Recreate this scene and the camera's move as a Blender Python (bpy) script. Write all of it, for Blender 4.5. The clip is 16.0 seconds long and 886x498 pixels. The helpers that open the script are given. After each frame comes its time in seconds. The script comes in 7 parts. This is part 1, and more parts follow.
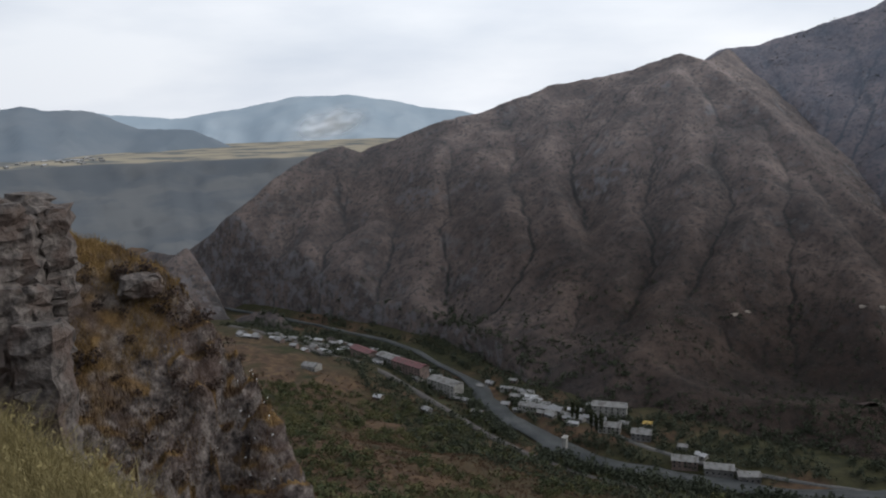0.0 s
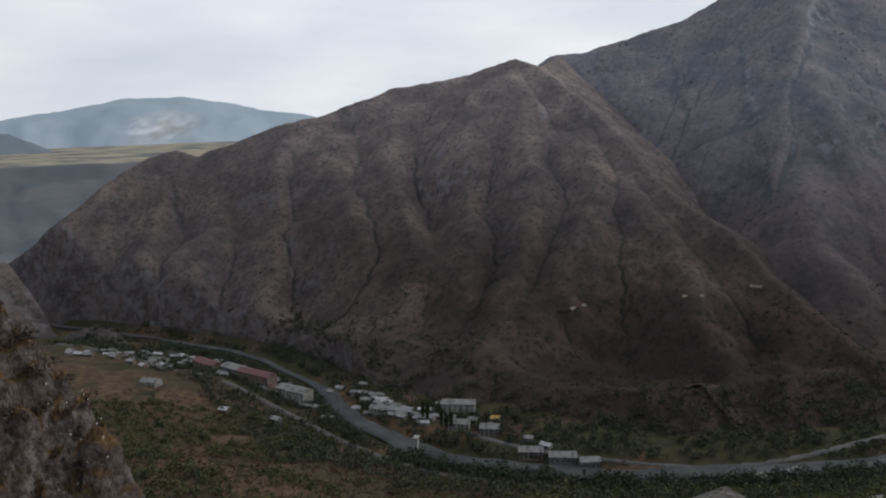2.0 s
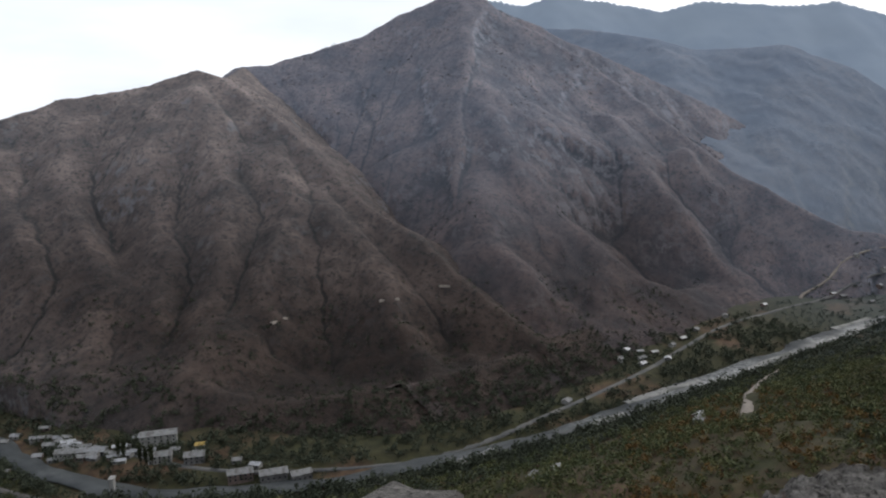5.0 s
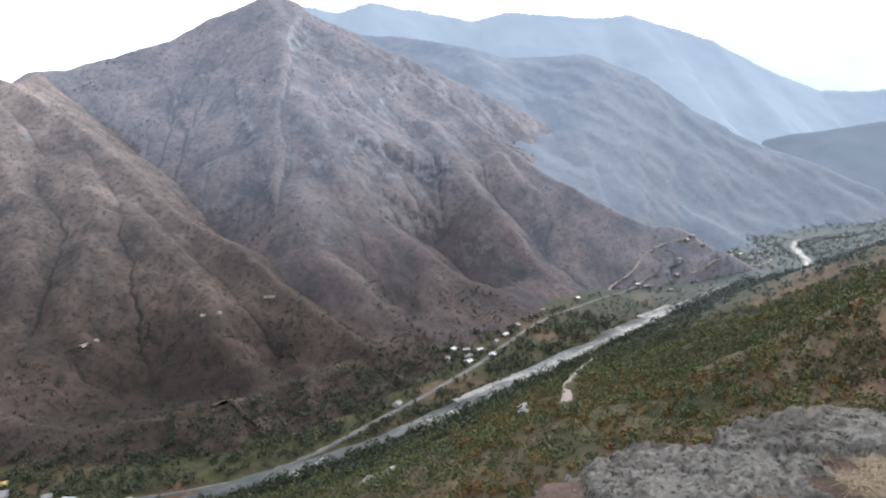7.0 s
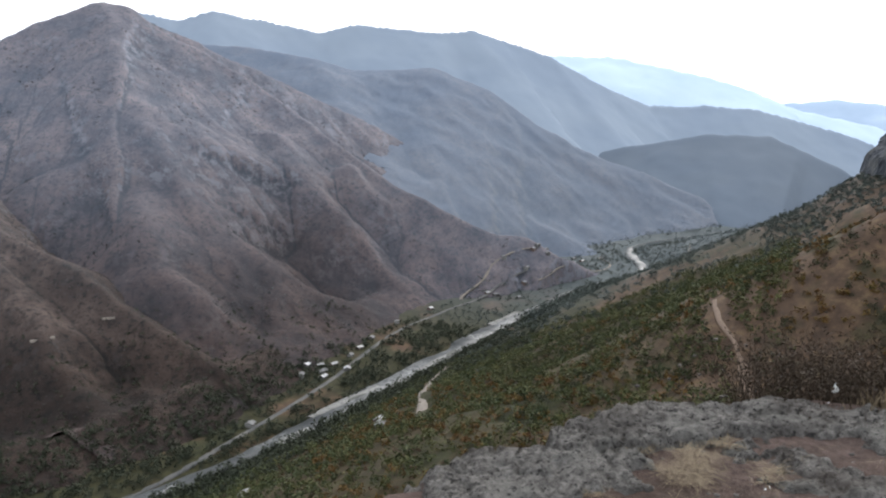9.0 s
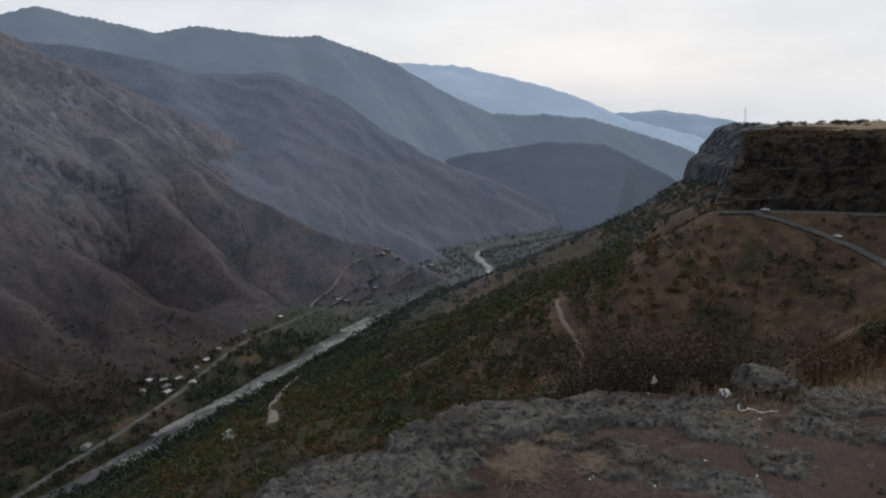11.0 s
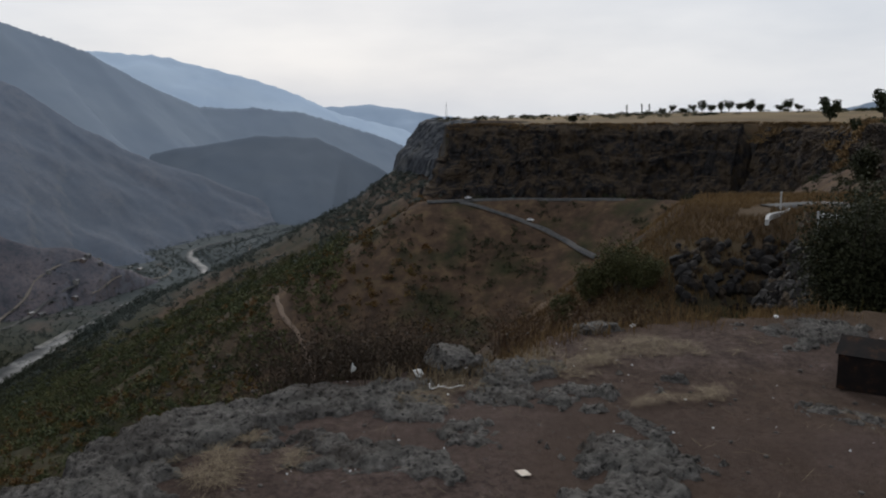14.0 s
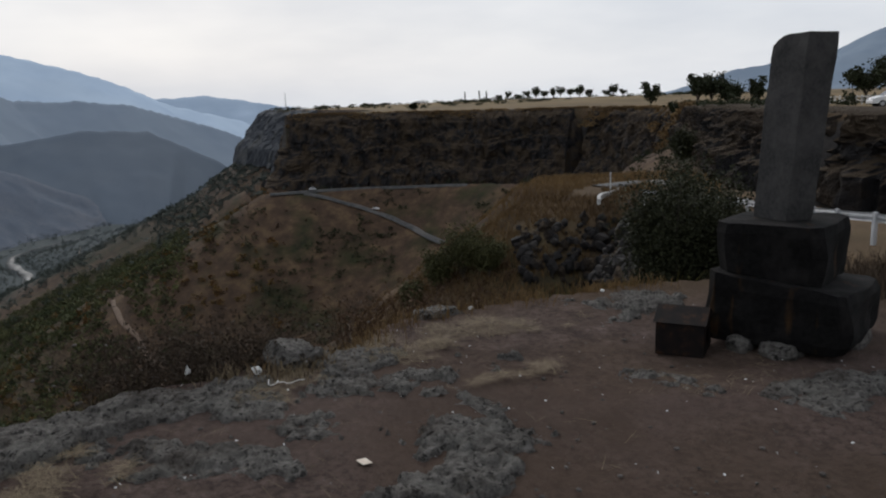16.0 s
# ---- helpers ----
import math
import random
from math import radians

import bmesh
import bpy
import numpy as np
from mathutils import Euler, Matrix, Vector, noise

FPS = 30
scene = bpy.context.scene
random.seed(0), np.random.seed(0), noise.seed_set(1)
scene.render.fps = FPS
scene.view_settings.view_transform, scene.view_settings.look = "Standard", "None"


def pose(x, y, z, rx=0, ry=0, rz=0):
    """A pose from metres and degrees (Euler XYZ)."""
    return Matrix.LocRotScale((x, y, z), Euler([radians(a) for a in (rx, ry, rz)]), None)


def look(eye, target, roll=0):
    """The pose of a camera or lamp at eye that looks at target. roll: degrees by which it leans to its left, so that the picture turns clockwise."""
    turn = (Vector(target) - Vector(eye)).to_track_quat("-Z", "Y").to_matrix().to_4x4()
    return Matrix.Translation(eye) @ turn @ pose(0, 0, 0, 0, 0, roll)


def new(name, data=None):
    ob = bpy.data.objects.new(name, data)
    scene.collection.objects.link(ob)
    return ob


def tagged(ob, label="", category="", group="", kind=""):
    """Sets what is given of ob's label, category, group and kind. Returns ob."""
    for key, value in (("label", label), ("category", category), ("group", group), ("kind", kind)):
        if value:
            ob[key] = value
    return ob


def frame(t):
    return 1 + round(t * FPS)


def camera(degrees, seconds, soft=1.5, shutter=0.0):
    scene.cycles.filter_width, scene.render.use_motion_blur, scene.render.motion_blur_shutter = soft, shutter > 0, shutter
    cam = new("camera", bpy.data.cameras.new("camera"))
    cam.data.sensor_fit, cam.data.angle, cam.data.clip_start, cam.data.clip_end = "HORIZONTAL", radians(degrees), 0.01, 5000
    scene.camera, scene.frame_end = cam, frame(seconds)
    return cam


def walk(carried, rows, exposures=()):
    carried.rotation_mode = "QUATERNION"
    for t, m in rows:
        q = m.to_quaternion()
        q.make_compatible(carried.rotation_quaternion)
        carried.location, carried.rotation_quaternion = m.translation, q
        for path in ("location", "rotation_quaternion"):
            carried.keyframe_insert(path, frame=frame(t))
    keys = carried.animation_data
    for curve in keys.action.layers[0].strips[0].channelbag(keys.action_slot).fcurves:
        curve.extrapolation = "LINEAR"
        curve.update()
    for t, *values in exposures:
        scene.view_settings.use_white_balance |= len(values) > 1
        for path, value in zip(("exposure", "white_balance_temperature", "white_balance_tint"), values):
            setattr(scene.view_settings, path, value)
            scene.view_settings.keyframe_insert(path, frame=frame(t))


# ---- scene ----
# camera and walk: a hand-held turn on one spot, on an arm's length arc
EXPOSURES = [
    (0.0, 0.19), (1.5, 0.07), (3.0, -0.08), (4.2, -0.15), (6.3, 1.68), (7.5, 1.7), (8.7, 1.38),
    (10.8, -0.1), (13.0, -0.2), (16.0, -0.15)]
cam = camera(57.47, 16.0, 2.1)
walk(cam, [
    (0.0, pose(-0.397, 0.429, 1.65, 79.97, 1.66, -4.65)),
    (0.5, pose(-0.376, 0.427, 1.65, 80.37, 1.37, -7.39)),
    (1.0, pose(-0.355, 0.423, 1.65, 80.11, 1.46, -10.34)),
    (1.5, pose(-0.335, 0.419, 1.65, 80.22, 1.81, -13.04)),
    (2.0, pose(-0.316, 0.415, 1.65, 79.90, 1.44, -15.66)),
    (2.5, pose(-0.292, 0.407, 1.65, 79.64, 1.47, -18.92)),
    (3.0, pose(-0.267, 0.398, 1.65, 79.47, 1.33, -22.57)),
    (3.5, pose(-0.240, 0.386, 1.65, 79.76, 1.13, -26.45)),
    (4.0, pose(-0.216, 0.373, 1.65, 80.06, 1.48, -30.14)),
    (6.5, pose(-0.118, 0.295, 1.65, 80.27, 1.16, -46.79)),
    (7.0, pose(-0.103, 0.279, 1.65, 80.33, 1.64, -49.77)),
    (7.5, pose(-0.089, 0.261, 1.65, 80.52, 1.52, -52.82)),
    (8.0, pose(-0.078, 0.247, 1.65, 80.51, 1.88, -55.19)),
    (8.5, pose(-0.068, 0.231, 1.65, 80.67, 1.65, -57.72)),
    (11.0, pose(-0.024, 0.141, 1.65, 81.16, 0.71, -70.94)),
    (11.5, pose(-0.017, 0.120, 1.65, 80.85, 0.79, -73.98)),
    (12.0, pose(-0.011, 0.097, 1.65, 80.83, 0.87, -77.09)),
    (12.5, pose(-0.006, 0.072, 1.65, 80.57, 0.61, -80.50)),
    (13.0, pose(-0.002, 0.041, 1.65, 80.24, 0.61, -84.63)),
    (13.5, pose(-0.000, 0.015, 1.65, 80.46, 0.64, -88.11)),
    (14.0, pose(-0.000, -0.007, 1.65, 80.52, 0.56, -90.97)),
    (14.5, pose(-0.001, -0.026, 1.65, 80.32, 0.89, -93.61)),
    (15.0, pose(-0.003, -0.049, 1.65, 80.09, 1.36, -96.78)),
    (15.5, pose(-0.006, -0.069, 1.65, 79.57, 1.46, -99.50)),
    (16.0, pose(-0.009, -0.088, 1.65, 79.55, 1.53, -102.06)),
], EXPOSURES)

# ---- light ----
SUN_AZ, SUN_EL = 84.0, 32.0
world = bpy.data.worlds.new("overcast")
scene.world = world
world.use_nodes = True
wt = world.node_tree
wt.nodes.clear()
w_out = wt.nodes.new("ShaderNodeOutputWorld")
w_bg = wt.nodes.new("ShaderNodeBackground")
w_sky = wt.nodes.new("ShaderNodeTexSky")
w_sky.sky_type = "NISHITA"
w_sky.sun_disc = False
w_sky.sun_elevation, w_sky.sun_rotation = radians(SUN_EL), radians(SUN_AZ)
w_sky.air_density, w_sky.dust_density, w_sky.ozone_density = 1.0, 4.0, 1.0
w_tc = wt.nodes.new("ShaderNodeTexCoord")
w_map = wt.nodes.new("ShaderNodeMapping")
w_map.inputs["Scale"].default_value = (1.6, 1.6, 6.0)
w_noise = wt.nodes.new("ShaderNodeTexNoise")
w_noise.inputs["Scale"].default_value = 1.7
w_noise.inputs["Detail"].default_value = 5.0
w_noise.inputs["Roughness"].default_value = 0.5
w_ramp = wt.nodes.new("ShaderNodeValToRGB")
w_ramp.color_ramp.elements[0].position, w_ramp.color_ramp.elements[0].color = 0.32, (6.8, 7.4, 8.4, 1)
w_ramp.color_ramp.elements[1].position, w_ramp.color_ramp.elements[1].color = 0.62, (9.0, 9.35, 9.95, 1)
w_mix = wt.nodes.new("ShaderNodeMix")
w_mix.data_type = "RGBA"
w_mix.inputs["Factor"].default_value = 0.88
wt.links.new(w_tc.outputs["Generated"], w_map.inputs["Vector"])
wt.links.new(w_map.outputs["Vector"], w_noise.inputs["Vector"])
wt.links.new(w_noise.outputs["Fac"], w_ramp.inputs["Fac"])
wt.links.new(w_sky.outputs["Color"], w_mix.inputs["A"])
wt.links.new(w_ramp.outputs["Color"], w_mix.inputs["B"])
# the cloud is thinner, so brighter, on the sun's side
w_dot = wt.nodes.new("ShaderNodeVectorMath")
w_dot.operation = "DOT_PRODUCT"
w_dot.inputs[1].default_value = (math.sin(radians(SUN_AZ)), math.cos(radians(SUN_AZ)), 0.35)
w_side = wt.nodes.new("ShaderNodeValToRGB")
w_side.color_ramp.elements[0].position, w_side.color_ramp.elements[0].color = 0.0, (0.72, 0.73, 0.75, 1)
w_side.color_ramp.elements[1].position, w_side.color_ramp.elements[1].color = 0.6, (1, 1, 1, 1)
w_half = wt.nodes.new("ShaderNodeMath")
w_half.operation = "MULTIPLY_ADD"
w_half.inputs[1].default_value, w_half.inputs[2].default_value = 0.5, 0.5
w_mul = wt.nodes.new("ShaderNodeMix")
w_mul.data_type, w_mul.blend_type = "RGBA", "MULTIPLY"
w_mul.inputs["Factor"].default_value = 1.0
wt.links.new(w_tc.outputs["Generated"], w_dot.inputs[0])
wt.links.new(w_dot.outputs["Value"], w_half.inputs[0])
wt.links.new(w_half.outputs["Value"], w_side.inputs["Fac"])
wt.links.new(w_mix.outputs["Result"], w_mul.inputs["A"])
wt.links.new(w_side.outputs["Color"], w_mul.inputs["B"])
wt.links.new(w_mul.outputs["Result"], w_bg.inputs["Color"])
w_bg.inputs["Strength"].default_value = 0.1
wt.links.new(w_bg.outputs["Background"], w_out.inputs["Surface"])

sun = new("sun", bpy.data.lights.new("sun", "SUN"))
sun.data.energy, sun.data.angle, sun.data.color = 1.15, radians(26), (1.0, 0.98, 0.96)
sun.matrix_world = look((0, 0, 0), (-math.sin(radians(SUN_AZ)) * math.cos(radians(SUN_EL)),
                                    -math.cos(radians(SUN_AZ)) * math.cos(radians(SUN_EL)), -math.sin(radians(SUN_EL))))

# ---- materials ----
def material(name, rough=0.9, spec=0.2, metal=0.0):
    m = bpy.data.materials.new(name)
    m.use_nodes = True
    b = m.node_tree.nodes["Principled BSDF"]
    b.inputs["Roughness"].default_value = rough
    b.inputs["Specular IOR Level"].default_value = spec
    b.inputs["Metallic"].default_value = metal
    return m, m.node_tree, b


def coords(nt, scale=(1, 1, 1)):
    tc, mp = nt.nodes.new("ShaderNodeTexCoord"), nt.nodes.new("ShaderNodeMapping")
    mp.inputs["Scale"].default_value = scale
    nt.links.new(tc.outputs["Object"], mp.inputs["Vector"])
    return mp.outputs["Vector"]


def grain(nt, vec, scale, detail=4.0, rough=0.55):
    n = nt.nodes.new("ShaderNodeTexNoise")
    n.inputs["Scale"].default_value, n.inputs["Detail"].default_value, n.inputs["Roughness"].default_value = scale, detail, rough
    nt.links.new(vec, n.inputs["Vector"])
    return n.outputs["Fac"]


def ramp(nt, fac, stops):
    r = nt.nodes.new("ShaderNodeValToRGB")
    while len(r.color_ramp.elements) < len(stops):
        r.color_ramp.elements.new(0.5)
    for e, (p, c) in zip(r.color_ramp.elements, stops):
        e.position, e.color = p, (*c, 1) if len(c) == 3 else c
    nt.links.new(fac, r.inputs["Fac"])
    return r.outputs["Color"]


def grey(lo, hi, a=0.0, b=1.0):
    return [(lo, (a, a, a)), (hi, (b, b, b))]


def blend(nt, fac, a, b, mode="MIX"):
    m = nt.nodes.new("ShaderNodeMix")
    m.data_type, m.blend_type = "RGBA", mode
    if isinstance(fac, (int, float)):
        m.inputs["Factor"].default_value = fac
    else:
        nt.links.new(fac, m.inputs["Factor"])
    for key, v in (("A", a), ("B", b)):
        if isinstance(v, tuple):
            m.inputs[key].default_value = (*v, 1)
        else:
            nt.links.new(v, m.inputs[key])
    return m.outputs["Result"]


def attribute(nt, name):
    a = nt.nodes.new("ShaderNodeAttribute")
    a.attribute_name = name
    return a.outputs["Fac"]


def upness(nt, lo, hi):
    """1 where the surface is steep, 0 where it is flat."""
    g, s = nt.nodes.new("ShaderNodeNewGeometry"), nt.nodes.new("ShaderNodeSeparateXYZ")
    nt.links.new(g.outputs["Normal"], s.inputs["Vector"])
    return ramp(nt, s.outputs["Z"], grey(lo, hi, 1.0, 0.0))


def relief(nt, b, height, strength, distance):
    bp = nt.nodes.new("ShaderNodeBump")
    bp.inputs["Strength"].default_value, bp.inputs["Distance"].default_value = strength, distance
    nt.links.new(height, bp.inputs["Height"])
    nt.links.new(bp.outputs["Normal"], b.inputs["Normal"])


def simple(name, c1, c2, scale, rough=0.9, spec=0.2, bump=0.0, dist=0.02, metal=0.0, c3=None, scale3=0.3):
    """Two-tone grain at one scale, a third tone in patches at another."""
    m, nt, b = material(name, rough, spec, metal)
    v = coords(nt)
    n = grain(nt, v, scale, 5)
    col = ramp(nt, n, [(0.35, c1), (0.65, c2)])
    if c3:
        col = blend(nt, ramp(nt, grain(nt, v, scale3, 3), grey(0.48, 0.62)), col, c3)
    nt.links.new(col, b.inputs["Base Color"])
    if bump:
        relief(nt, b, n, bump, dist)
    return m


def leafy(name, tones, rough=0.75):
    """Foliage: tones picked per leaf clump."""
    m, nt, b = material(name, rough, 0.15)
    g = nt.nodes.new("ShaderNodeNewGeometry")
    r = nt.nodes.new("ShaderNodeValToRGB")
    while len(r.color_ramp.elements) < len(tones):
        r.color_ramp.elements.new(0.5)
    for i, (e, c) in enumerate(zip(r.color_ramp.elements, tones)):
        e.position, e.color = i / (len(tones) - 1), (*c, 1)
    nt.links.new(g.outputs["Random Per Island"], r.inputs["Fac"])
    v = coords(nt)
    col = blend(nt, 0.5, r.outputs["Color"], ramp(nt, grain(nt, v, 0.05, 3), [(0.35, tones[0]), (0.65, tones[-1])]))
    nt.links.new(col, b.inputs["Base Color"])
    return m


def mountain_material(name, tones, rock, green, scale=1.0, haze_tints=None):
    """Dry scrub on rock: broad patches, shrub speckle, dry grass on the backs of ribs, dark scrub in the gullies, bare
    rock where steep; the last argument puts haze into the colour, darker low down, paler and bluer high up.
    """
    m, nt, b = material(name, 0.95, 0.1)
    v = coords(nt)
    col = ramp(nt, grain(nt, v, 0.014 * scale, 7, 0.66), [(0.36, tones[0]), (0.5, tones[1]), (0.64, tones[2])])
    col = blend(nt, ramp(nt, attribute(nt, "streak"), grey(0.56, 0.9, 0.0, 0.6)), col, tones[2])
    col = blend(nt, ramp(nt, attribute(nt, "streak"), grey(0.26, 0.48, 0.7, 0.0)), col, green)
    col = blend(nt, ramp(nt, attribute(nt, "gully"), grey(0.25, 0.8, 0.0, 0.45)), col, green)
    speck = grain(nt, v, 0.16 * scale, 7, 0.8)
    col = blend(nt, ramp(nt, speck, grey(0.50, 0.60, 0.0, 0.85)), col, green)
    col = blend(nt, ramp(nt, grain(nt, v, 0.30 * scale, 4, 0.7), grey(0.60, 0.68, 0.0, 0.7)), col, rock)
    rockfac = blend(nt, 1.0, upness(nt, 0.60, 0.76), ramp(nt, grain(nt, v, 0.07 * scale, 6, 0.7), grey(0.47, 0.60)), "MULTIPLY")
    col = blend(nt, rockfac, col, rock)
    # haze by height, multiplied into the base colour
    if haze_tints:
        col = blend(nt, 1.0, col, blend(nt, attribute(nt, "haze_lift"), haze_tints[0], haze_tints[1]), "MULTIPLY")
    nt.links.new(col, b.inputs["Base Color"])
    relief(nt, b, speck, 0.8, 2.4 / scale)
    return m


# distant haze as pale blue base colours plus a faint blue emission
def hazed_backdrop_material(name, c1, c2, glow, strength):
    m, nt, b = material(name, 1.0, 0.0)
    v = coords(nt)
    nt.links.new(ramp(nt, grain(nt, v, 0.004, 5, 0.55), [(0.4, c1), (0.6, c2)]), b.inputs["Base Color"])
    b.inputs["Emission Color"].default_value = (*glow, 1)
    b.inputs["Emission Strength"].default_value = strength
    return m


# ---- land forms ----
def hash2(ix, iy, seed):
    h = (ix.astype(np.int64) * 374761393 + iy.astype(np.int64) * 668265263 + seed * 1442695041) & 0x7FFFFFFF
    h = ((h ^ (h >> 13)) * 1274126177) & 0x7FFFFFFF
    return ((h ^ (h >> 16)) & 0xFFFF) / 65535.0


def vnoise(x, y, seed=0):
    x, y = np.asarray(x, float), np.asarray(y, float)
    ix, iy = np.floor(x), np.floor(y)
    fx, fy = x - ix, y - iy
    fx, fy = fx * fx * (3 - 2 * fx), fy * fy * (3 - 2 * fy)
    a, b = hash2(ix, iy, seed), hash2(ix + 1, iy, seed)
    c, d = hash2(ix, iy + 1, seed), hash2(ix + 1, iy + 1, seed)
    return (a + (b - a) * fx) * (1 - fy) + (c + (d - c) * fx) * fy


def fbm(x, y, octaves=4, seed=0, gain=0.5):
    total, amp, norm = 0.0, 1.0, 0.0
    for k in range(octaves):
        total = total + amp * vnoise(x * 2.03 ** k, y * 2.03 ** k, seed + 17 * k)
        norm, amp = norm + amp, amp * gain
    return total / norm


def ridged(x, y, octaves=3, seed=0):
    total, amp, norm = 0.0, 1.0, 0.0
    for k in range(octaves):
        total = total + amp * (1 - np.abs(2 * vnoise(x * 2.1 ** k, y * 2.1 ** k, seed + 31 * k) - 1))
        norm, amp = norm + amp, amp * 0.5
    return total / norm


def smooth(a, b, v):
    u = np.clip((np.asarray(v, float) - a) / (b - a), 0, 1)
    return u * u * (3 - 2 * u)


def line_distance(px, py, pts):
    """Distance to a polyline, arc length and height at its nearest point, and the side (positive: to its left)."""
    best = np.full(np.shape(px), 1e18)
    arc, height, side = np.zeros_like(best), np.zeros_like(best), np.zeros_like(best)
    run = 0.0
    for p, q in zip(pts[:-1], pts[1:]):
        dx, dy = q[0] - p[0], q[1] - p[1]
        length = math.hypot(dx, dy)
        u = np.clip(((px - p[0]) * dx + (py - p[1]) * dy) / (length * length), 0, 1)
        d2 = (px - p[0] - u * dx) ** 2 + (py - p[1] - u * dy) ** 2
        near = d2 < best
        best = np.where(near, d2, best)
        arc = np.where(near, run + u * length, arc)
        if len(p) > 2:
            height = np.where(near, p[2] + u * (q[2] - p[2]), height)
        side = np.where(near, dx * (py - p[1]) - dy * (px - p[0]), side)
        run += length
    return np.sqrt(best), arc, height, side


def inside(px, py, poly):
    flag = np.zeros(np.shape(px), bool)
    for (x0, y0), (x1, y1) in zip(poly, poly[1:] + poly[:1]):
        if y0 != y1:
            flag ^= ((y0 > py) != (y1 > py)) & (px < (x1 - x0) * (py - y0) / (y1 - y0) + x0)
    return flag


EYE = 1.65


def bearing(az, el, r):
    """A place from its bearing, its elevation seen from the ledge and its distance."""
    return (r * math.sin(radians(az)), r * math.cos(radians(az)), EYE + r * math.tan(radians(el)))


FLOOR = -260.0
RIVER = [(-2600, 2100), (-900, 1500), (-330, 1190), (-120, 1010), (-14, 907), (29, 860), (57, 800), (80, 742), (91, 698), (99, 652), (112, 612), (130, 578), (154, 550), (185, 527), (235, 498), (290, 475), (354, 460),
         (460, 441), (683, 442), (977, 443), (1165, 431), (1305, 374), (1400, 400), (1460, 432), (1545, 474), (1610, 476), (1720, 430), (1850, 350), (2000, 270), (2250, 100), (2600, -120), (3200, -400), (4880, -1100)]
RIM = [(-4900, -400), (-900, -80), (-260, -20), (-90, 2), (-30, 5), (-9, 6.0), (-4, 5.5), (-2.5, 4.6), (-1.7, 3.95), (-1.25, 3.4), (-0.9, 2.9), (0.5, 2.5), (1.2, 2.7), (1.5, 3.0), (1.8, 2.7), (2.6, 2.2), (3.3, 1.95), (3.7, 1.7),
       (4.1, 1.5), (4.7, 0.95), (4.95, 0.5), (5.2, -0.4), (5.9, -0.9), (6.1, -1.6), (6.3, -2.3), (6.5, -3.4), (6.6, -5), (6, -8), (5, -14), (8, -26), (22, -40), (40, -42),
       (50, -38), (75, -47), (150, -82), (260, -152), (390, -188), (445, -182), (470, -130), (492, -60), (503, -9), (522, -30), (575, -64), (660, -76), (760, -72),
       (820, -50), (1000, 8), (1080, 2), (1180, -70), (1330, -260), (1600, -620), (2200, -1300), (3200, -2300), (4880, -3600)]
NORTH_SIDE = [(px, py) for px, py in RIVER] + [(4900, 4900), (-4900, 4900)]
PLATEAU = RIM + [(4900, -4900), (-4900, -4900)]


# the shelf on which the road bends round below the plateau
SHELF = [bearing(*p) for p in [(103.4, -17.0, 56), (104.6, -14.2, 58), (105.8, -11.9, 61), (106.9, -10.0, 64), (108.4, -8.5, 67), (110.2, -7.2, 71), (111.6, -6.5, 74), (113.3, -6.3, 76), (116.5, -5.9, 80), (120, -6.4, 70), (124, -7.6, 50), (129, -9.0, 36), (136, -10.0, 30), (150, -5.0, 30)]]


# the bench at the cliff's foot, which carries the upper road
BENCH = [bearing(*p) for p in [(89.6, -6.1, 470), (92.2, -6.0, 470), (94.3, -5.95, 469), (97.0, -5.95, 467), (99.7, -5.95, 462), (102.5, -5.9, 452), (105.0, -5.9, 440), (107.5, -6.0, 424)]]


def cliff_height(x, y):
    return 4.0 + 28.0 * smooth(200, 420, x)


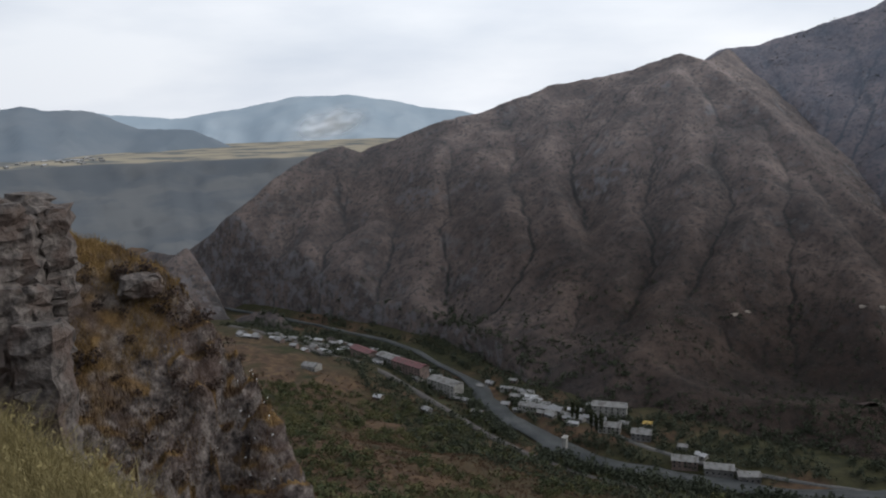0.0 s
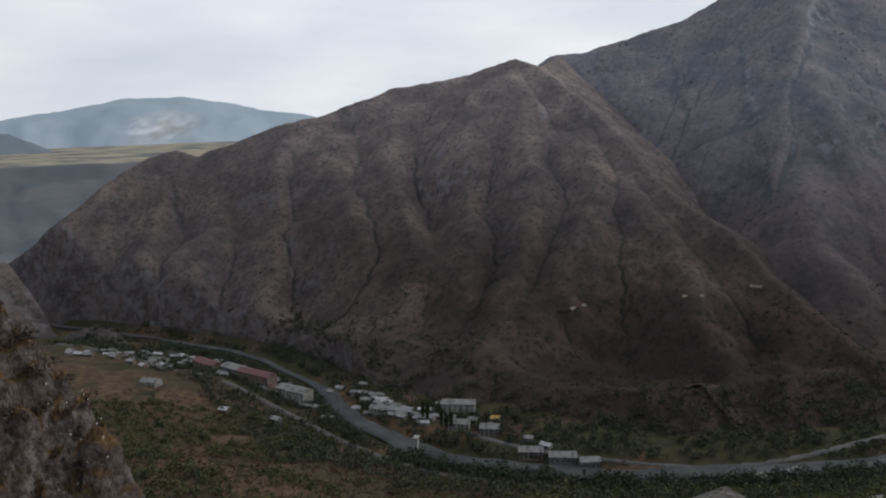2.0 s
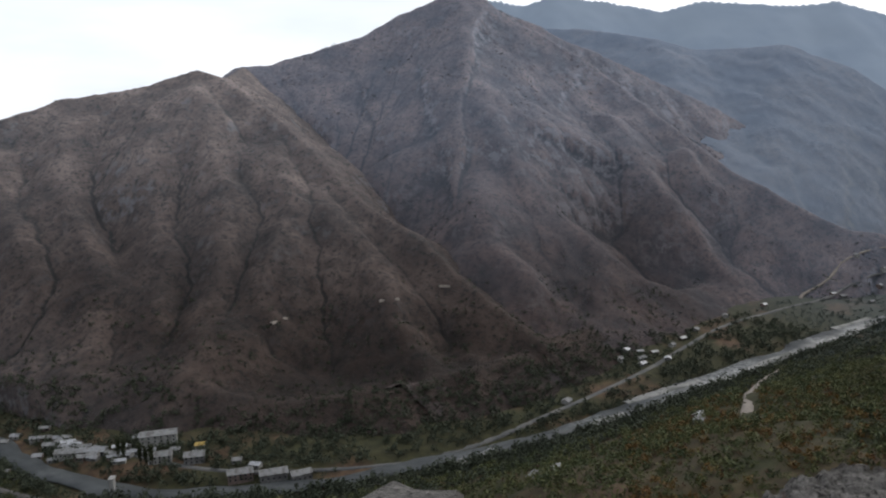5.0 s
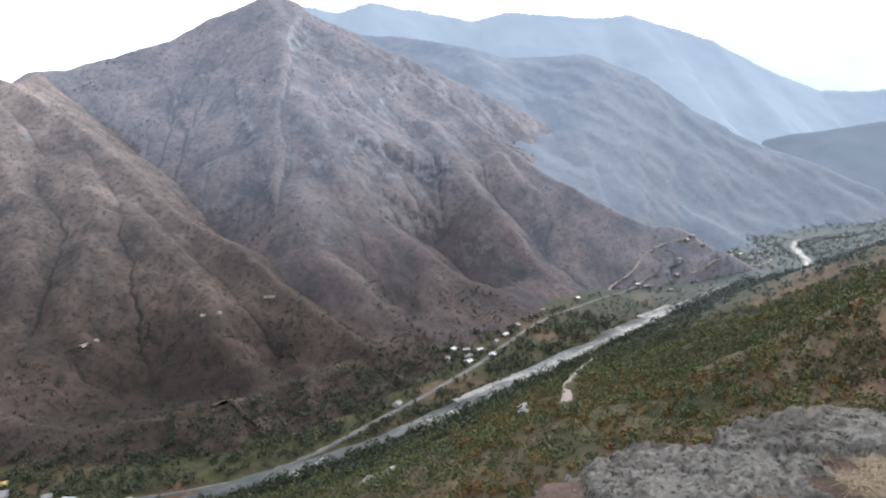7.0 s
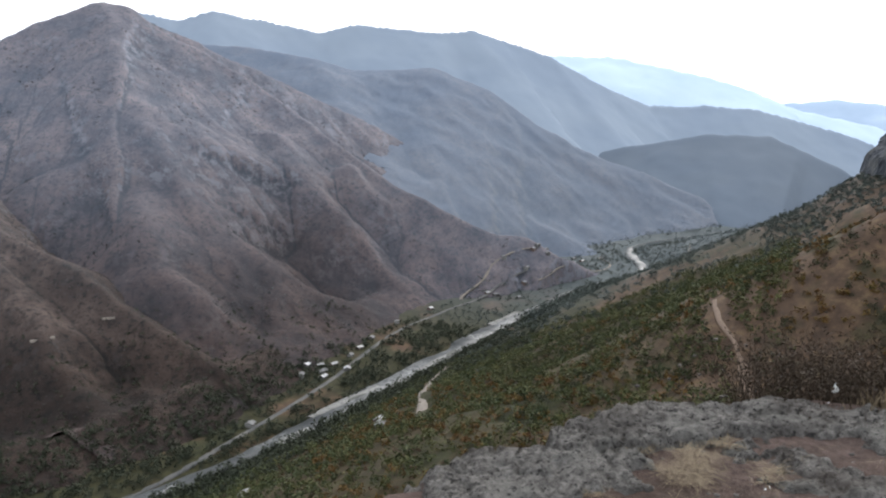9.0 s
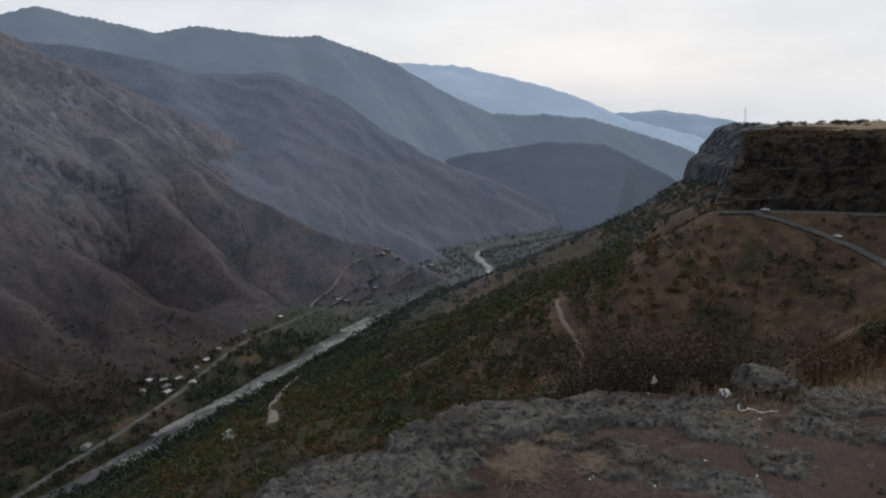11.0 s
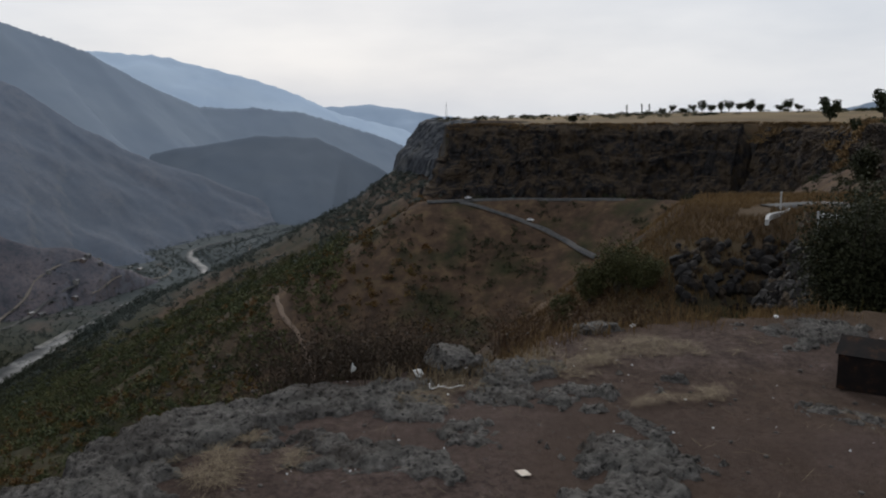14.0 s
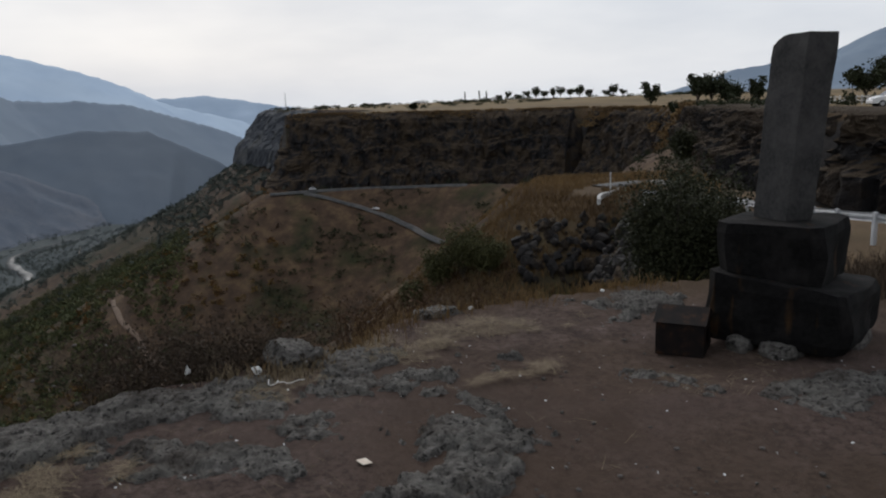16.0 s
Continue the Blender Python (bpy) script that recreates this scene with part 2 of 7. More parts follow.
def ground_height(x, y):
    """Plateau, rim cliff, slope and valley floor."""
    x, y = np.asarray(x, float), np.asarray(y, float)
    d, s, _, _ = line_distance(x, y, RIM)
    r = np.hypot(x, y)
    on = inside(x, y, PLATEAU)
    dr, sr, _, side = line_distance(x, y, RIVER)
    wob = smooth(15, 120, r)
    top = 0.4 * wob * (fbm(x / 30, y / 30, 4, 3) - 0.5) * smooth(0, 30, d) - 5.0 * smooth(60, 450, r) * smooth(300, 0, d) + 3.0 * smooth(100, 900, d)
    top = top + 0.07 * (fbm(x * 1.3, y * 1.3, 5, 5) - 0.5) * smooth(40, 2, r)
    hc = cliff_height(x, y)
    dd = np.maximum(d + wob * 14 * (fbm(x / 22, y / 22, 4, 9) - 0.5) * smooth(2, 14, d), 0)
    fall = hc * smooth(0, 1, dd / (1.5 + 0.12 * hc))
    u = dd / (dd + np.maximum(dr - 22, 0) + 1e-6)
    slope = (-FLOOR - 2 - hc) * u ** 0.82
    spur = wob * smooth(10, 90, d) * smooth(0, 120, dr) * (26 * (fbm(x / 120, y / 120, 4, 21) - 0.5) - 14 * (ridged(s / 70 + fbm(x / 90, y / 90, 2, 4), d / 400, 2, 8) - 0.55))
    out = top * smooth(3, 0, d) - 5.0 * smooth(60, 450, r) - fall - slope + spur + wob * 3 * (fbm(x / 14, y / 14, 3, 33) - 0.5)
    ds, ss, zs, _ = line_distance(x, y, SHELF)
    out = np.maximum(out, zs - 0.05 * smooth(0, 5, ds) - 0.72 * np.maximum(ds - 3.2 - 6.5 * smooth(16, 24, ss) * smooth(46, 36, ss), 0) + 1.1 * (fbm(x / 5, y / 5, 4, 55) - 0.5) * smooth(3.5, 8, ds))
    db, _, zb, _ = line_distance(x, y, BENCH)
    out = np.maximum(out, zb - 0.62 * np.maximum(db - 3.5, 0) + 2.0 * (fbm(x / 9, y / 9, 3, 57) - 0.5) * smooth(4, 12, db))
    north = inside(x, y, NORTH_SIDE)
    out = np.where(north, FLOOR + 2 + np.minimum(0.02 * dr, 24) + 5 * (fbm(x / 60, y / 60, 3, 41) - 0.5) * smooth(10, 80, dr), np.maximum(out, FLOOR + 1))
    bed = smooth(26, 12, dr)
    z = np.where(on, top, out)
    return np.where(on, z, z * (1 - bed) + (FLOOR - 2) * bed)


def sheet(name, xs, ys, zs, mat, attrs=None, soft=True, keep=None):
    """A grid mesh from 2D arrays; keep picks its cells."""
    n, m = xs.shape
    co = np.stack([xs, ys, zs], -1).reshape(-1, 3)
    i = np.arange(n * m).reshape(n, m)
    quads = np.stack([i[:-1, :-1], i[:-1, 1:], i[1:, 1:], i[1:, :-1]], -1).reshape(-1, 4)
    used = np.arange(n * m)
    if keep is not None:
        quads = quads[keep.reshape(-1)]
        used, quads = np.unique(quads, return_inverse=True)
        co, quads = co[used], quads.reshape(-1, 4)
    me = bpy.data.meshes.new(name)
    me.vertices.add(len(co))
    me.vertices.foreach_set("co", co.ravel())
    me.loops.add(quads.size)
    me.loops.foreach_set("vertex_index", quads.ravel().astype(np.int32))
    me.polygons.add(len(quads))
    me.polygons.foreach_set("loop_start", np.arange(0, quads.size, 4, dtype=np.int32))
    me.polygons.foreach_set("use_smooth", np.full(len(quads), soft))
    for key, val in (attrs or {}).items():
        a = me.attributes.new(key, "FLOAT", "POINT")
        a.data.foreach_set("value", np.asarray(val, np.float32).ravel()[used])
    me.update(calc_edges=True)
    me.validate()
    me.materials.append(mat)
    return new(name, me)


def rib(pts, r0, foot=-252.0):
    """A spur from bearings and elevations, which falls evenly from its head at the distance r0 to the gorge floor."""
    tan = [math.tan(radians(el)) for _, el in pts]
    z0, r1 = EYE + r0 * tan[0], (foot - EYE) / tan[-1]
    m = (z0 - foot) / (r0 - r1)
    return [bearing(az_, el, (z0 - m * r0 - EYE) / (t - m)) for (az_, el), t in zip(pts, tan)]


def blur(h, times):
    h = h.copy()
    for _ in range(times):
        p = np.pad(h, 1, mode="edge")
        h = (4 * h + p[:-2, 1:-1] + p[2:, 1:-1] + p[1:-1, :-2] + p[1:-1, 2:]) / 8
    return h


def erode(h, cell, steps, power, hold, base):
    """Running water cuts gullies into a slope: each cell sinks towards the lowest one beside it, the faster the more land drains through it."""
    n, m = h.shape
    i = np.arange(n * m).reshape(n, m)
    area = None
    for _ in range(steps):
        p = np.pad(h, 1, mode="edge")
        ip = np.pad(i, 1, mode="edge")
        drop, to = np.zeros((n, m)), i.copy()
        for dy in (-1, 0, 1):
            for dx in (-1, 0, 1):
                if dx or dy:
                    f = (h - p[1 + dy:n + 1 + dy, 1 + dx:m + 1 + dx]) / (cell * math.hypot(dx, dy))
                    best = f > drop
                    drop, to = np.where(best, f, drop), np.where(best, ip[1 + dy:n + 1 + dy, 1 + dx:m + 1 + dx], to)
        order = np.argsort(-h, axis=None).tolist()
        flow, rec = [cell * cell] * (n * m), to.ravel().tolist()
        for k in order:
            if rec[k] != k:
                flow[rec[k]] += flow[k]
        area = np.array(flow).reshape(n, m)
        c = (power * area ** 0.5 * hold / cell * (h > base)).ravel().tolist()
        g = h.ravel().tolist()
        for k in reversed(order):
            g[k] = (g[k] + c[k] * g[rec[k]]) / (1 + c[k])
        h = np.array(g).reshape(n, m)
    return h, area


class Relief:
    """A mountain from its crest lines, each with the fall of its sides, cut by gullies; kept as a height field."""

    def __init__(self, crests, ribs, box_, cell, seed, power=0.0042, steps=24, crust=1.0, foot=None, base=FLOOR - 6):
        x0, x1, y0, y1 = box_
        xs, ys = np.meshgrid(np.arange(x0, x1, cell), np.arange(y0, y1, cell))
        wx = xs + 42 * crust * (fbm(xs / 95, ys / 95, 4, seed + 1) - 0.5)
        wy = ys + 42 * crust * (fbm(xs / 95, ys / 95, 4, seed + 2) - 0.5)
        parts, near = [], np.full(xs.shape, 1e9)
        for pts, fall in crests:
            d0 = line_distance(xs, ys, pts)[0]
            d, _, z, _ = line_distance(wx, wy, pts)
            parts.append(z - fall * (d0 + (d - d0) * smooth(0, 70, d0)))
            near = np.minimum(near, d0)
        for k, (pts, fall) in enumerate(ribs):
            d, s, z, side = line_distance(wx, wy, pts)
            uneven = 26 * crust * (fbm(s / 75, s * 0 + k, 3, seed + 20 + k) - 0.55)
            parts.append(z + uneven - fall * (np.sqrt(d * d + 90 * crust) + 14 * (ridged(s / 46, d / 160 + k, 2, seed + 40 + k) - 0.6) * smooth(0, 60, d)))
        if foot:
            out = ys - np.interp(xs, [p[0] for p in foot], [p[1] for p in foot]) - 200 * smooth(-40, -140, xs)
            parts.append(FLOOR - 5 + 0.42 * np.clip(out + 20 * (fbm(xs / 40, ys / 40, 3, seed + 9) - 0.5), -20, 70) - 0.35 * np.maximum(out - 70, 0))
        top = np.max(parts, axis=0)
        soft = 9.0 * crust
        h = top + soft * np.log(sum(np.exp(np.clip((p - top) / soft, -30, 0)) for p in parts)) * smooth(8, 60, near)
        away = smooth(4, 60, near)
        h = h + away * (17 * crust * (fbm(xs / 70, ys / 70, 5, seed + 3, 0.58) - 0.5) + 6 * (fbm(xs / 22, ys / 22, 3, seed + 4) - 0.5))
        h, area = erode(h, cell, steps, power, smooth(2, 22, near), base)
        low = blur(h, 14)
        self.x0, self.y0, self.cell = x0, y0, cell
        fine = 0.1 * h + 0.45 * blur(h, 2) + 0.45 * blur(h, 9) + 7 * crust * (fbm(xs / 38, ys / 38, 4, seed + 16, 0.6) - 0.5) * smooth(10, 60, near) + 4.2 * crust * (fbm(xs / 14, ys / 14, 3, seed + 6, 0.62) - 0.5) + 5.0 * (fbm(xs / 30, ys / 30, 4, seed + 8, 0.6) - 0.55) * smooth(40, 0, near)
        fine = fine - 90 * smooth(44, 20, line_distance(xs, ys, RIVER)[0])
        self.xs, self.ys, self.h = xs, ys, fine
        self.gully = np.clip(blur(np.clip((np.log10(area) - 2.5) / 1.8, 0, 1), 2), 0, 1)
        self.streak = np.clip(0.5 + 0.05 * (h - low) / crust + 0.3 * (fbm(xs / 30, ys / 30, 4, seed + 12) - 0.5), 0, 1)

    def at(self, x, y):
        fx = (np.asarray(x, float) - self.x0) / self.cell
        fy = (np.asarray(y, float) - self.y0) / self.cell
        n, m = self.h.shape
        within = (fx > 0) & (fy > 0) & (fx < m - 1.001) & (fy < n - 1.001)
        fx, fy = np.clip(fx, 0, m - 1.001), np.clip(fy, 0, n - 1.001)
        ix, iy = fx.astype(int), fy.astype(int)
        u, v = fx - ix, fy - iy
        h = self.h
        z = (h[iy, ix] * (1 - u) + h[iy, ix + 1] * u) * (1 - v) + (h[iy + 1, ix] * (1 - u) + h[iy + 1, ix + 1] * u) * v
        return np.where(within, z, -1e4)

    def build(self, mat, label, haze_lift=None):
        ok = np.maximum(np.maximum(self.h[:-1, :-1], self.h[1:, 1:]), np.maximum(self.h[1:, :-1], self.h[:-1, 1:])) > FLOOR - 8
        up = smooth(-245, 40, self.h) if haze_lift is None else haze_lift(self.xs, self.h)
        return tagged(sheet("mountain", self.xs, self.ys, self.h, mat, {"gully": self.gully, "streak": self.streak, "haze_lift": up}, keep=ok), label, "mountain", kind="structure")


def mountain(name, lines, slope, step, mat, seed, rough=1.0, floor=FLOOR - 12):
    """A far ridge: crest lines with plain, lightly folded sides."""
    pts = np.array([p for l in lines for p in l])
    reach = (pts[:, 2].max() - floor) / slope
    xs, ys = np.meshgrid(np.arange(pts[:, 0].min() - reach, pts[:, 0].max() + reach, step), np.arange(pts[:, 1].min() - reach, pts[:, 1].max() + min(reach, 350 * rough), step))
    h = np.full(xs.shape, -1e9)
    for l in lines:
        d, s, z, _ = line_distance(xs, ys, l)
        h = np.maximum(h, z - slope * d + rough * (smooth(0, 300, d) * 46 * (ridged(s / 260, d / 900, 3, seed) - 0.62) + 5 * smooth(150, 30, d) * (fbm(s / (22 * rough), d / (40 * rough), 4, seed + 77) - 0.55)))
    h = h + rough * 14 * (fbm(xs / (75 * rough), ys / (75 * rough), 5, seed + 90, 0.58) - 0.5)
    ok = np.maximum(h[:-1, :-1], h[1:, 1:]) > floor
    return tagged(sheet(name, xs, ys, np.maximum(h, floor - 5), mat, keep=ok), "hazy mountain ridge far up the gorge", "mountain", kind="structure")


ground_mat, gnt, gb = material("ground_cover", 0.95, 0.1)
gv = coords(gnt)
g_soil = ramp(gnt, grain(gnt, gv, 5.0, 8, 0.72), [(0.34, (0.050, 0.036, 0.031)), (0.50, (0.103, 0.072, 0.061)), (0.66, (0.178, 0.132, 0.114))])
g_soil = blend(gnt, ramp(gnt, grain(gnt, gv, 0.9, 5, 0.6), grey(0.46, 0.62, 0.0, 0.75)), g_soil, (0.108, 0.075, 0.062))
g_soil = blend(gnt, ramp(gnt, grain(gnt, gv, 22.0, 6, 0.75), grey(0.38, 0.54, 0.6, 0.0)), g_soil, (0.026, 0.018, 0.016))
g_soil = blend(gnt, ramp(gnt, grain(gnt, gv, 0.35, 4, 0.6), grey(0.50, 0.60, 0.0, 0.55)), g_soil, (0.106, 0.074, 0.062))
g_soil = blend(gnt, ramp(gnt, grain(gnt, gv, 60.0, 3, 0.6), grey(0.62, 0.68, 0.0, 0.8)), g_soil, (0.125, 0.108, 0.095))
g_dry = ramp(gnt, grain(gnt, gv, 0.11, 8, 0.72), [(0.34, (0.038, 0.026, 0.019)), (0.5, (0.068, 0.044, 0.029)), (0.64, (0.108, 0.072, 0.042))])
g_green = ramp(gnt, grain(gnt, gv, 0.15, 5, 0.65), [(0.36, (0.017, 0.019, 0.011)), (0.62, (0.038, 0.038, 0.018))])
g_field = ramp(gnt, grain(gnt, gv, 0.012, 4, 0.5), [(0.4, (0.128, 0.094, 0.053)), (0.6, (0.180, 0.131, 0.071))])
g_rock = ramp(gnt, grain(gnt, gv, 0.35, 6, 0.7), [(0.35, (0.022, 0.021, 0.020)), (0.65, (0.064, 0.058, 0.055))])
g_col = blend(gnt, ramp(gnt, grain(gnt, gv, 0.022, 5, 0.6), grey(0.53, 0.64)), g_dry, g_green)
g_col = blend(gnt, attribute(gnt, "lush"), g_col, g_green)
g_col = blend(gnt, attribute(gnt, "field"), g_col, g_field)
g_col = blend(gnt, blend(gnt, 1.0, upness(gnt, 0.55, 0.72), (1.0, 1.0, 1.0), "MULTIPLY"), g_col, g_rock)
# far wooded ground: grey-green with bluish haze mixed into the colour
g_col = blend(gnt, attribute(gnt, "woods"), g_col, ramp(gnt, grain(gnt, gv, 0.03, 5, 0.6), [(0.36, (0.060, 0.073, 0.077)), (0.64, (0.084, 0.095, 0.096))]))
g_col = blend(gnt, attribute(gnt, "bare"), g_col, g_soil)
gnt.links.new(g_col, gb.inputs["Base Color"])
relief(gnt, gb, grain(gnt, gv, 14.0, 10, 0.8), 1.0, 0.045)

# the ground: one sheet round the ledge, finer towards it
az = np.concatenate([np.arange(-45, 150, 0.41), np.arange(150, 315.1, 3.0)])
rad = np.concatenate([np.arange(0.0, 8, 0.12), 8 * np.exp(np.arange(0, math.log(4900 / 8), 0.0165)), [4950]])
AZ, RAD = np.meshgrid(np.radians(az), rad)
gx, gy = RAD * np.sin(AZ), RAD * np.cos(AZ)
gz = ground_height(gx, gy)
g_on = inside(gx, gy, PLATEAU)
g_d = line_distance(gx, gy, RIM)[0]
bare = smooth(8.0, 5.5, RAD) * (0.55 + 0.45 * smooth(0.35, 0.6, fbm(gx * 0.9, gy * 0.9, 3, 12)))
field = np.where(g_on, smooth(20, 60, RAD) * smooth(3, 12, g_d), 0.3 * smooth(22, 8, line_distance(gx, gy, SHELF)[0]) * smooth(0.38, 0.55, fbm(gx / 6, gy / 6, 4, 14)))
lush = np.maximum(0.92 * smooth(190 + 170 * smooth(250, 420, gx), 60 + 60 * smooth(250, 420, gx), line_distance(gx, gy, RIVER)[0]), 0.6 * smooth(50, 170, gy) * smooth(-60, 120, gx)) * smooth(0.30, 0.48, fbm(gx / 45, gy / 45, 4, 18))
# share of that haze-tinted colour, growing eastwards up the gorge
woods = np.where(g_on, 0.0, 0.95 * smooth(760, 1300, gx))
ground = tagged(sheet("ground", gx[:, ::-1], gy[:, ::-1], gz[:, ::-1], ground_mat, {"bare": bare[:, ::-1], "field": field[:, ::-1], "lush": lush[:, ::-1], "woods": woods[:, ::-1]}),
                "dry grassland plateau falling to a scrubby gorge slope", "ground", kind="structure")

# the last pair of tints paints haze: dark at the foot, pale blue above
scrub_a = mountain_material("brown_scrub_slope", [(0.056, 0.048, 0.044), (0.085, 0.067, 0.058), (0.132, 0.103, 0.087)], (0.112, 0.106, 0.103), (0.030, 0.032, 0.031), haze_tints=((0.44, 0.40, 0.385), (1.80, 1.90, 2.10)))
# tones here are bluish too, for the haze in front of this mountain
scrub_b = mountain_material("hazy_scrub_slope", [(0.061, 0.060, 0.065), (0.086, 0.075, 0.076), (0.116, 0.095, 0.090)], (0.122, 0.117, 0.120), (0.044, 0.049, 0.054), haze_tints=((0.64, 0.56, 0.53), (1.72, 1.86, 2.08)))

A_CREST = [bearing(*p) for p in [(-16.5, -16, 985), (-14.3, -9.7, 1080), (-12.9, -8.5, 1114), (-7.5, -4.7, 1206), (-4.3, -2.8, 1262), (-3.1, -2.4, 1268), (-1.5, -2.9, 1262),
                                 (0.9, -2.1, 1256), (4.9, -0.9, 1246), (7.2, -0.3, 1255), (12.1, 1.3, 1278), (15.0, 1.7, 1280), (17.3, 2.1, 1278), (20.6, 3.2, 1267), (22.4, 2.5, 1250), (23.7, 3.3, 1450)]]
A_SPUR = rib([(22.4, 2.5), (24.9, 0.5), (26.8, -1.2), (29.1, -3.6), (31.6, -6.2), (34.1, -7.8), (36.7, -10.5), (39.8, -13.1), (43.0, -15.6), (46.6, -18.8)], 1235)
A_RIBS = [rib([(25.2, -1.9), (26.3, -5.3), (25.0, -9.0), (21.6, -13.1), (18.0, -16.2), (16.0, -20.6)], 1085),
          rib([(29.1, -4.7), (31.4, -9.0), (33.0, -13.2), (35.6, -16.6), (39.0, -20.5)], 1010),
          rib([(20.6, 3.2), (21.8, -4.5), (20.4, -10.3), (18.8, -15.5), (17.0, -20.2)], 1267),
          rib([(17.8, 2.1), (17.6, -4.4), (16.2, -11.0), (14.7, -15.8), (14.0, -19.6)], 1275),
          rib([(12.2, 1.3), (12.4, -5.5), (13.0, -10.6), (11.4, -15.6), (11.0, -19.0)], 1276),
          rib([(7.8, -0.3), (8.4, -5.4), (9.4, -9.8), (8.6, -15.4), (8.2, -18.4)], 1255),
          rib([(4.6, -1.1), (4.4, -6.1), (2.4, -11.1), (0.4, -16.6)], 1246),
          rib([(0.9, -2.1), (-0.6, -7.0), (-2.6, -11.8), (-4.0, -16.0)], 1256),
          rib([(-3.2, -2.4), (-4.2, -6.9), (-6.0, -10.7), (-7.6, -15.2)], 1266)]
FOOT = [(-480, 1180), (-120, 990), (0, 880), (60, 800), (130, 718), (200, 655), (260, 565), (330, 508), (434, 488), (514, 492), (606, 505), (708, 530), (819, 556), (896, 556), (987, 546), (1101, 530), (1200, 515), (1500, 640)]
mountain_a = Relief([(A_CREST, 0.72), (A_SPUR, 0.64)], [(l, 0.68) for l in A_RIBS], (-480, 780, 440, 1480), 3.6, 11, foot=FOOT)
# haze tint by height; the west end is lifted too, for its pale rock
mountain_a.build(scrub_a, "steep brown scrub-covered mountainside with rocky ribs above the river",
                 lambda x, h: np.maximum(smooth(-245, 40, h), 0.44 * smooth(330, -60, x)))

B_CREST = [bearing(*p) for p in [(22.7, 2.8, 1430), (23.7, 3.3, 1450), (25.4, 3.4, 1470), (27.4, 4.0, 1480), (30.3, 4.8, 1500), (32.4, 5.4, 1505), (35.0, 6.4, 1515), (38.4, 7.9, 1520),
                                 (40.3, 7.6, 1520), (41.3, 6.5, 1515), (43.6, 5.2, 1500), (47.5, 2.9, 1480), (51.4, -0.4, 1435), (55.3, -3.2, 1370), (59.2, -5.8, 1320), (63.0, -7.9, 1290),
                                 (65.9, -8.2, 1300), (68.1, -9.4, 1280), (70.3, -10.1, 1300)]]
B_RIBS = [[bearing(*p) for p in [(38.4, 7.9, 1520), (39.3, 4.0, 1350), (40.2, 0.0, 1190), (42.2, -4.0, 1105), (44.1, -6.8, 1060), (48.5, -9.3, 1020), (52.9, -12.1, 1020), (55.3, -13.9, 1030)]],
          [bearing(*p) for p in [(39.0, -3.0, 1150), (39.4, -5.6, 1045), (40.2, -8.2, 965), (43.1, -10.8, 905), (46.7, -14.5, 880), (49.6, -16.5, 870)]],
          rib([(48.2, -0.2), (52.5, -5.8), (55.7, -9.4), (58.5, -12.9)], 1350),
          rib([(53.7, -2.6), (56.9, -7.0), (59.6, -10.1), (61.6, -11.8)], 1350),
          rib([(32.4, 5.4), (33.0, 1.0), (34.6, -4.0), (36.2, -8.0)], 1505, -150)]
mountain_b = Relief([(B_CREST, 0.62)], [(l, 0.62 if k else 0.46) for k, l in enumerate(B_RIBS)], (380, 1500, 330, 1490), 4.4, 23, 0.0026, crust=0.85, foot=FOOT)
# haze tint by height, and more of it towards the far east end
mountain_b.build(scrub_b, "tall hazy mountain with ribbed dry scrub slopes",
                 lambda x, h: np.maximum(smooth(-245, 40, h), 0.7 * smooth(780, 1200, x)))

C_CREST = [bearing(*p) for p in [(42, 5.5, 2300), (47, 5.2, 2150), (51.7, 4.4, 2000), (54.4, 3.6, 2020), (57.7, 3.6, 2050), (59.5, 3.7, 2050), (63.4, 2.1, 2050), (65.7, 0.5, 2050), (69.2, -1.9, 2050),
                                 (73.0, -3.4, 2060), (78.2, -5.5, 2080), (79.6, -7.1, 2100)]]
C_RIBS = [[bearing(*p) for p in [(58.6, 3.5, 2040), (62.0, -0.1, 1930), (65.8, -3.5, 1830), (67.6, -5.4, 1780), (70.8, -7.5, 1720), (72.1, -8.7, 1670)]],
          [bearing(*p) for p in [(56.0, 3.4, 2020), (58.3, 1.0, 1900), (61.0, -2.0, 1780), (64.8, -5.6, 1660), (68.4, -8.2, 1560)]]]
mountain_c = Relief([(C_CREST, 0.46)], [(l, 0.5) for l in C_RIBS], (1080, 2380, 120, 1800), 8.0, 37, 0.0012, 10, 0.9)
# blue-grey tones: haze painted into the whole slope
mountain_c.build(mountain_material("haze_grey_slope", [(0.084, 0.098, 0.122), (0.094, 0.105, 0.126), (0.108, 0.114, 0.130)], (0.114, 0.121, 0.134), (0.080, 0.095, 0.117), 0.6, haze_tints=((1.34, 1.36, 1.38), (1.45, 1.52, 1.6))),
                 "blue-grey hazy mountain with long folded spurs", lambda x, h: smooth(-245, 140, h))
# from here on, each farther ridge gets more haze in its colour and glow
K_CREST = [bearing(*p) for p in [(66, -1.5, 2500), (71.0, -2.4, 2450), (75.6, -1.6, 2400), (78.8, -1.3, 2400), (82.0, -1.5, 2400), (84.2, -2.4, 2400), (86.5, -3.7, 2380), (89, -5.8, 2350)]]
mountain("mountain", [K_CREST], 0.5, 14.0, hazed_backdrop_material("hazy_blue_slope", (0.106, 0.126, 0.154), (0.122, 0.141, 0.166), (0.36, 0.45, 0.56), 0.03), 39, 1.1)
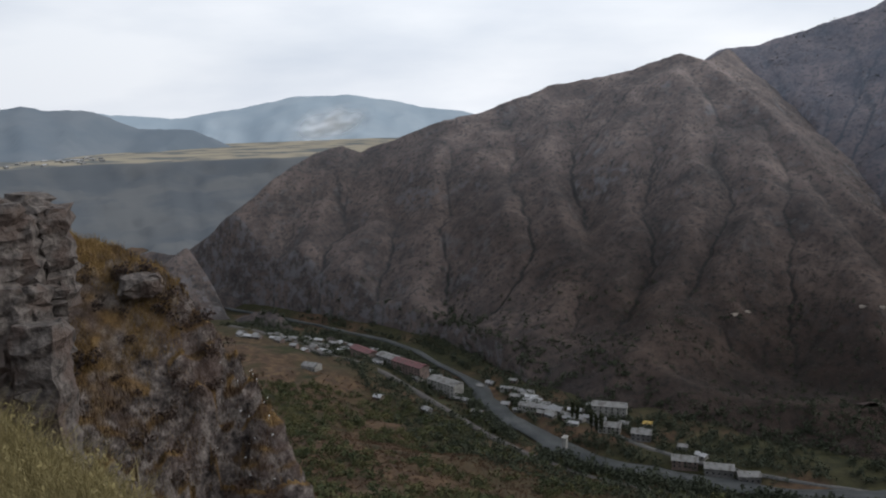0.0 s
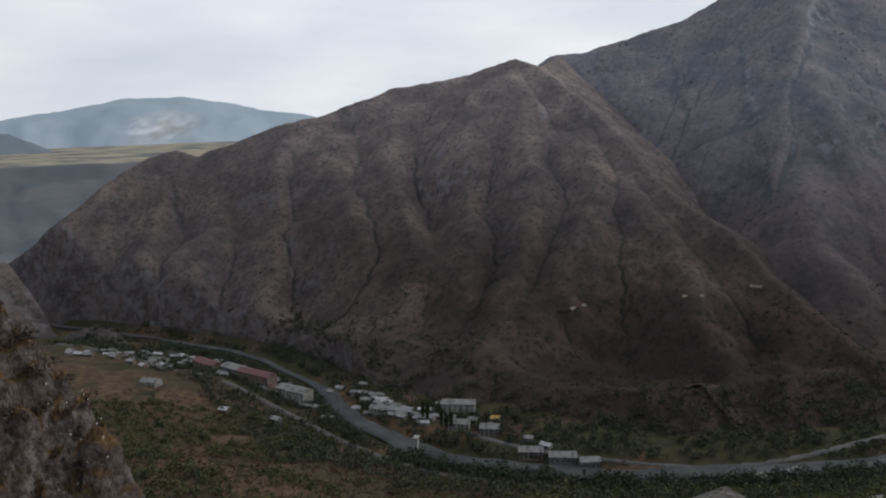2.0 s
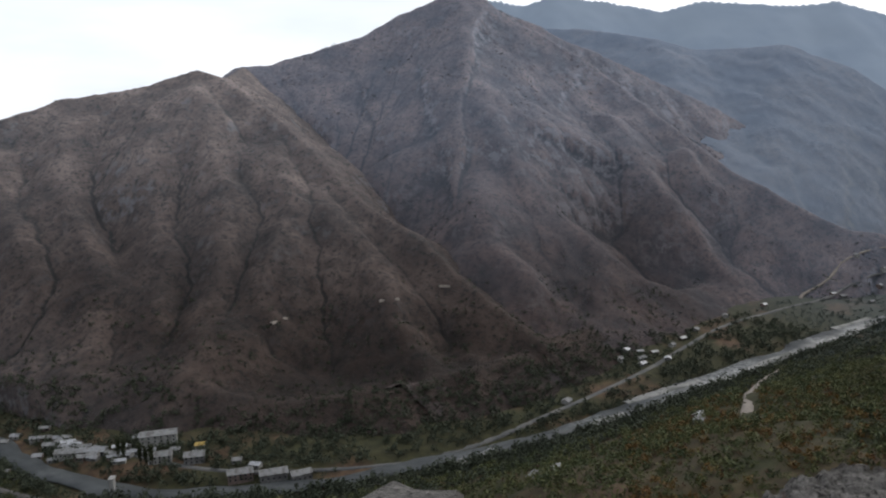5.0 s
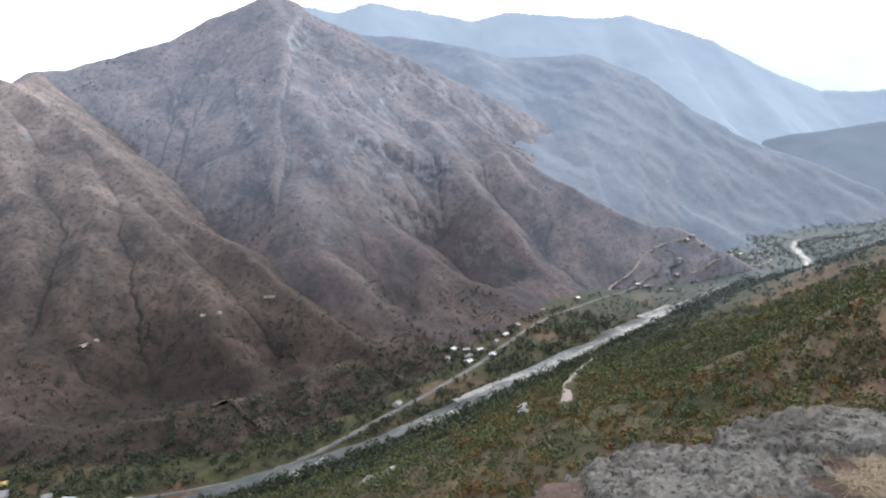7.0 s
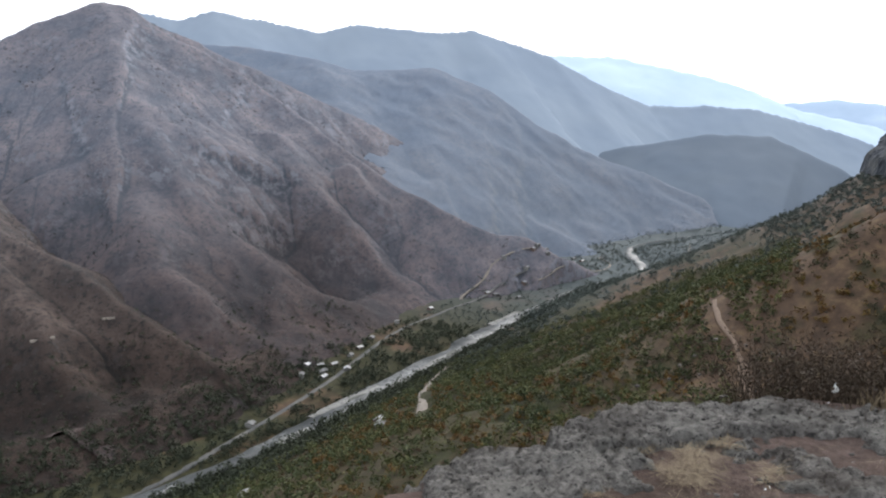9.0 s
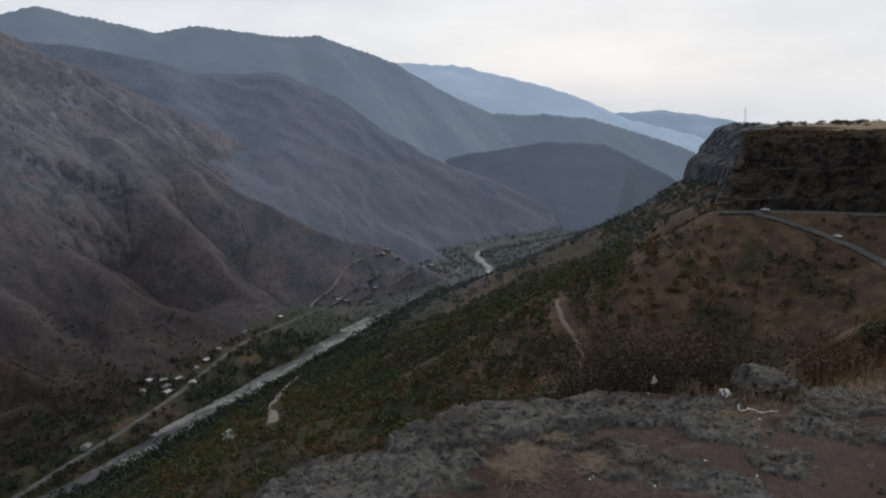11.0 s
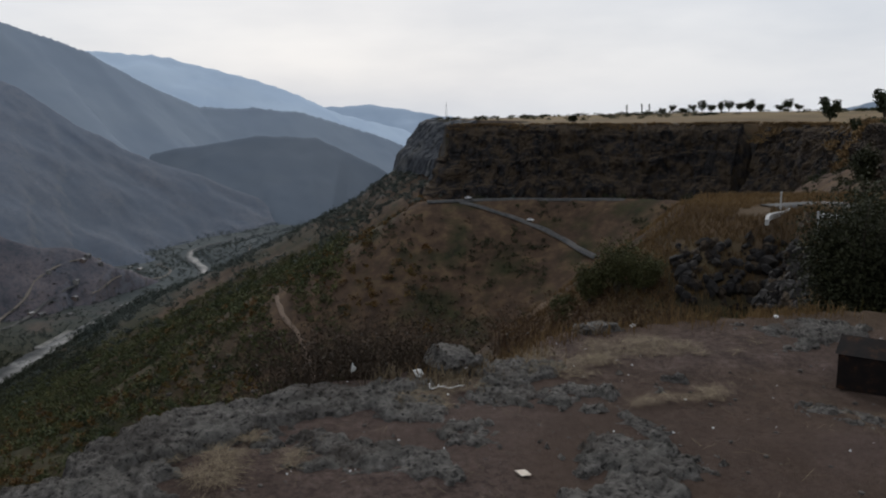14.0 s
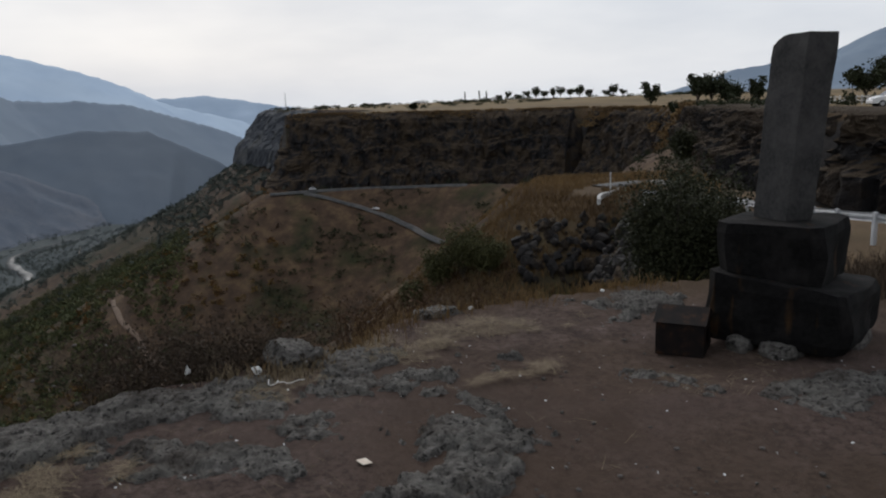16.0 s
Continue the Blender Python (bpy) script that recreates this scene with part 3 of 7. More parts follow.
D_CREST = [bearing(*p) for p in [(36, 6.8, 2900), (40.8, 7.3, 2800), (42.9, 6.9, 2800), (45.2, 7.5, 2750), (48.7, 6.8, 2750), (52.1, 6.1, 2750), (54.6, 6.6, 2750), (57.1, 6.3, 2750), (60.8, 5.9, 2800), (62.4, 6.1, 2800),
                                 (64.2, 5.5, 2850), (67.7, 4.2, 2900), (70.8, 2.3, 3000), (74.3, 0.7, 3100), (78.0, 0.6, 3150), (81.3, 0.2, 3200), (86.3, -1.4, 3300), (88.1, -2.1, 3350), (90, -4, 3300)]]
mountain("mountain", [D_CREST], 0.66, 14.0, hazed_backdrop_material("haze_blue_slope", (0.170, 0.204, 0.250), (0.190, 0.224, 0.266), (0.36, 0.45, 0.56), 0.07), 41, 1.1)
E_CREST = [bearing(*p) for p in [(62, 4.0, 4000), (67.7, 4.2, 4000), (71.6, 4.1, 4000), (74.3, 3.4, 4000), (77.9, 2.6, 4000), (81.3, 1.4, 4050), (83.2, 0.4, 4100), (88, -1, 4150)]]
mountain("mountain", [E_CREST], 0.45, 25.0, hazed_backdrop_material("haze_blue_far_slope", (0.30, 0.37, 0.46), (0.34, 0.41, 0.49), (0.45, 0.58, 0.75), 0.18), 43, 2.0)
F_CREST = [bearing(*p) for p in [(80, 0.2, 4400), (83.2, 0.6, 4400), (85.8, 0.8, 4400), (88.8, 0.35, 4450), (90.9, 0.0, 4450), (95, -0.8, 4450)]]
mountain("mountain", [F_CREST], 0.45, 25.0, hazed_backdrop_material("far_ridge", (0.24, 0.30, 0.38), (0.28, 0.34, 0.42), (0.42, 0.55, 0.72), 0.15), 47, 2.0)
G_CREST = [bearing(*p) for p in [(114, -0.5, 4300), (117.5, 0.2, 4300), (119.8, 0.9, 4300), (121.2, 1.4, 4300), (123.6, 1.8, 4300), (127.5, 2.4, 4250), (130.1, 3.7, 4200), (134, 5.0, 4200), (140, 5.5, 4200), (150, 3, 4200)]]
mountain("mountain", [G_CREST], 0.4, 25.0, hazed_backdrop_material("far_slope_behind_plateau", (0.16, 0.20, 0.25), (0.19, 0.23, 0.275), (0.35, 0.45, 0.6), 0.08), 53, 2.0)
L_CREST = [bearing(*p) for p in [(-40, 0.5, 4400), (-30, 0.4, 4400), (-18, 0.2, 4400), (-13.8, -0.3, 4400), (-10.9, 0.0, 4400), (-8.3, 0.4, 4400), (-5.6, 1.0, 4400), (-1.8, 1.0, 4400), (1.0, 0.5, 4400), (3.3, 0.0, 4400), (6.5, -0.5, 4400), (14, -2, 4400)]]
mountain("mountain", [L_CREST], 0.3, 25.0, hazed_backdrop_material("haze_pale_slope", (0.216, 0.264, 0.304), (0.248, 0.292, 0.328), (0.360, 0.448, 0.544), 0.12), 59, 1.6)
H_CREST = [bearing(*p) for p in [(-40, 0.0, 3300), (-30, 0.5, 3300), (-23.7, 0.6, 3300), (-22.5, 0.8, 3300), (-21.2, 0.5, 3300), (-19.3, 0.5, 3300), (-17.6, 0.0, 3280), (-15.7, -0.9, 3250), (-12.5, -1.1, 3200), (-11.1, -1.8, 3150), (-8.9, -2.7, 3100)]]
mountain("mountain", [H_CREST], 0.3, 20.0, hazed_backdrop_material("haze_blue_hills", (0.120, 0.144, 0.168), (0.144, 0.164, 0.184), (0.240, 0.304, 0.368), 0.06), 61, 1.4)


# ---- helpers for things ----
def part(name, bm, mat, parent=None, label=""):
    me = bpy.data.meshes.new(name)
    bm.to_mesh(me)
    bm.free()
    me.materials.append(mat)
    ob = new(name, me)
    if parent:
        ob.parent = parent
    return tagged(ob, label)


def thing(name, place, turn=0.0, label="", category="", group=""):
    ob = new(name)
    ob.matrix_basis = pose(*place, 0, 0, turn)
    return tagged(ob, label, category, group)


def box(bm, x0, x1, y0, y1, z0, z1):
    v = [bm.verts.new(p) for p in ((x0, y0, z0), (x1, y0, z0), (x1, y1, z0), (x0, y1, z0), (x0, y0, z1), (x1, y0, z1), (x1, y1, z1), (x0, y1, z1))]
    for f in ((3, 2, 1, 0), (4, 5, 6, 7), (0, 1, 5, 4), (1, 2, 6, 5), (2, 3, 7, 6), (3, 0, 4, 7)):
        bm.faces.new([v[i] for i in f])
    return bm


def tube(bm, a, b, r0, r1, sides=7):
    a, b = Vector(a), Vector(b)
    q = (b - a).to_track_quat("Z", "Y")
    rings = []
    for c, r in ((a, r0), (b, r1)):
        rings.append([bm.verts.new(c + q @ Vector((r * math.cos(k * math.tau / sides), r * math.sin(k * math.tau / sides), 0))) for k in range(sides)])
    for k in range(sides):
        bm.faces.new((rings[0][k], rings[0][(k + 1) % sides], rings[1][(k + 1) % sides], rings[1][k]))
    bm.faces.new(rings[1])
    bm.faces.new(rings[0][::-1])
    return bm


def quads_mesh(name, corners, mat, parent=None):
    """A mesh of loose quads or triangles from an array (n, 4 or 3, 3)."""
    n, c = corners.shape[:2]
    me = bpy.data.meshes.new(name)
    me.vertices.add(n * c)
    me.vertices.foreach_set("co", np.ascontiguousarray(corners, dtype=np.float32).ravel())
    me.loops.add(n * c)
    me.loops.foreach_set("vertex_index", np.arange(n * c, dtype=np.int32))
    me.polygons.add(n)
    me.polygons.foreach_set("loop_start", np.arange(0, n * c, c, dtype=np.int32))
    me.update(calc_edges=True)
    me.materials.append(mat)
    ob = new(name, me)
    if parent:
        ob.parent = parent
    return ob


def unit(v):
    return v / np.maximum(np.linalg.norm(v, axis=-1, keepdims=True), 1e-9)


def leaf_quads(centres, size, rng, stretch=1.0, up=0.0):
    """Loose leaves or leaf sprays of random turn round the centres."""
    n = len(centres)
    a = unit(rng.normal(size=(n, 3)) + np.array([0, 0, up]))
    b = unit(np.cross(a, rng.normal(size=(n, 3))))
    s = np.asarray(size) * rng.uniform(0.65, 1.35, n)
    a, b = a * (s * stretch)[:, None] * 0.5, b * s[:, None] * 0.5
    return np.stack([centres - a * 0.9, centres + b * 0.8 - a * 0.1, centres + a, centres - b * 0.8 + a * 0.1], 1)


def clumps(name, px, py, pz, width, height, mat, each, seed, leaf=0.34, sink=0.1):
    """Many bushes or tree crowns as one mesh: each a lumpy cloud of leaf sprays."""
    rng = np.random.default_rng(seed)
    n = len(px)
    lobes = 4
    lc = rng.normal(size=(n, lobes, 3)) * np.array([0.24, 0.24, 0.16]) + np.array([0, 0, 0.5])
    pick = rng.integers(0, lobes, (n, each))
    base = np.take_along_axis(lc, pick[:, :, None].repeat(3, 2), 1)
    off = unit(rng.normal(size=(n, each, 3))) * (rng.uniform(0.35, 1.0, (n, each, 1)) ** 0.6) * np.array([0.30, 0.30, 0.34])
    p = base + off
    p[:, :, 2] = np.clip(p[:, :, 2], 0.02, 1.2)
    scale = np.stack([width, width, height], -1)[:, None, :]
    c = np.stack([px, py, pz - sink * height], -1)[:, None, :] + p * scale
    s = (width * leaf)[:, None].repeat(each, 1)
    return quads_mesh(name, leaf_quads(c.reshape(-1, 3), 1.25 * s.ravel(), rng)[:, :3], mat)


def land_height(x, y):
    return np.maximum(np.maximum(ground_height(x, y), mountain_a.at(x, y)), mountain_b.at(x, y))


def along(pts, step):
    """Evenly spaced points on a rounded polyline."""
    p = np.array(pts, float)
    for _ in range(2):
        q = np.empty((2 * len(p), p.shape[1]))
        q[0], q[-1] = p[0], p[-1]
        q[1:-1:2] = 0.75 * p[:-1] + 0.25 * p[1:]
        q[2::2] = 0.25 * p[:-1] + 0.75 * p[1:]
        p = q
    run = np.concatenate([[0], np.cumsum(np.linalg.norm(np.diff(p[:, :2], axis=0), axis=1))])
    t = np.arange(0, run[-1], step)
    return np.stack([np.interp(t, run, p[:, k]) for k in range(p.shape[1])], 1)


def strip(name, pts, width, mat, step=6.0, lift=0.4, skirt=1.2, heights=None, wobble=0.0, seed=0, narrow=None):
    """A road, track or river laid over the land, with skirts that reach into it."""
    p = along(pts, step)
    d = unit(np.gradient(p[:, :2], axis=0))
    nrm = np.stack([-d[:, 1], d[:, 0]], 1)
    if wobble > 0.5:
        p[:, :2] += nrm * (9 * (fbm(np.arange(len(p)) * step / 90, np.zeros(len(p)), 3, seed + 9) - 0.5))[:, None]
    if heights is None:
        z = land_height(p[:, 0], p[:, 1])
        k = 5
        z = np.convolve(np.pad(z, k, mode="edge"), np.ones(2 * k + 1) / (2 * k + 1), "valid") + lift
    else:
        z = np.full(len(p), heights)
    half = width / 2 * (1 + wobble * (2 * fbm(np.arange(len(p)) * step / 40, np.zeros(len(p)) + seed, 3, seed) - 1))
    half2 = width / 2 * (1 + wobble * (2 * fbm(np.arange(len(p)) * step / 40, np.zeros(len(p)) + seed + 50, 3, seed + 5) - 1))
    if narrow is not None:
        k = narrow(p[:, 0], p[:, 1])
        half, half2 = half * k, half2 * k
    cols = []
    for off, dz in ((half + skirt * 0.5, -skirt), (half, 0), (-half2, 0), (-half2 - skirt * 0.5, -skirt)):
        off = np.asarray(off) * np.ones(len(p))
        cols.append(np.stack([p[:, 0] + nrm[:, 0] * off, p[:, 1] + nrm[:, 1] * off, z + dz], 1))
    g = np.stack(cols, 1)
    return sheet(name, g[:, :, 0], g[:, :, 1], g[:, :, 2], mat)


# ---- river, roads, far plateau, cliffs ----
water_mat, wnt, wb = material("river_water", 0.55, 0.15)
wv = coords(wnt)
w_deep = ramp(wnt, grain(wnt, wv, 0.03, 4), [(0.4, (0.026, 0.029, 0.030)), (0.65, (0.058, 0.062, 0.062))])
w_rapid = blend(wnt, 1.0, ramp(wnt, grain(wnt, wv, 0.018, 3), grey(0.44, 0.58)), ramp(wnt, grain(wnt, wv, 0.22, 5, 0.7), grey(0.42, 0.60)), "MULTIPLY")
w_x = wnt.nodes.new("ShaderNodeSeparateXYZ")
wnt.links.new(coords(wnt, (0.001, 0.001, 0.001)), w_x.inputs["Vector"])
w_rapid = blend(wnt, 1.0, w_rapid, ramp(wnt, w_x.outputs["X"], grey(0.42, 0.56, 0.12, 1.0)), "MULTIPLY")
wnt.links.new(blend(wnt, w_rapid, w_deep, (0.21, 0.212, 0.205)), wb.inputs["Base Color"])
relief(wnt, wb, grain(wnt, wv, 0.5, 4), 0.35, 0.4)
bar_mat = simple("river_gravel", (0.13, 0.127, 0.12), (0.23, 0.225, 0.21), 0.25, c3=(0.09, 0.09, 0.08), scale3=0.04)
asphalt = simple("old_asphalt", (0.055, 0.055, 0.055), (0.088, 0.087, 0.084), 0.4, c3=(0.105, 0.10, 0.093), scale3=0.05)
dust_mat = simple("dusty_track", (0.13, 0.112, 0.095), (0.20, 0.172, 0.145), 0.3)
earth_path = simple("earth_path", (0.105, 0.073, 0.052), (0.161, 0.115, 0.084), 0.5)
ballast = simple("railway_ballast", (0.050, 0.046, 0.044), (0.085, 0.078, 0.074), 0.6)
tagged(strip("water", RIVER, 15, water_mat, 5, 0, 1.0, FLOOR + 0.3, 0.75, 3, lambda x, y: 1 + 0.55 * smooth(460, 560, x) * smooth(1000, 940, x) - 0.55 * smooth(985, 1060, x) * smooth(1370, 1300, x) + 0.35 * smooth(720, 680, y) * smooth(560, 590, y) - 0.6 * smooth(715, 770, y) * smooth(400, 200, x) - 0.85 * smooth(1540, 1600, x)), "grey-green river running along the gorge floor", "river", kind="structure")
for k, (a, b) in enumerate((((540, 452), (640, 449)), ((700, 434), (790, 436)), ((905, 452), (985, 448)), ((480, 433), (520, 435)), ((640, 432), (668, 434)), ((240, 474), (290, 458)))):
    tagged(strip("gravel_bar", [a, ((a[0] + b[0]) / 2, (a[1] + b[1]) / 2 + 1.5), b], 8.0, bar_mat, 4, 0, 0.8, FLOOR + 0.75, 0.6, 20 + k), "pale gravel bar in the river bed", "gravel bar", "gravel bars in the river", kind="structure")
NORTH_ROAD = [(150, 640), (200, 545), (278, 499), (324, 480), (380, 470), (434, 470), (514, 478), (606, 492), (708, 515), (819, 541), (896, 539), (987, 530), (1044, 524), (1101, 513), (1135, 500)]
tagged(strip("road", NORTH_ROAD, 4.5, asphalt, 6, 0.5), "grey asphalt road beside the river", "road", kind="structure")
tagged(strip("road", [(-180, 918), (-100, 852), (-55, 794), (7, 724), (53, 651), (76, 610), (104, 562), (150, 506), (240, 462)], 6, ballast, 6, 0.8), "railway embankment of dark ballast above the village", "railway", kind="structure")
tagged(strip("road", [(-60, 884), (-8, 828), (30, 775), (58, 722), (72, 684), (80, 645), (92, 612)], 6, asphalt, 6, 0.6), "narrow asphalt street along the river bank", "road", kind="structure")
tagged(strip("road", [(470, 292), (498, 307), (560, 345), (640, 385), (722, 410)], 7, dust_mat, 6, 0.6), "pale dirt track down the green slope", "dirt track", kind="structure")
tagged(strip("road", [(1120, 478), (1240, 455), (1350, 430), (1424, 489)], 3.2, dust_mat, 8, 0.6), "pale dirt track along the river flat", "dirt track", kind="structure")
tagged(strip("road", [(1000, 548), (1018, 556), (1045, 546), (1067, 541), (1090, 546), (1105, 544), (1135, 531), (1158, 525), (1178, 500), (1210, 484)], 3.6, dust_mat, 5, 0.7), "pale dirt track climbing to the hamlet on the spur", "dirt track", kind="structure")
for scar in ([(433, 688), (441, 684), (452, 679)], [(509, 686), (518, 678)], [(334, 735), (344, 739), (355, 741)]):
    tagged(strip("path", scar, 3.0, dust_mat, 3, 0.9, 2.0, wobble=0.4, seed=4), "short pale cutting on the mountainside", "track cutting", kind="structure")
tagged(strip("road", [(1430, 326), (1470, 332), (1520, 340)], 5, dust_mat, 6, 0.8), "short pale dirt track on the far slope", "dirt track", kind="structure")
tagged(strip("path", [(352, 50), (366, 58), (392, 63), (412, 76), (430, 82), (455, 88)], 3.4, earth_path, 3, 0.35, 0.8, wobble=0.3, seed=9), "worn earth footpath down the slope", "path", kind="structure")
LOWER_ROAD = [(466, -18), (461, -26), (456, -34), (444, -52), (435, -61), (422, -70), (402, -78), (389, -83)]
UPPER_ROAD = [(467, 2), (467, -18), (466, -35), (462, -57), (453, -77), (441, -94), (429, -107)]
tagged(strip("road", LOWER_ROAD, 3.3, asphalt, 3, 0.7, 1.2), "asphalt road climbing below the cliff", "road", kind="structure")
tagged(strip("road", UPPER_ROAD, 1.7, asphalt, 3, 0.6, 1.4), "asphalt road along the foot of the cliff", "road", kind="structure")
tagged(strip("road", [(p[0], p[1]) for p in SHELF[7:10]], 3.4, asphalt, 2, 0.06, 0.6), "grey asphalt road on a shelf below the plateau", "road", kind="structure")

# the plateau across the gorge, far off
m_az, m_r = np.meshgrid(np.radians(np.arange(-46, 14, 0.35)), np.arange(1300, 3500, 22.0))
mx, my = m_r * np.sin(m_az), m_r * np.cos(m_az)
md = m_r - 2280 - 260 * (fbm(m_az * 9, m_az * 0, 3, 71) - 0.5)
mz = -125 - 34 * smooth(0, 70, -md) - 0.15 * np.maximum(-md - 40, 0) + smooth(0, 60, -md) * 13 * (ridged(m_az * 40 + m_r / 900, m_r / 500, 3, 73) - 0.6) + smooth(0, 60, -md) * 9 * np.floor(3 * fbm(m_r / 160, m_az * 6, 3, 75)) + 4 * (fbm(mx / 160, my / 160, 3, 74) - 0.5)
mesa_mat, ment, meb = material("hazed_plateau_land", 1.0, 0.0)
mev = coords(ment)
# blue-grey base colours carry the haze over this far land
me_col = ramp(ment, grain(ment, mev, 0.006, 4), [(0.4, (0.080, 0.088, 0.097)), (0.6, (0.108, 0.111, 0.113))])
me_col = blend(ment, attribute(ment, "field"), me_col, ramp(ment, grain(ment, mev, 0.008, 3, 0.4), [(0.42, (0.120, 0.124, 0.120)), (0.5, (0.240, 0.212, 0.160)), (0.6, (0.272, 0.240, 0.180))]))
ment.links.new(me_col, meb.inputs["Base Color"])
# faint blue emission adds to the painted haze
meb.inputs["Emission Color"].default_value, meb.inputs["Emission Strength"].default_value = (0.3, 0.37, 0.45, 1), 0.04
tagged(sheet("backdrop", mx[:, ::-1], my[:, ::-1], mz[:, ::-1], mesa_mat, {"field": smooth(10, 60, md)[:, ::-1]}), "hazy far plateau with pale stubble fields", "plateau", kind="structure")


def cliff(name, pts, tall, mat, step, rows, seed, out=3.5, lean=0.2, jut=3.2, label="", lean_at=(0.0, 0.0)):
    """Basalt cliff: vertical ribs, ledges and broken tops along the rim."""
    p = along(pts, step)
    d = unit(np.gradient(p, axis=0))
    nrm = np.stack([-d[:, 1], d[:, 0]], 1)
    run = np.arange(len(p)) * step
    v = np.linspace(0, 1, rows)
    R, V = np.meshgrid(run, v, indexing="ij")
    tops = ground_height(p[:, 0] - nrm[:, 0] * 3, p[:, 1] - nrm[:, 1] * 3)[:, None]
    h = tall * (0.86 + 0.3 * fbm(run / (tall * 0.8), run * 0, 3, seed))[:, None]
    col = tall * 0.09
    rib = ridged(R / col + 0.6 * np.floor(V * 3.2 + 0.5 * fbm(R / 30, V * 0, 2, seed + 3)), V * 0.8, 2, seed + 1)
    ledge = np.floor(V * 3.4 + 1.2 * fbm(R / (tall * 1.4), V * 0.5, 3, seed + 7)) * 0.10
    lean = lean + lean_at[1] * np.exp(-((R - lean_at[0]) / 15.0) ** 2)
    block = np.floor(4.0 * fbm(R / (tall * 0.16), V * 7, 2, seed + 13)) / 4.0
    depth = out + lean * h * V + jut * (ledge * 2.6 + 0.8 * (rib - 0.5) + 1.5 * (block - 0.4) + 0.9 * (fbm(R / (tall * 0.05), V * 14, 3, seed + 15) - 0.5)) + jut * 3.0 * (fbm(R / (tall * 0.8), V * 1.2, 5, seed + 9, 0.55) - 0.5) - jut * smooth(0.10, 0, V) * 1.4
    ends = smooth(0, tall * 0.5, run) * smooth(run[-1], run[-1] - tall * 0.5, run)
    depth = depth + jut * 1.6 * smooth(0.66, 0.86, V) * (fbm(R / (tall * 0.5), V * 0, 3, seed + 11))
    depth = 0.6 + (depth - 0.6) * ends[:, None]
    x = p[:, :1] + nrm[:, :1] * depth
    y = p[:, 1:] + nrm[:, 1:] * depth
    z = tops + 0.4 - h * (V * 1.12 + 0.25 * np.maximum(V - 0.86, 0) / 0.14)
    x[:, 0], y[:, 0] = p[:, 0] - nrm[:, 0] * 2.5, p[:, 1] - nrm[:, 1] * 2.5
    return tagged(sheet(name, x, y, z, mat, soft=False), label, "cliff", kind="structure")


basalt, bnt, bb = material("basalt_cliff", 0.92, 0.15)
bv = coords(bnt, (1, 1, 0.6))
bcol = ramp(bnt, grain(bnt, bv, 0.35, 6, 0.7), [(0.32, (0.011, 0.0105, 0.0115)), (0.5, (0.027, 0.025, 0.0255)), (0.68, (0.056, 0.052, 0.051))])
bcol = blend(bnt, ramp(bnt, grain(bnt, coords(bnt), 0.06, 5, 0.65), grey(0.52, 0.66, 0.0, 0.5)), bcol, (0.060, 0.043, 0.030))
bcol = blend(bnt, blend(bnt, 1.0, ramp(bnt, grain(bnt, coords(bnt), 0.16, 4), grey(0.4, 0.55)), upness(bnt, 0.66, 0.48), "MULTIPLY"), (0.070, 0.051, 0.034), bcol)
bnt.links.new(bcol, bb.inputs["Base Color"])
relief(bnt, bb, grain(bnt, bv, 0.7, 6, 0.75), 1.0, 1.8)
cliff("cliff", [(300, -170), (390, -188), (445, -182), (470, -130), (492, -60), (503, -9), (522, -30), (575, -64), (660, -76)], 40, basalt, 1.0, 60, 201, label="dark columnar basalt cliff along the plateau rim", lean_at=(334.0, 0.30))
# the farther cliff has its own paler, bluer basalt, with haze in the colour
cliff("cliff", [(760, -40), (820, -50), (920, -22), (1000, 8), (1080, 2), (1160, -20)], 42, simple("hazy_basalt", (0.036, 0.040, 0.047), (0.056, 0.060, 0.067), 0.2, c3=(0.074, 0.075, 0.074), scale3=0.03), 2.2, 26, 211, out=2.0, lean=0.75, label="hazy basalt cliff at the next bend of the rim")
pale_basalt = simple("pale_basalt", (0.010, 0.009, 0.0088), (0.024, 0.022, 0.021), 0.8, bump=0.7, dist=0.2, c3=(0.034, 0.030, 0.027), scale3=0.25)


# ---- the ledge: bare lava rock, monument, litter, grass ----
lava, lnt, lb = material("pitted_lava_rock", 0.95, 0.15)
lv = coords(lnt)
l_pit = grain(lnt, lv, 21, 9, 0.74)
l_col = ramp(lnt, l_pit, [(0.34, (0.026, 0.024, 0.022)), (0.45, (0.110, 0.101, 0.092)), (0.62, (0.212, 0.198, 0.181))])
l_col = blend(lnt, ramp(lnt, grain(lnt, lv, 4.0, 4), grey(0.50, 0.64, 0.0, 0.55)), l_col, (0.159, 0.153, 0.138))
l_col = blend(lnt, ramp(lnt, grain(lnt, lv, 2.2, 3), grey(0.54, 0.66, 0.0, 0.6)), l_col, (0.049, 0.043, 0.038))
# small pits: their shade is put into the colour as dark spots
l_col = blend(lnt, ramp(lnt, grain(lnt, lv, 30, 4, 0.6), grey(0.56, 0.63, 0.0, 0.85)), l_col, (0.018, 0.017, 0.016))
l_col = blend(lnt, ramp(lnt, grain(lnt, lv, 1.4, 5, 0.6), grey(0.54, 0.68, 0.0, 0.6)), l_col, (0.071, 0.055, 0.044))
lnt.links.new(l_col, lb.inputs["Base Color"])
relief(lnt, lb, l_pit, 1.0, 0.06)


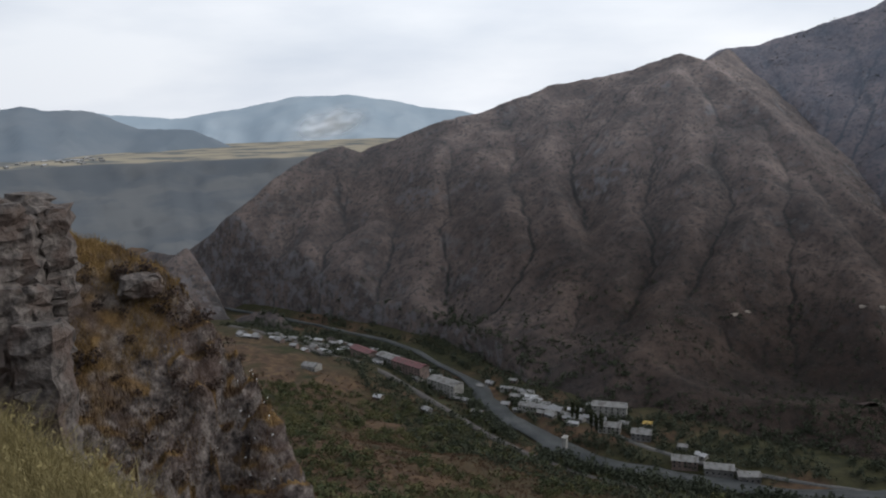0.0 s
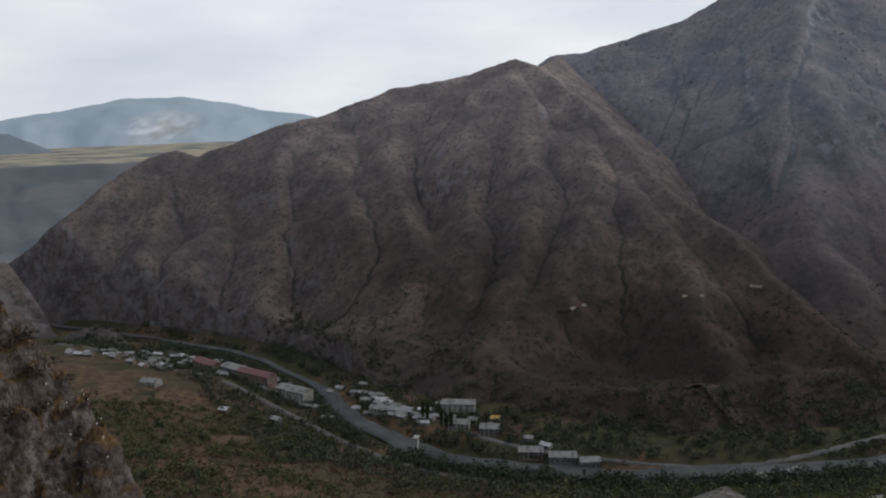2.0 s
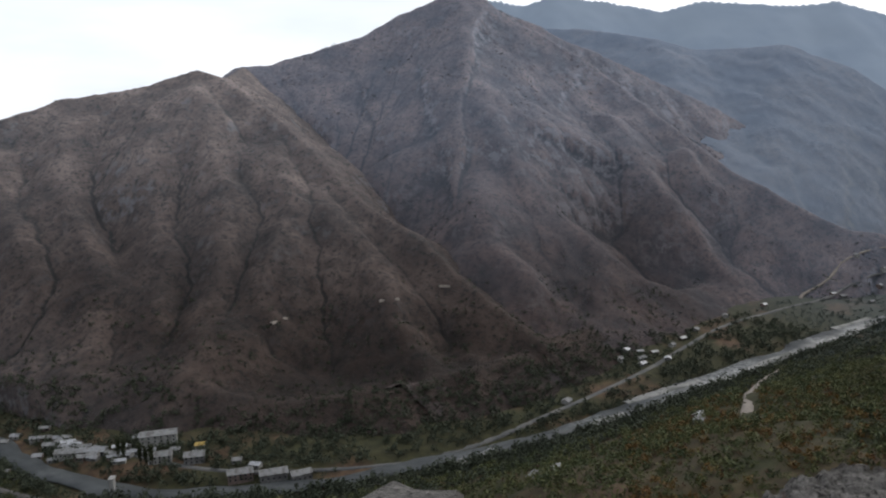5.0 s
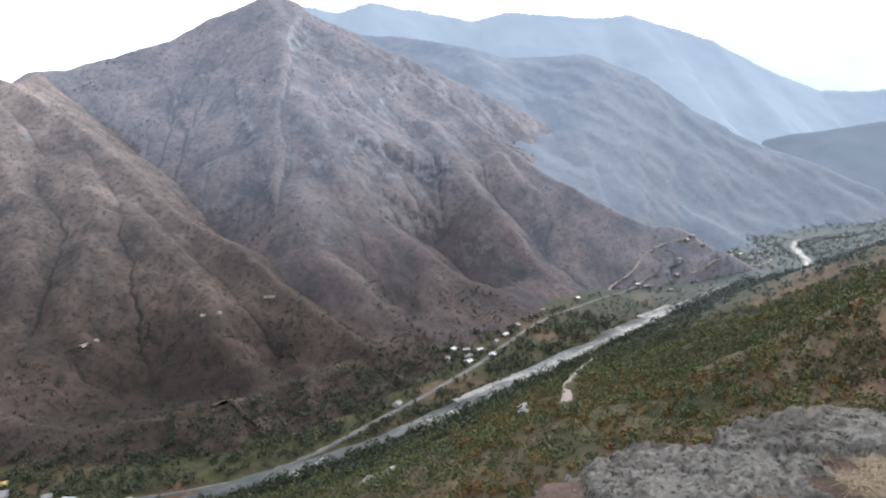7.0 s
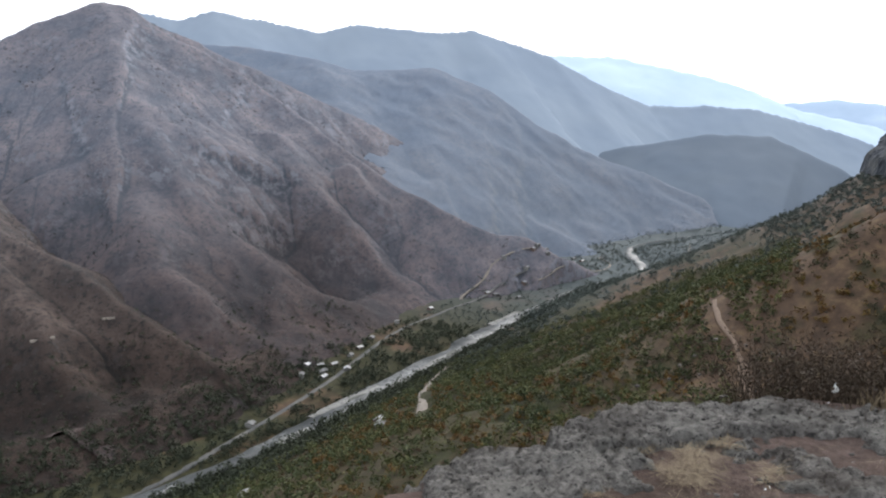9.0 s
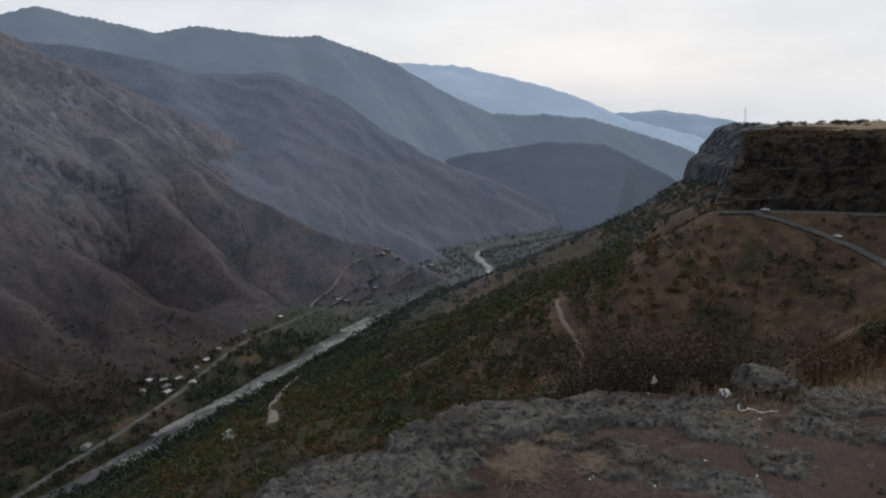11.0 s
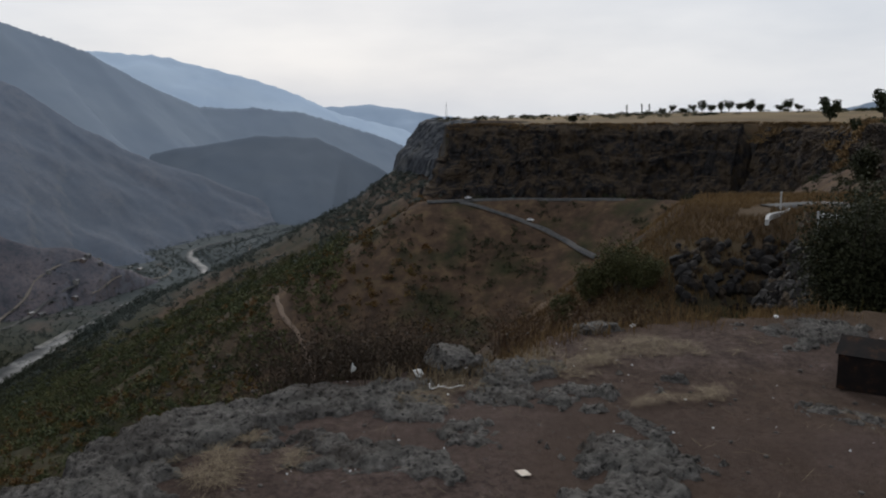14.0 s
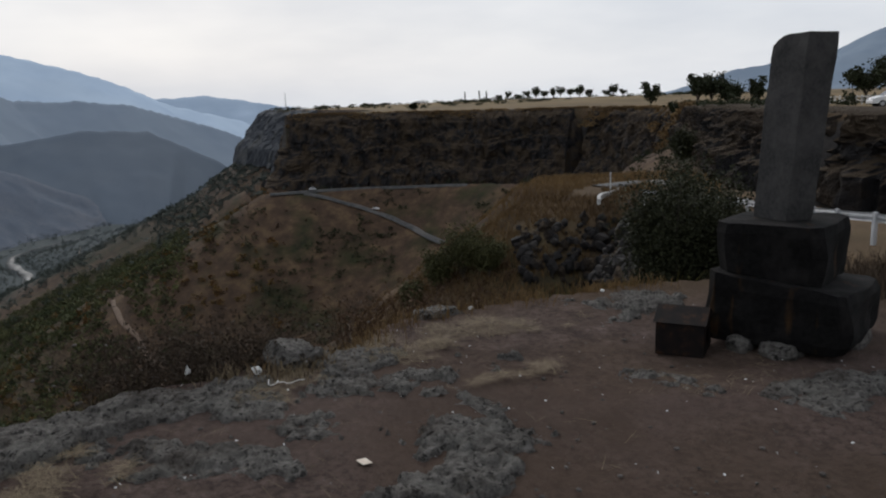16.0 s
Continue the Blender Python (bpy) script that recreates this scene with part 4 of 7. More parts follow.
def outcrop(cx, cy, a, b, turn, h, seed, base=-0.03, drop=0.25, cell=0.013):
    """A low patch of pitted lava that rises through the soil with a ragged edge."""
    n, m = int(2.6 * a / cell), int(2.6 * b / cell)
    u, v = np.meshgrid(np.linspace(-1.3, 1.3, n), np.linspace(-1.3, 1.3, m), indexing="ij")
    c, s = math.cos(radians(turn)), math.sin(radians(turn))
    x, y = cx + u * a * c - v * b * s, cy + u * a * s + v * b * c
    rr = np.sqrt(u * u + v * v) + (1.0 if drop > 0.3 else 1.5) * (fbm(x * (3.0 if drop > 0.3 else 4.2), y * (3.0 if drop > 0.3 else 4.2), 5, seed, 0.64) - 0.5)
    layer = np.floor(3.0 * fbm(x * 2.0, y * 2.0, 4, seed + 21, 0.6) + 0.4 * (rr < 0.6)) / 3.0
    body = smooth(1.06, 0.80, rr)
    lumps = fbm(x * 2.6, y * 2.6, 4, seed + 1, 0.42) - 0.45
    pits = np.abs(2 * fbm(x * 15, y * 15, 3, seed + 2) - 1)
    crack = smooth(0.06, 0.0, np.abs(fbm(x * 3.1, y * 3.1, 3, seed + 4) - 0.5))
    z = base + (h - base) * body * (0.9 + 0.3 * lumps) + body * (0.026 * lumps + 0.040 * (layer - 0.4) - 0.026 * smooth(0.16, 0.0, pits) * smooth(0.45, 0.6, fbm(x * 6, y * 6, 2, seed + 6)) - 0.02 * crack + 0.026 * (ridged(x * 7, y * 7, 3, seed + 3) - 0.6) + 0.026 * (fbm(x * 30, y * 30, 3, seed + 8) - 0.5)) - drop * smooth(0.98, 1.25, rr) - (0.0 if drop > 0.3 else 0.075) * smooth(0.50, 0.62, fbm(x * 2.3, y * 2.3, 4, seed + 31, 0.6)) * smooth(0.2, 0.6, rr)
    return tagged(sheet("rock_outcrop", x, y, z, lava), "grey pitted lava rock breaking through the trodden soil", "rock", "lava rock patches on the ledge")


OUTCROPS = [(4.45, 0.66, 0.72, 0.27, -62, 0.06), (3.98, 1.32, 0.62, 0.28, -36, 0.08), (3.12, 1.64, 0.60, 0.33, -50, 0.07), (3.80, 0.40, 0.66, 0.26, 70, 0.034),
            (4.25, -0.02, 0.50, 0.31, 53, 0.04), (3.80, -1.00, 0.50, 0.38, 40, 0.038), (4.62, -0.88, 0.68, 0.29, -75, 0.038), (3.25, -0.75, 0.40, 0.26, -60, 0.036),
            (4.05, -2.22, 0.34, 0.20, 45, 0.022), (3.68, -3.12, 0.56, 0.30, -80, 0.034), (5.78, -2.74, 0.60, 0.36, -62, 0.045), (5.02, -0.52, 0.42, 0.27, -70, 0.045)]
for k, o in enumerate(OUTCROPS):
    rim_rock = k < 3
    outcrop(*o, 300 + 11 * k, base=-0.05 if rim_rock else -0.03, drop=0.5 if rim_rock else 0.1)


def boulder(name, place, size, mat, seed, label, category="boulder", group="", turn=0.0, cuts=3, rough=0.22):
    """An angular weathered block."""
    bm = bmesh.new()
    bmesh.ops.create_cube(bm, size=1.0)
    bmesh.ops.subdivide_edges(bm, edges=bm.edges[:], cuts=cuts, use_grid_fill=True)
    for v in bm.verts:
        p = v.co.copy()
        k = 1.0 - 0.22 * max(0.0, p.length - 0.55) / 0.3
        q = p * 2.1 + Vector((seed * 3.7, seed * 1.3, seed * 2.2))
        v.co = p * k + Vector((noise.noise(q), noise.noise(q + Vector((9, 2, 4))), noise.noise(q + Vector((3, 8, 1))))) * rough
        v.co += noise.noise(q * 3.5) * 0.05 * p
        v.co.x, v.co.y, v.co.z = v.co.x * size[0], v.co.y * size[1], (v.co.z + 0.42) * size[2]
    me = bpy.data.meshes.new(name)
    bm.to_mesh(me)
    bm.free()
    me.materials.append(mat)
    ob = new(name, me)
    ob.matrix_basis = pose(*place, 0, 0, turn)
    return tagged(ob, label, category, group)


boulder("boulder", (5.10, -0.14, -0.10), (0.36, 0.30, 0.26), lava, 4, "grey lava boulder at the rim among dry shrubs", turn=25)
boulder("boulder", (1.5, 2.85, -0.08), (0.45, 0.4, 0.2), lava, 15, "grey lava boulder on the lip of the ledge", turn=40)
boulder("boulder", (5.95, -1.25, -0.04), (0.40, 0.18, 0.12), lava, 7, "low dark boulder in dry grass", turn=-60)

dark_stone, dnt, db = material("dark_weathered_stone", 0.9, 0.1)
dv = coords(dnt)
d_col = ramp(dnt, grain(dnt, dv, 30, 6, 0.7), [(0.34, (0.003, 0.0028, 0.0028)), (0.66, (0.009, 0.0085, 0.008))])
d_col = blend(dnt, ramp(dnt, grain(dnt, dv, 5, 4, 0.6), grey(0.50, 0.68, 0.0, 0.6)), d_col, (0.021, 0.019, 0.018))
d_col = blend(dnt, ramp(dnt, grain(dnt, coords(dnt, (7, 7, 1.2)), 1.3, 3), grey(0.62, 0.74, 0.0, 0.6)), d_col, (0.062, 0.032, 0.012))
dnt.links.new(d_col, db.inputs["Base Color"])
relief(dnt, db, grain(dnt, dv, 45, 5, 0.7), 0.6, 0.008)
stele_stone, snt, sb = material("stele_stone", 0.85, 0.2)
sv = coords(snt)
s_col = ramp(snt, grain(snt, sv, 38, 6, 0.7), [(0.34, (0.023, 0.023, 0.023)), (0.66, (0.051, 0.049, 0.047))])
s_col = blend(snt, ramp(snt, grain(snt, sv, 3.5, 4, 0.6), grey(0.46, 0.66, 0.0, 0.7)), s_col, (0.069, 0.065, 0.062))
snt.links.new(s_col, sb.inputs["Base Color"])
relief(snt, sb, grain(snt, sv, 60, 5, 0.7), 0.5, 0.006)


def worn_block(bm, outline, z0, z1, cuts, rough, seed, lean=(0, 0), taper=1.0, top=None):
    """A rough-hewn block on a plan outline, worn at its edges."""
    n = len(outline)
    rows = cuts + 2
    rings = []
    for r in range(rows):
        f = r / (rows - 1)
        k = 1 + (taper - 1) * f
        edge = 0.965 if r in (0, rows - 1) else 1.0
        rings.append([bm.verts.new((x * k * edge + lean[0] * f, y * k * edge + lean[1] * f, z0 + (z1 - z0) * f if top is None else z0 + (top(x, y) - z0) * f)) for x, y in outline])
    for a, b in zip(rings[:-1], rings[1:]):
        for k in range(n):
            bm.faces.new((a[k], a[(k + 1) % n], b[(k + 1) % n], b[k]))
    bm.faces.new(rings[-1])
    bm.faces.new(rings[0][::-1])
    for v in bm.verts:
        q = v.co * 5 + Vector((seed, seed * 2.0, seed * 0.5))
        v.co += Vector((noise.noise(q), noise.noise(q + Vector((5, 1, 7))), 0.6 * noise.noise(q + Vector((2, 9, 3))))) * rough
    return bm


def rounded_plan(a, b, per=7, corner=0.12):
    """A rectangle with worn corners, as a closed outline."""
    pts = []
    sides = [((-a, -b), (a, -b)), ((a, -b), (a, b)), ((a, b), (-a, b)), ((-a, b), (-a, -b))]
    for (x0, y0), (x1, y1) in sides:
        for k in range(per):
            f = corner * 0.5 + (1 - corner) * k / (per - 1)
            pts.append((x0 + (x1 - x0) * f, y0 + (y1 - y0) * f))
    return pts


monument = thing("stone_monument", (4.66, -3.45, 0.0), -50, "dark weathered stone stele on two rough stone blocks", "monument")
part("base_block", worn_block(bmesh.new(), rounded_plan(0.47, 0.44), 0.06, 0.48, 5, 0.035, 3, top=lambda x, y: 0.43 + 0.10 * (y + 0.36) - 0.12 * (x + 0.4) * 0.4), dark_stone, monument, "lower block streaked with rust")
mid = part("middle_block", worn_block(bmesh.new(), rounded_plan(0.35, 0.325, 7, 0.22), 0.44, 0.82, 5, 0.03, 8, taper=1.04), dark_stone, monument, "soot-blackened upper block")
mid.location = (-0.04, 0.075, 0)
shaft = part("shaft", worn_block(bmesh.new(), rounded_plan(0.110, 0.150, 8, 0.03), 0.80, 1.98, 14, 0.010, 5, lean=(0.02, -0.10), taper=1.08,
                                 top=lambda x, y: 2.0 - 2.4 * max(0.0, y - 0.02) ** 1.7), stele_stone, monument, "tall leaning grey stone shaft")
shaft.location, shaft.rotation_euler = (-0.014, 0.094, 0), (0, 0, radians(-32))
for k, (x, y, s) in enumerate(((-0.36, -0.05, 0.24), (0.1, -0.34, 0.2), (0.38, -0.1, 0.2), (-0.05, 0.30, 0.22), (-0.42, 0.2, 0.16))):
    b = boulder("prop_stone", (0, 0, 0), (s * 1.5, s, 0.13), lava, 20 + k, "", turn=0)
    del b["category"]
    b.parent, b.location = monument, (x, y, -0.02)

rust, rnt, rb = material("burnt_rusty_sheet", 0.7, 0.3, 0.5)
rnt.links.new(ramp(rnt, grain(rnt, coords(rnt), 14, 5, 0.6), [(0.36, (0.0050, 0.0042, 0.0042)), (0.56, (0.0126, 0.0076, 0.0059)), (0.74, (0.0546, 0.0231, 0.0092))]), rb.inputs["Base Color"])
candle = thing("candle_box", (4.66, -2.655, 0.0), -38, "burnt rusty sheet-metal candle box with a pitched lid", "candle box")
for name, b in (("side_panel", (-0.16, -0.152, -0.15, 0.15, 0, 0.22)), ("side_panel", (0.152, 0.16, -0.15, 0.15, 0, 0.22)), ("back_panel", (-0.15, 0.15, 0.142, 0.15, 0, 0.22)), ("floor_panel", (-0.15, 0.15, -0.142, 0.142, 0.012, 0.02))):
    part(name, box(bmesh.new(), *b), rust, candle)
fr = bmesh.new()
box(fr, -0.152, -0.05, -0.15, -0.142, 0, 0.22)
box(fr, 0.07, 0.152, -0.15, -0.142, 0, 0.22)
box(fr, -0.05, 0.07, -0.15, -0.142, 0.16, 0.22)
box(fr, -0.05, 0.07, -0.15, -0.142, 0, 0.05)
part("front_panel", fr, rust, candle)
lid = bmesh.new()
lv_ = [lid.verts.new(p) for p in ((-0.175, -0.165, 0.215), (0.175, -0.165, 0.215), (0.175, 0.165, 0.215), (-0.175, 0.165, 0.215), (-0.02, -0.165, 0.30), (-0.02, 0.165, 0.30))]
for f in ((0, 1, 4), (2, 3, 5), (1, 2, 5, 4), (3, 0, 4, 5), (3, 2, 1, 0)):
    lid.faces.new([lv_[i] for i in f])
part("lid", lid, rust, candle)

# litter
white_paper = simple("white_paper", (0.50, 0.50, 0.48), (0.66, 0.65, 0.63), 30)
cream_card = simple("cream_card", (0.52, 0.44, 0.36), (0.62, 0.55, 0.46), 30)


def crumple(name, place, size, mat, seed, label, turn=0.0):
    bm = bmesh.new()
    bmesh.ops.create_icosphere(bm, subdivisions=2, radius=0.5)
    for v in bm.verts:
        q = v.co * 2.6 + Vector((seed, 0, seed))
        v.co *= 0.75 + 0.9 * noise.noise(q)
        v.co = Vector((v.co.x * size[0], v.co.y * size[1], (v.co.z + 0.42) * size[2]))
    ob = part(name, bm, mat)
    ob.matrix_basis = pose(*place, 0, 0, turn)
    return tagged(ob, label, "litter", "litter on the ledge")


crumple("paper_scrap", (4.88, 0.08, 0.02), (0.08, 0.07, 0.06), white_paper, 2, "crumpled white paper scrap by the dry shrubs")
crumple("paper_scrap", (5.00, 0.50, 0.02), (0.05, 0.04, 0.07), white_paper, 3, "crumpled white paper scrap on the rim rock")
crumple("paper_scrap", (4.95, -0.22, 0.03), (0.05, 0.05, 0.07), white_paper, 6, "small white paper scrap in dry grass")
crumple("paper_scrap", (6.0, -1.55, 0.02), (0.045, 0.04, 0.035), white_paper, 5, "crumpled white paper scrap at the far rim")
crumple("paper_scrap", (6.1, -2.7, 0.05), (0.06, 0.04, 0.025), white_paper, 8, "flattened white scrap on the rock")
card = part("card_scrap", box(bmesh.new(), -0.035, 0.035, -0.025, 0.025, 0, 0.004), cream_card)
card.matrix_basis = pose(3.50, -0.42, 0.012, 4, 3, 20)
tagged(card, "flat cream card lying on bare soil", "litter", "litter on the ledge")
string = bmesh.new()
last = None
for k in range(26):
    p = Vector((4.62 + 0.04 * noise.noise(Vector((k * 0.35, 1.3, 0))) * 2, 0.02 - 0.008 * k + 0.03 * noise.noise(Vector((0.7, k * 0.3, 4))), 0.05 + 0.006 * math.sin(k)))
    if last:
        tube(string, last, p, 0.0025, 0.0025, 5)
    last = p
tagged(part("string", string, white_paper), "tangled white string on the ground", "litter", "litter on the ledge")
rng = np.random.default_rng(5)
n = 90
bx, by = rng.uniform(2.9, 5.6, n), rng.uniform(-3.6, 1.2, n)
bits = leaf_quads(np.stack([bx, by, np.full(n, 0.018)], 1), 0.018, rng)
bits[:, :, 2] = 0.016 + 0.012 * rng.random((n, 4))
tagged(quads_mesh("litter_crumbs", bits, white_paper), "tiny white crumbs of litter on soil", "litter", kind="stuff")
# pebbles
pb = bmesh.new()
for k in range(900):
    c = Vector((rng.uniform(2.4, 6.0), rng.uniform(-4.2, 1.6), 0.0))
    s = 0.003 + 0.013 * rng.random() ** 3
    m = Matrix.Translation(c) @ Matrix.Rotation(rng.uniform(0, 6), 4, "Z") @ Matrix.Diagonal((s * 1.4, s, s * 0.8, 1))
    bmesh.ops.create_icosphere(pb, subdivisions=1, radius=1.0, matrix=m)
tagged(part("pebbles", pb, simple("pebble_stone", (0.05, 0.043, 0.038), (0.12, 0.105, 0.095), 9)), "small grey pebbles strewn on bare soil", "pebbles", kind="stuff")


# ---- grass and shrubs on the ledge ----
straw = leafy("dry_straw", [(0.090, 0.066, 0.040), (0.170, 0.128, 0.080), (0.300, 0.238, 0.155)], 0.8)
olive_grass = leafy("olive_grass", [(0.135, 0.112, 0.050), (0.230, 0.190, 0.085), (0.34, 0.28, 0.135)], 0.8)
russet_shrub = leafy("russet_shrub", [(0.035, 0.020, 0.013), (0.065, 0.037, 0.020), (0.105, 0.062, 0.030)])
brown_gold = leafy("brown_gold_grass", [(0.070, 0.044, 0.022), (0.145, 0.090, 0.040), (0.240, 0.155, 0.068)], 0.8)
brown_twig = leafy("brown_shrub", [(0.030, 0.022, 0.016), (0.050, 0.036, 0.025), (0.078, 0.055, 0.036)], 0.85)


def blades(name, bx, by, bz, height, mat, seed, lean=0.45, wide=0.006, label="", category="grass"):
    """Grass stalks, each a thin bent blade of two quads."""
    rng = np.random.default_rng(seed)
    n = len(bx)
    h = height * rng.uniform(0.5, 1.2, n)
    a = rng.uniform(0, math.tau, n)
    t = rng.uniform(0.1, 1, n) * lean * h
    tip = np.stack([bx + t * np.cos(a), by + t * np.sin(a), bz + h], 1)
    root = np.stack([bx, by, bz - 0.02], 1)
    mid = 0.5 * (root + tip) + np.stack([-0.25 * t * np.cos(a), -0.25 * t * np.sin(a), 0.1 * h], 1)
    b = rng.uniform(0, math.tau, n)
    s = np.stack([np.cos(b), np.sin(b), 0 * b], 1) * (wide * rng.uniform(0.6, 1.5, n))[:, None]
    q1 = np.stack([root - s, root + s, mid + s * 0.8, mid - s * 0.8], 1)
    q2 = np.stack([mid - s * 0.8, mid + s * 0.8, tip + s * 0.25, tip - s * 0.25], 1)
    return tagged(quads_mesh(name, np.concatenate([q1, q2]), mat), label, category, kind="stuff")


def lie(name, cx, cy, a, b, turn, n, mat, seed, label, length=0.16, z=0.02, pile=0.05):
    """Dry stalks lying in a loose heap on the ground."""
    rng = np.random.default_rng(seed)
    r, w = np.sqrt(rng.random(n)), rng.uniform(0, math.tau, n)
    u, v = r * np.cos(w) * a, r * np.sin(w) * b
    c, s = math.cos(radians(turn)), math.sin(radians(turn))
    x, y = cx + u * c - v * s, cy + u * s + v * c
    patch = fbm(x * 6, y * 6, 3, seed + 40)
    keep = patch > 0.36 + 0.30 * r
    x, y, r, patch, n = x[keep], y[keep], r[keep], patch[keep], int(keep.sum())
    zz = z + pile * (1 - r) * patch * rng.random(n)
    d = rng.uniform(0, math.tau, n)
    l = length * rng.uniform(0.4, 1.3, n)
    along_ = np.stack([np.cos(d), np.sin(d), rng.normal(0, 0.12, n)], 1) * l[:, None] * 0.5
    side_ = np.stack([-np.sin(d), np.cos(d), 0 * d], 1) * 0.0009
    c0 = np.stack([x, y, zz], 1)
    return tagged(quads_mesh(name, np.stack([c0 - along_ - side_, c0 + along_ - side_, c0 + along_ + side_, c0 - along_ + side_], 1), mat), label, "straw", kind="stuff")


lie("straw_heap", 3.60, 1.06, 0.66, 0.36, -55, 3400, straw, 1, "heap of dry straw on the rock", 0.15, 0.02, 0.03)
lie("straw_patch", 4.62, -0.05, 0.45, 0.24, -40, 1100, straw, 2, "flattened dry straw on soil", 0.12)
lie("straw_patch", 4.45, -1.55, 0.55, 0.16, -70, 1100, straw, 3, "band of dry straw along the rock edge", 0.12)
lie("straw_patch", 5.45, -1.35, 1.1, 0.34, -80, 2700, straw, 4, "flattened dry grass along the rim", 0.16)
lie("straw_patch", 5.05, -0.75, 0.6, 0.26, -70, 1500, straw, 5, "flattened dry grass between rocks", 0.13)
lie("straw_patch", 4.1, -2.6, 0.8, 0.45, -60, 420, straw, 6, "thin dry straw on trodden soil", 0.12, 0.014, 0.01)
lie("straw_patch", 3.9, -0.4, 1.2, 1.6, 0, 520, straw, 7, "scattered dry stalks on bare soil", 0.12, 0.014, 0.01)


def tuft_field(name, spots, each, spread, height, mat, seed, label, lean=0.45, wide=0.006, low=None):
    rng = np.random.default_rng(seed)
    x = np.concatenate([rng.normal(px, spread, each) for px, py in spots])
    y = np.concatenate([rng.normal(py, spread, each) for px, py in spots])
    return blades(name, x, y, ground_height(x, y) if low is None else np.full(len(x), low), height, mat, seed, lean, wide, label)


rng = np.random.default_rng(11)
# the rim of the ledge: dry grass tufts in a broken band
rim_t = rng.uniform(0, 1, 46)
rim_x = np.interp(rim_t, [0, 0.2, 0.45, 0.7, 1.0], [5.0, 5.35, 6.0, 6.35, 6.3])
rim_y = np.interp(rim_t, [0, 0.2, 0.45, 0.7, 1.0], [0.1, -0.6, -1.2, -2.2, -3.4])
tuft_field("rim_grass", list(zip(rim_x + rng.normal(0, 0.1, 46), rim_y)), 34, 0.09, 0.09, brown_gold, 21, "dry golden grass tufts along the rim", 0.7, 0.003)
tuft_field("rim_grass", [(4.85, -0.12), (4.95, -0.3), (4.78, 0.02), (4.9, 0.3), (5.05, -0.2)], 90, 0.06, 0.09, straw, 22, "pale dry grass tufts by the litter", 0.7, 0.003)
# dry grass on the ground behind the monument
back_x, back_y = rng.uniform(5.4, 9.5, 260), rng.uniform(-8.2, -4.5, 260)
back = [(px, py) for px, py in zip(back_x, back_y) if py < -0.78 * px - 0.1]
tuft_field("dry_grass", back, 44, 0.12, 0.2, brown_twig, 23, "brown dry grass behind the monument", 0.6, 0.005)
# below the rim: tall dry shrubs reaching up past the edge
wx, wy = rng.normal(5.35, 0.22, 900), rng.uniform(-0.05, 1.05, 900)
wx = wx - 0.32 * (wy - 0.1)
blades("dry_shrub", wx, wy, np.full(900, -0.30), 0.54, brown_twig, 23, 0.8, 0.0022, "brown leafless dry shrubs growing at the rim", "shrub")
tw = rng.normal(size=(6500, 3)) * np.array([0.24, 0.40, 0.13]) + np.array([5.25, 0.45, 0.02])
tw[:, 0] -= 0.32 * (tw[:, 1] - 0.4)
tagged(quads_mesh("dry_shrub", leaf_quads(tw, 0.014, rng, 2.2), brown_twig), "brown seed heads of dry shrubs at the rim", "shrub", kind="stuff")
wx, wy = rng.normal(6.35, 0.2, 420), rng.uniform(-2.0, -0.5, 420)
blades("dry_shrub", wx, wy, np.full(420, -0.35), 0.42, russet_shrub, 24, 0.6, 0.003, "tall russet dry grass below the rim", "grass")
tw = rng.normal(size=(3200, 3)) * np.array([0.22, 0.5, 0.11]) + np.array([6.45, -1.2, -0.10])
tagged(quads_mesh("dry_shrub", leaf_quads(tw, 0.013, rng, 2.4), russet_shrub), "russet dry shrub below the rim", "shrub", kind="stuff")

# meadow grass on the west shoulder of the ledge
n = 50000
ga, gr = np.radians(rng.uniform(-44, -16, n)), rng.uniform(2.6, 5.4, n)
x, y = gr * np.sin(ga), gr * np.cos(ga)
keep = inside(x, y, PLATEAU) | (line_distance(x, y, RIM)[0] < 0.12)
x, y = x[keep], y[keep]
z = np.where(inside(x, y, PLATEAU), ground_height(x, y), -0.25)
tall = (0.10 + 0.20 * fbm(x * 2.2, y * 2.2, 3, 8)) * (0.45 + 0.55 * smooth(-14, -28, np.degrees(np.arctan2(x, y))))
blades("meadow_grass", x, y, z, tall, olive_grass, 31, 0.9, 0.0013, "thick yellow-green wild grass on the ledge")
tw = np.stack([x[:5000], y[:5000], z[:5000] + tall[:5000] * rng.uniform(0.6, 1.15, 5000)], 1)
tagged(quads_mesh("meadow_seed_heads", leaf_quads(tw, 0.011, rng, 2.4, 1.0), olive_grass), "pale seed heads of wild grass", "grass", kind="stuff")


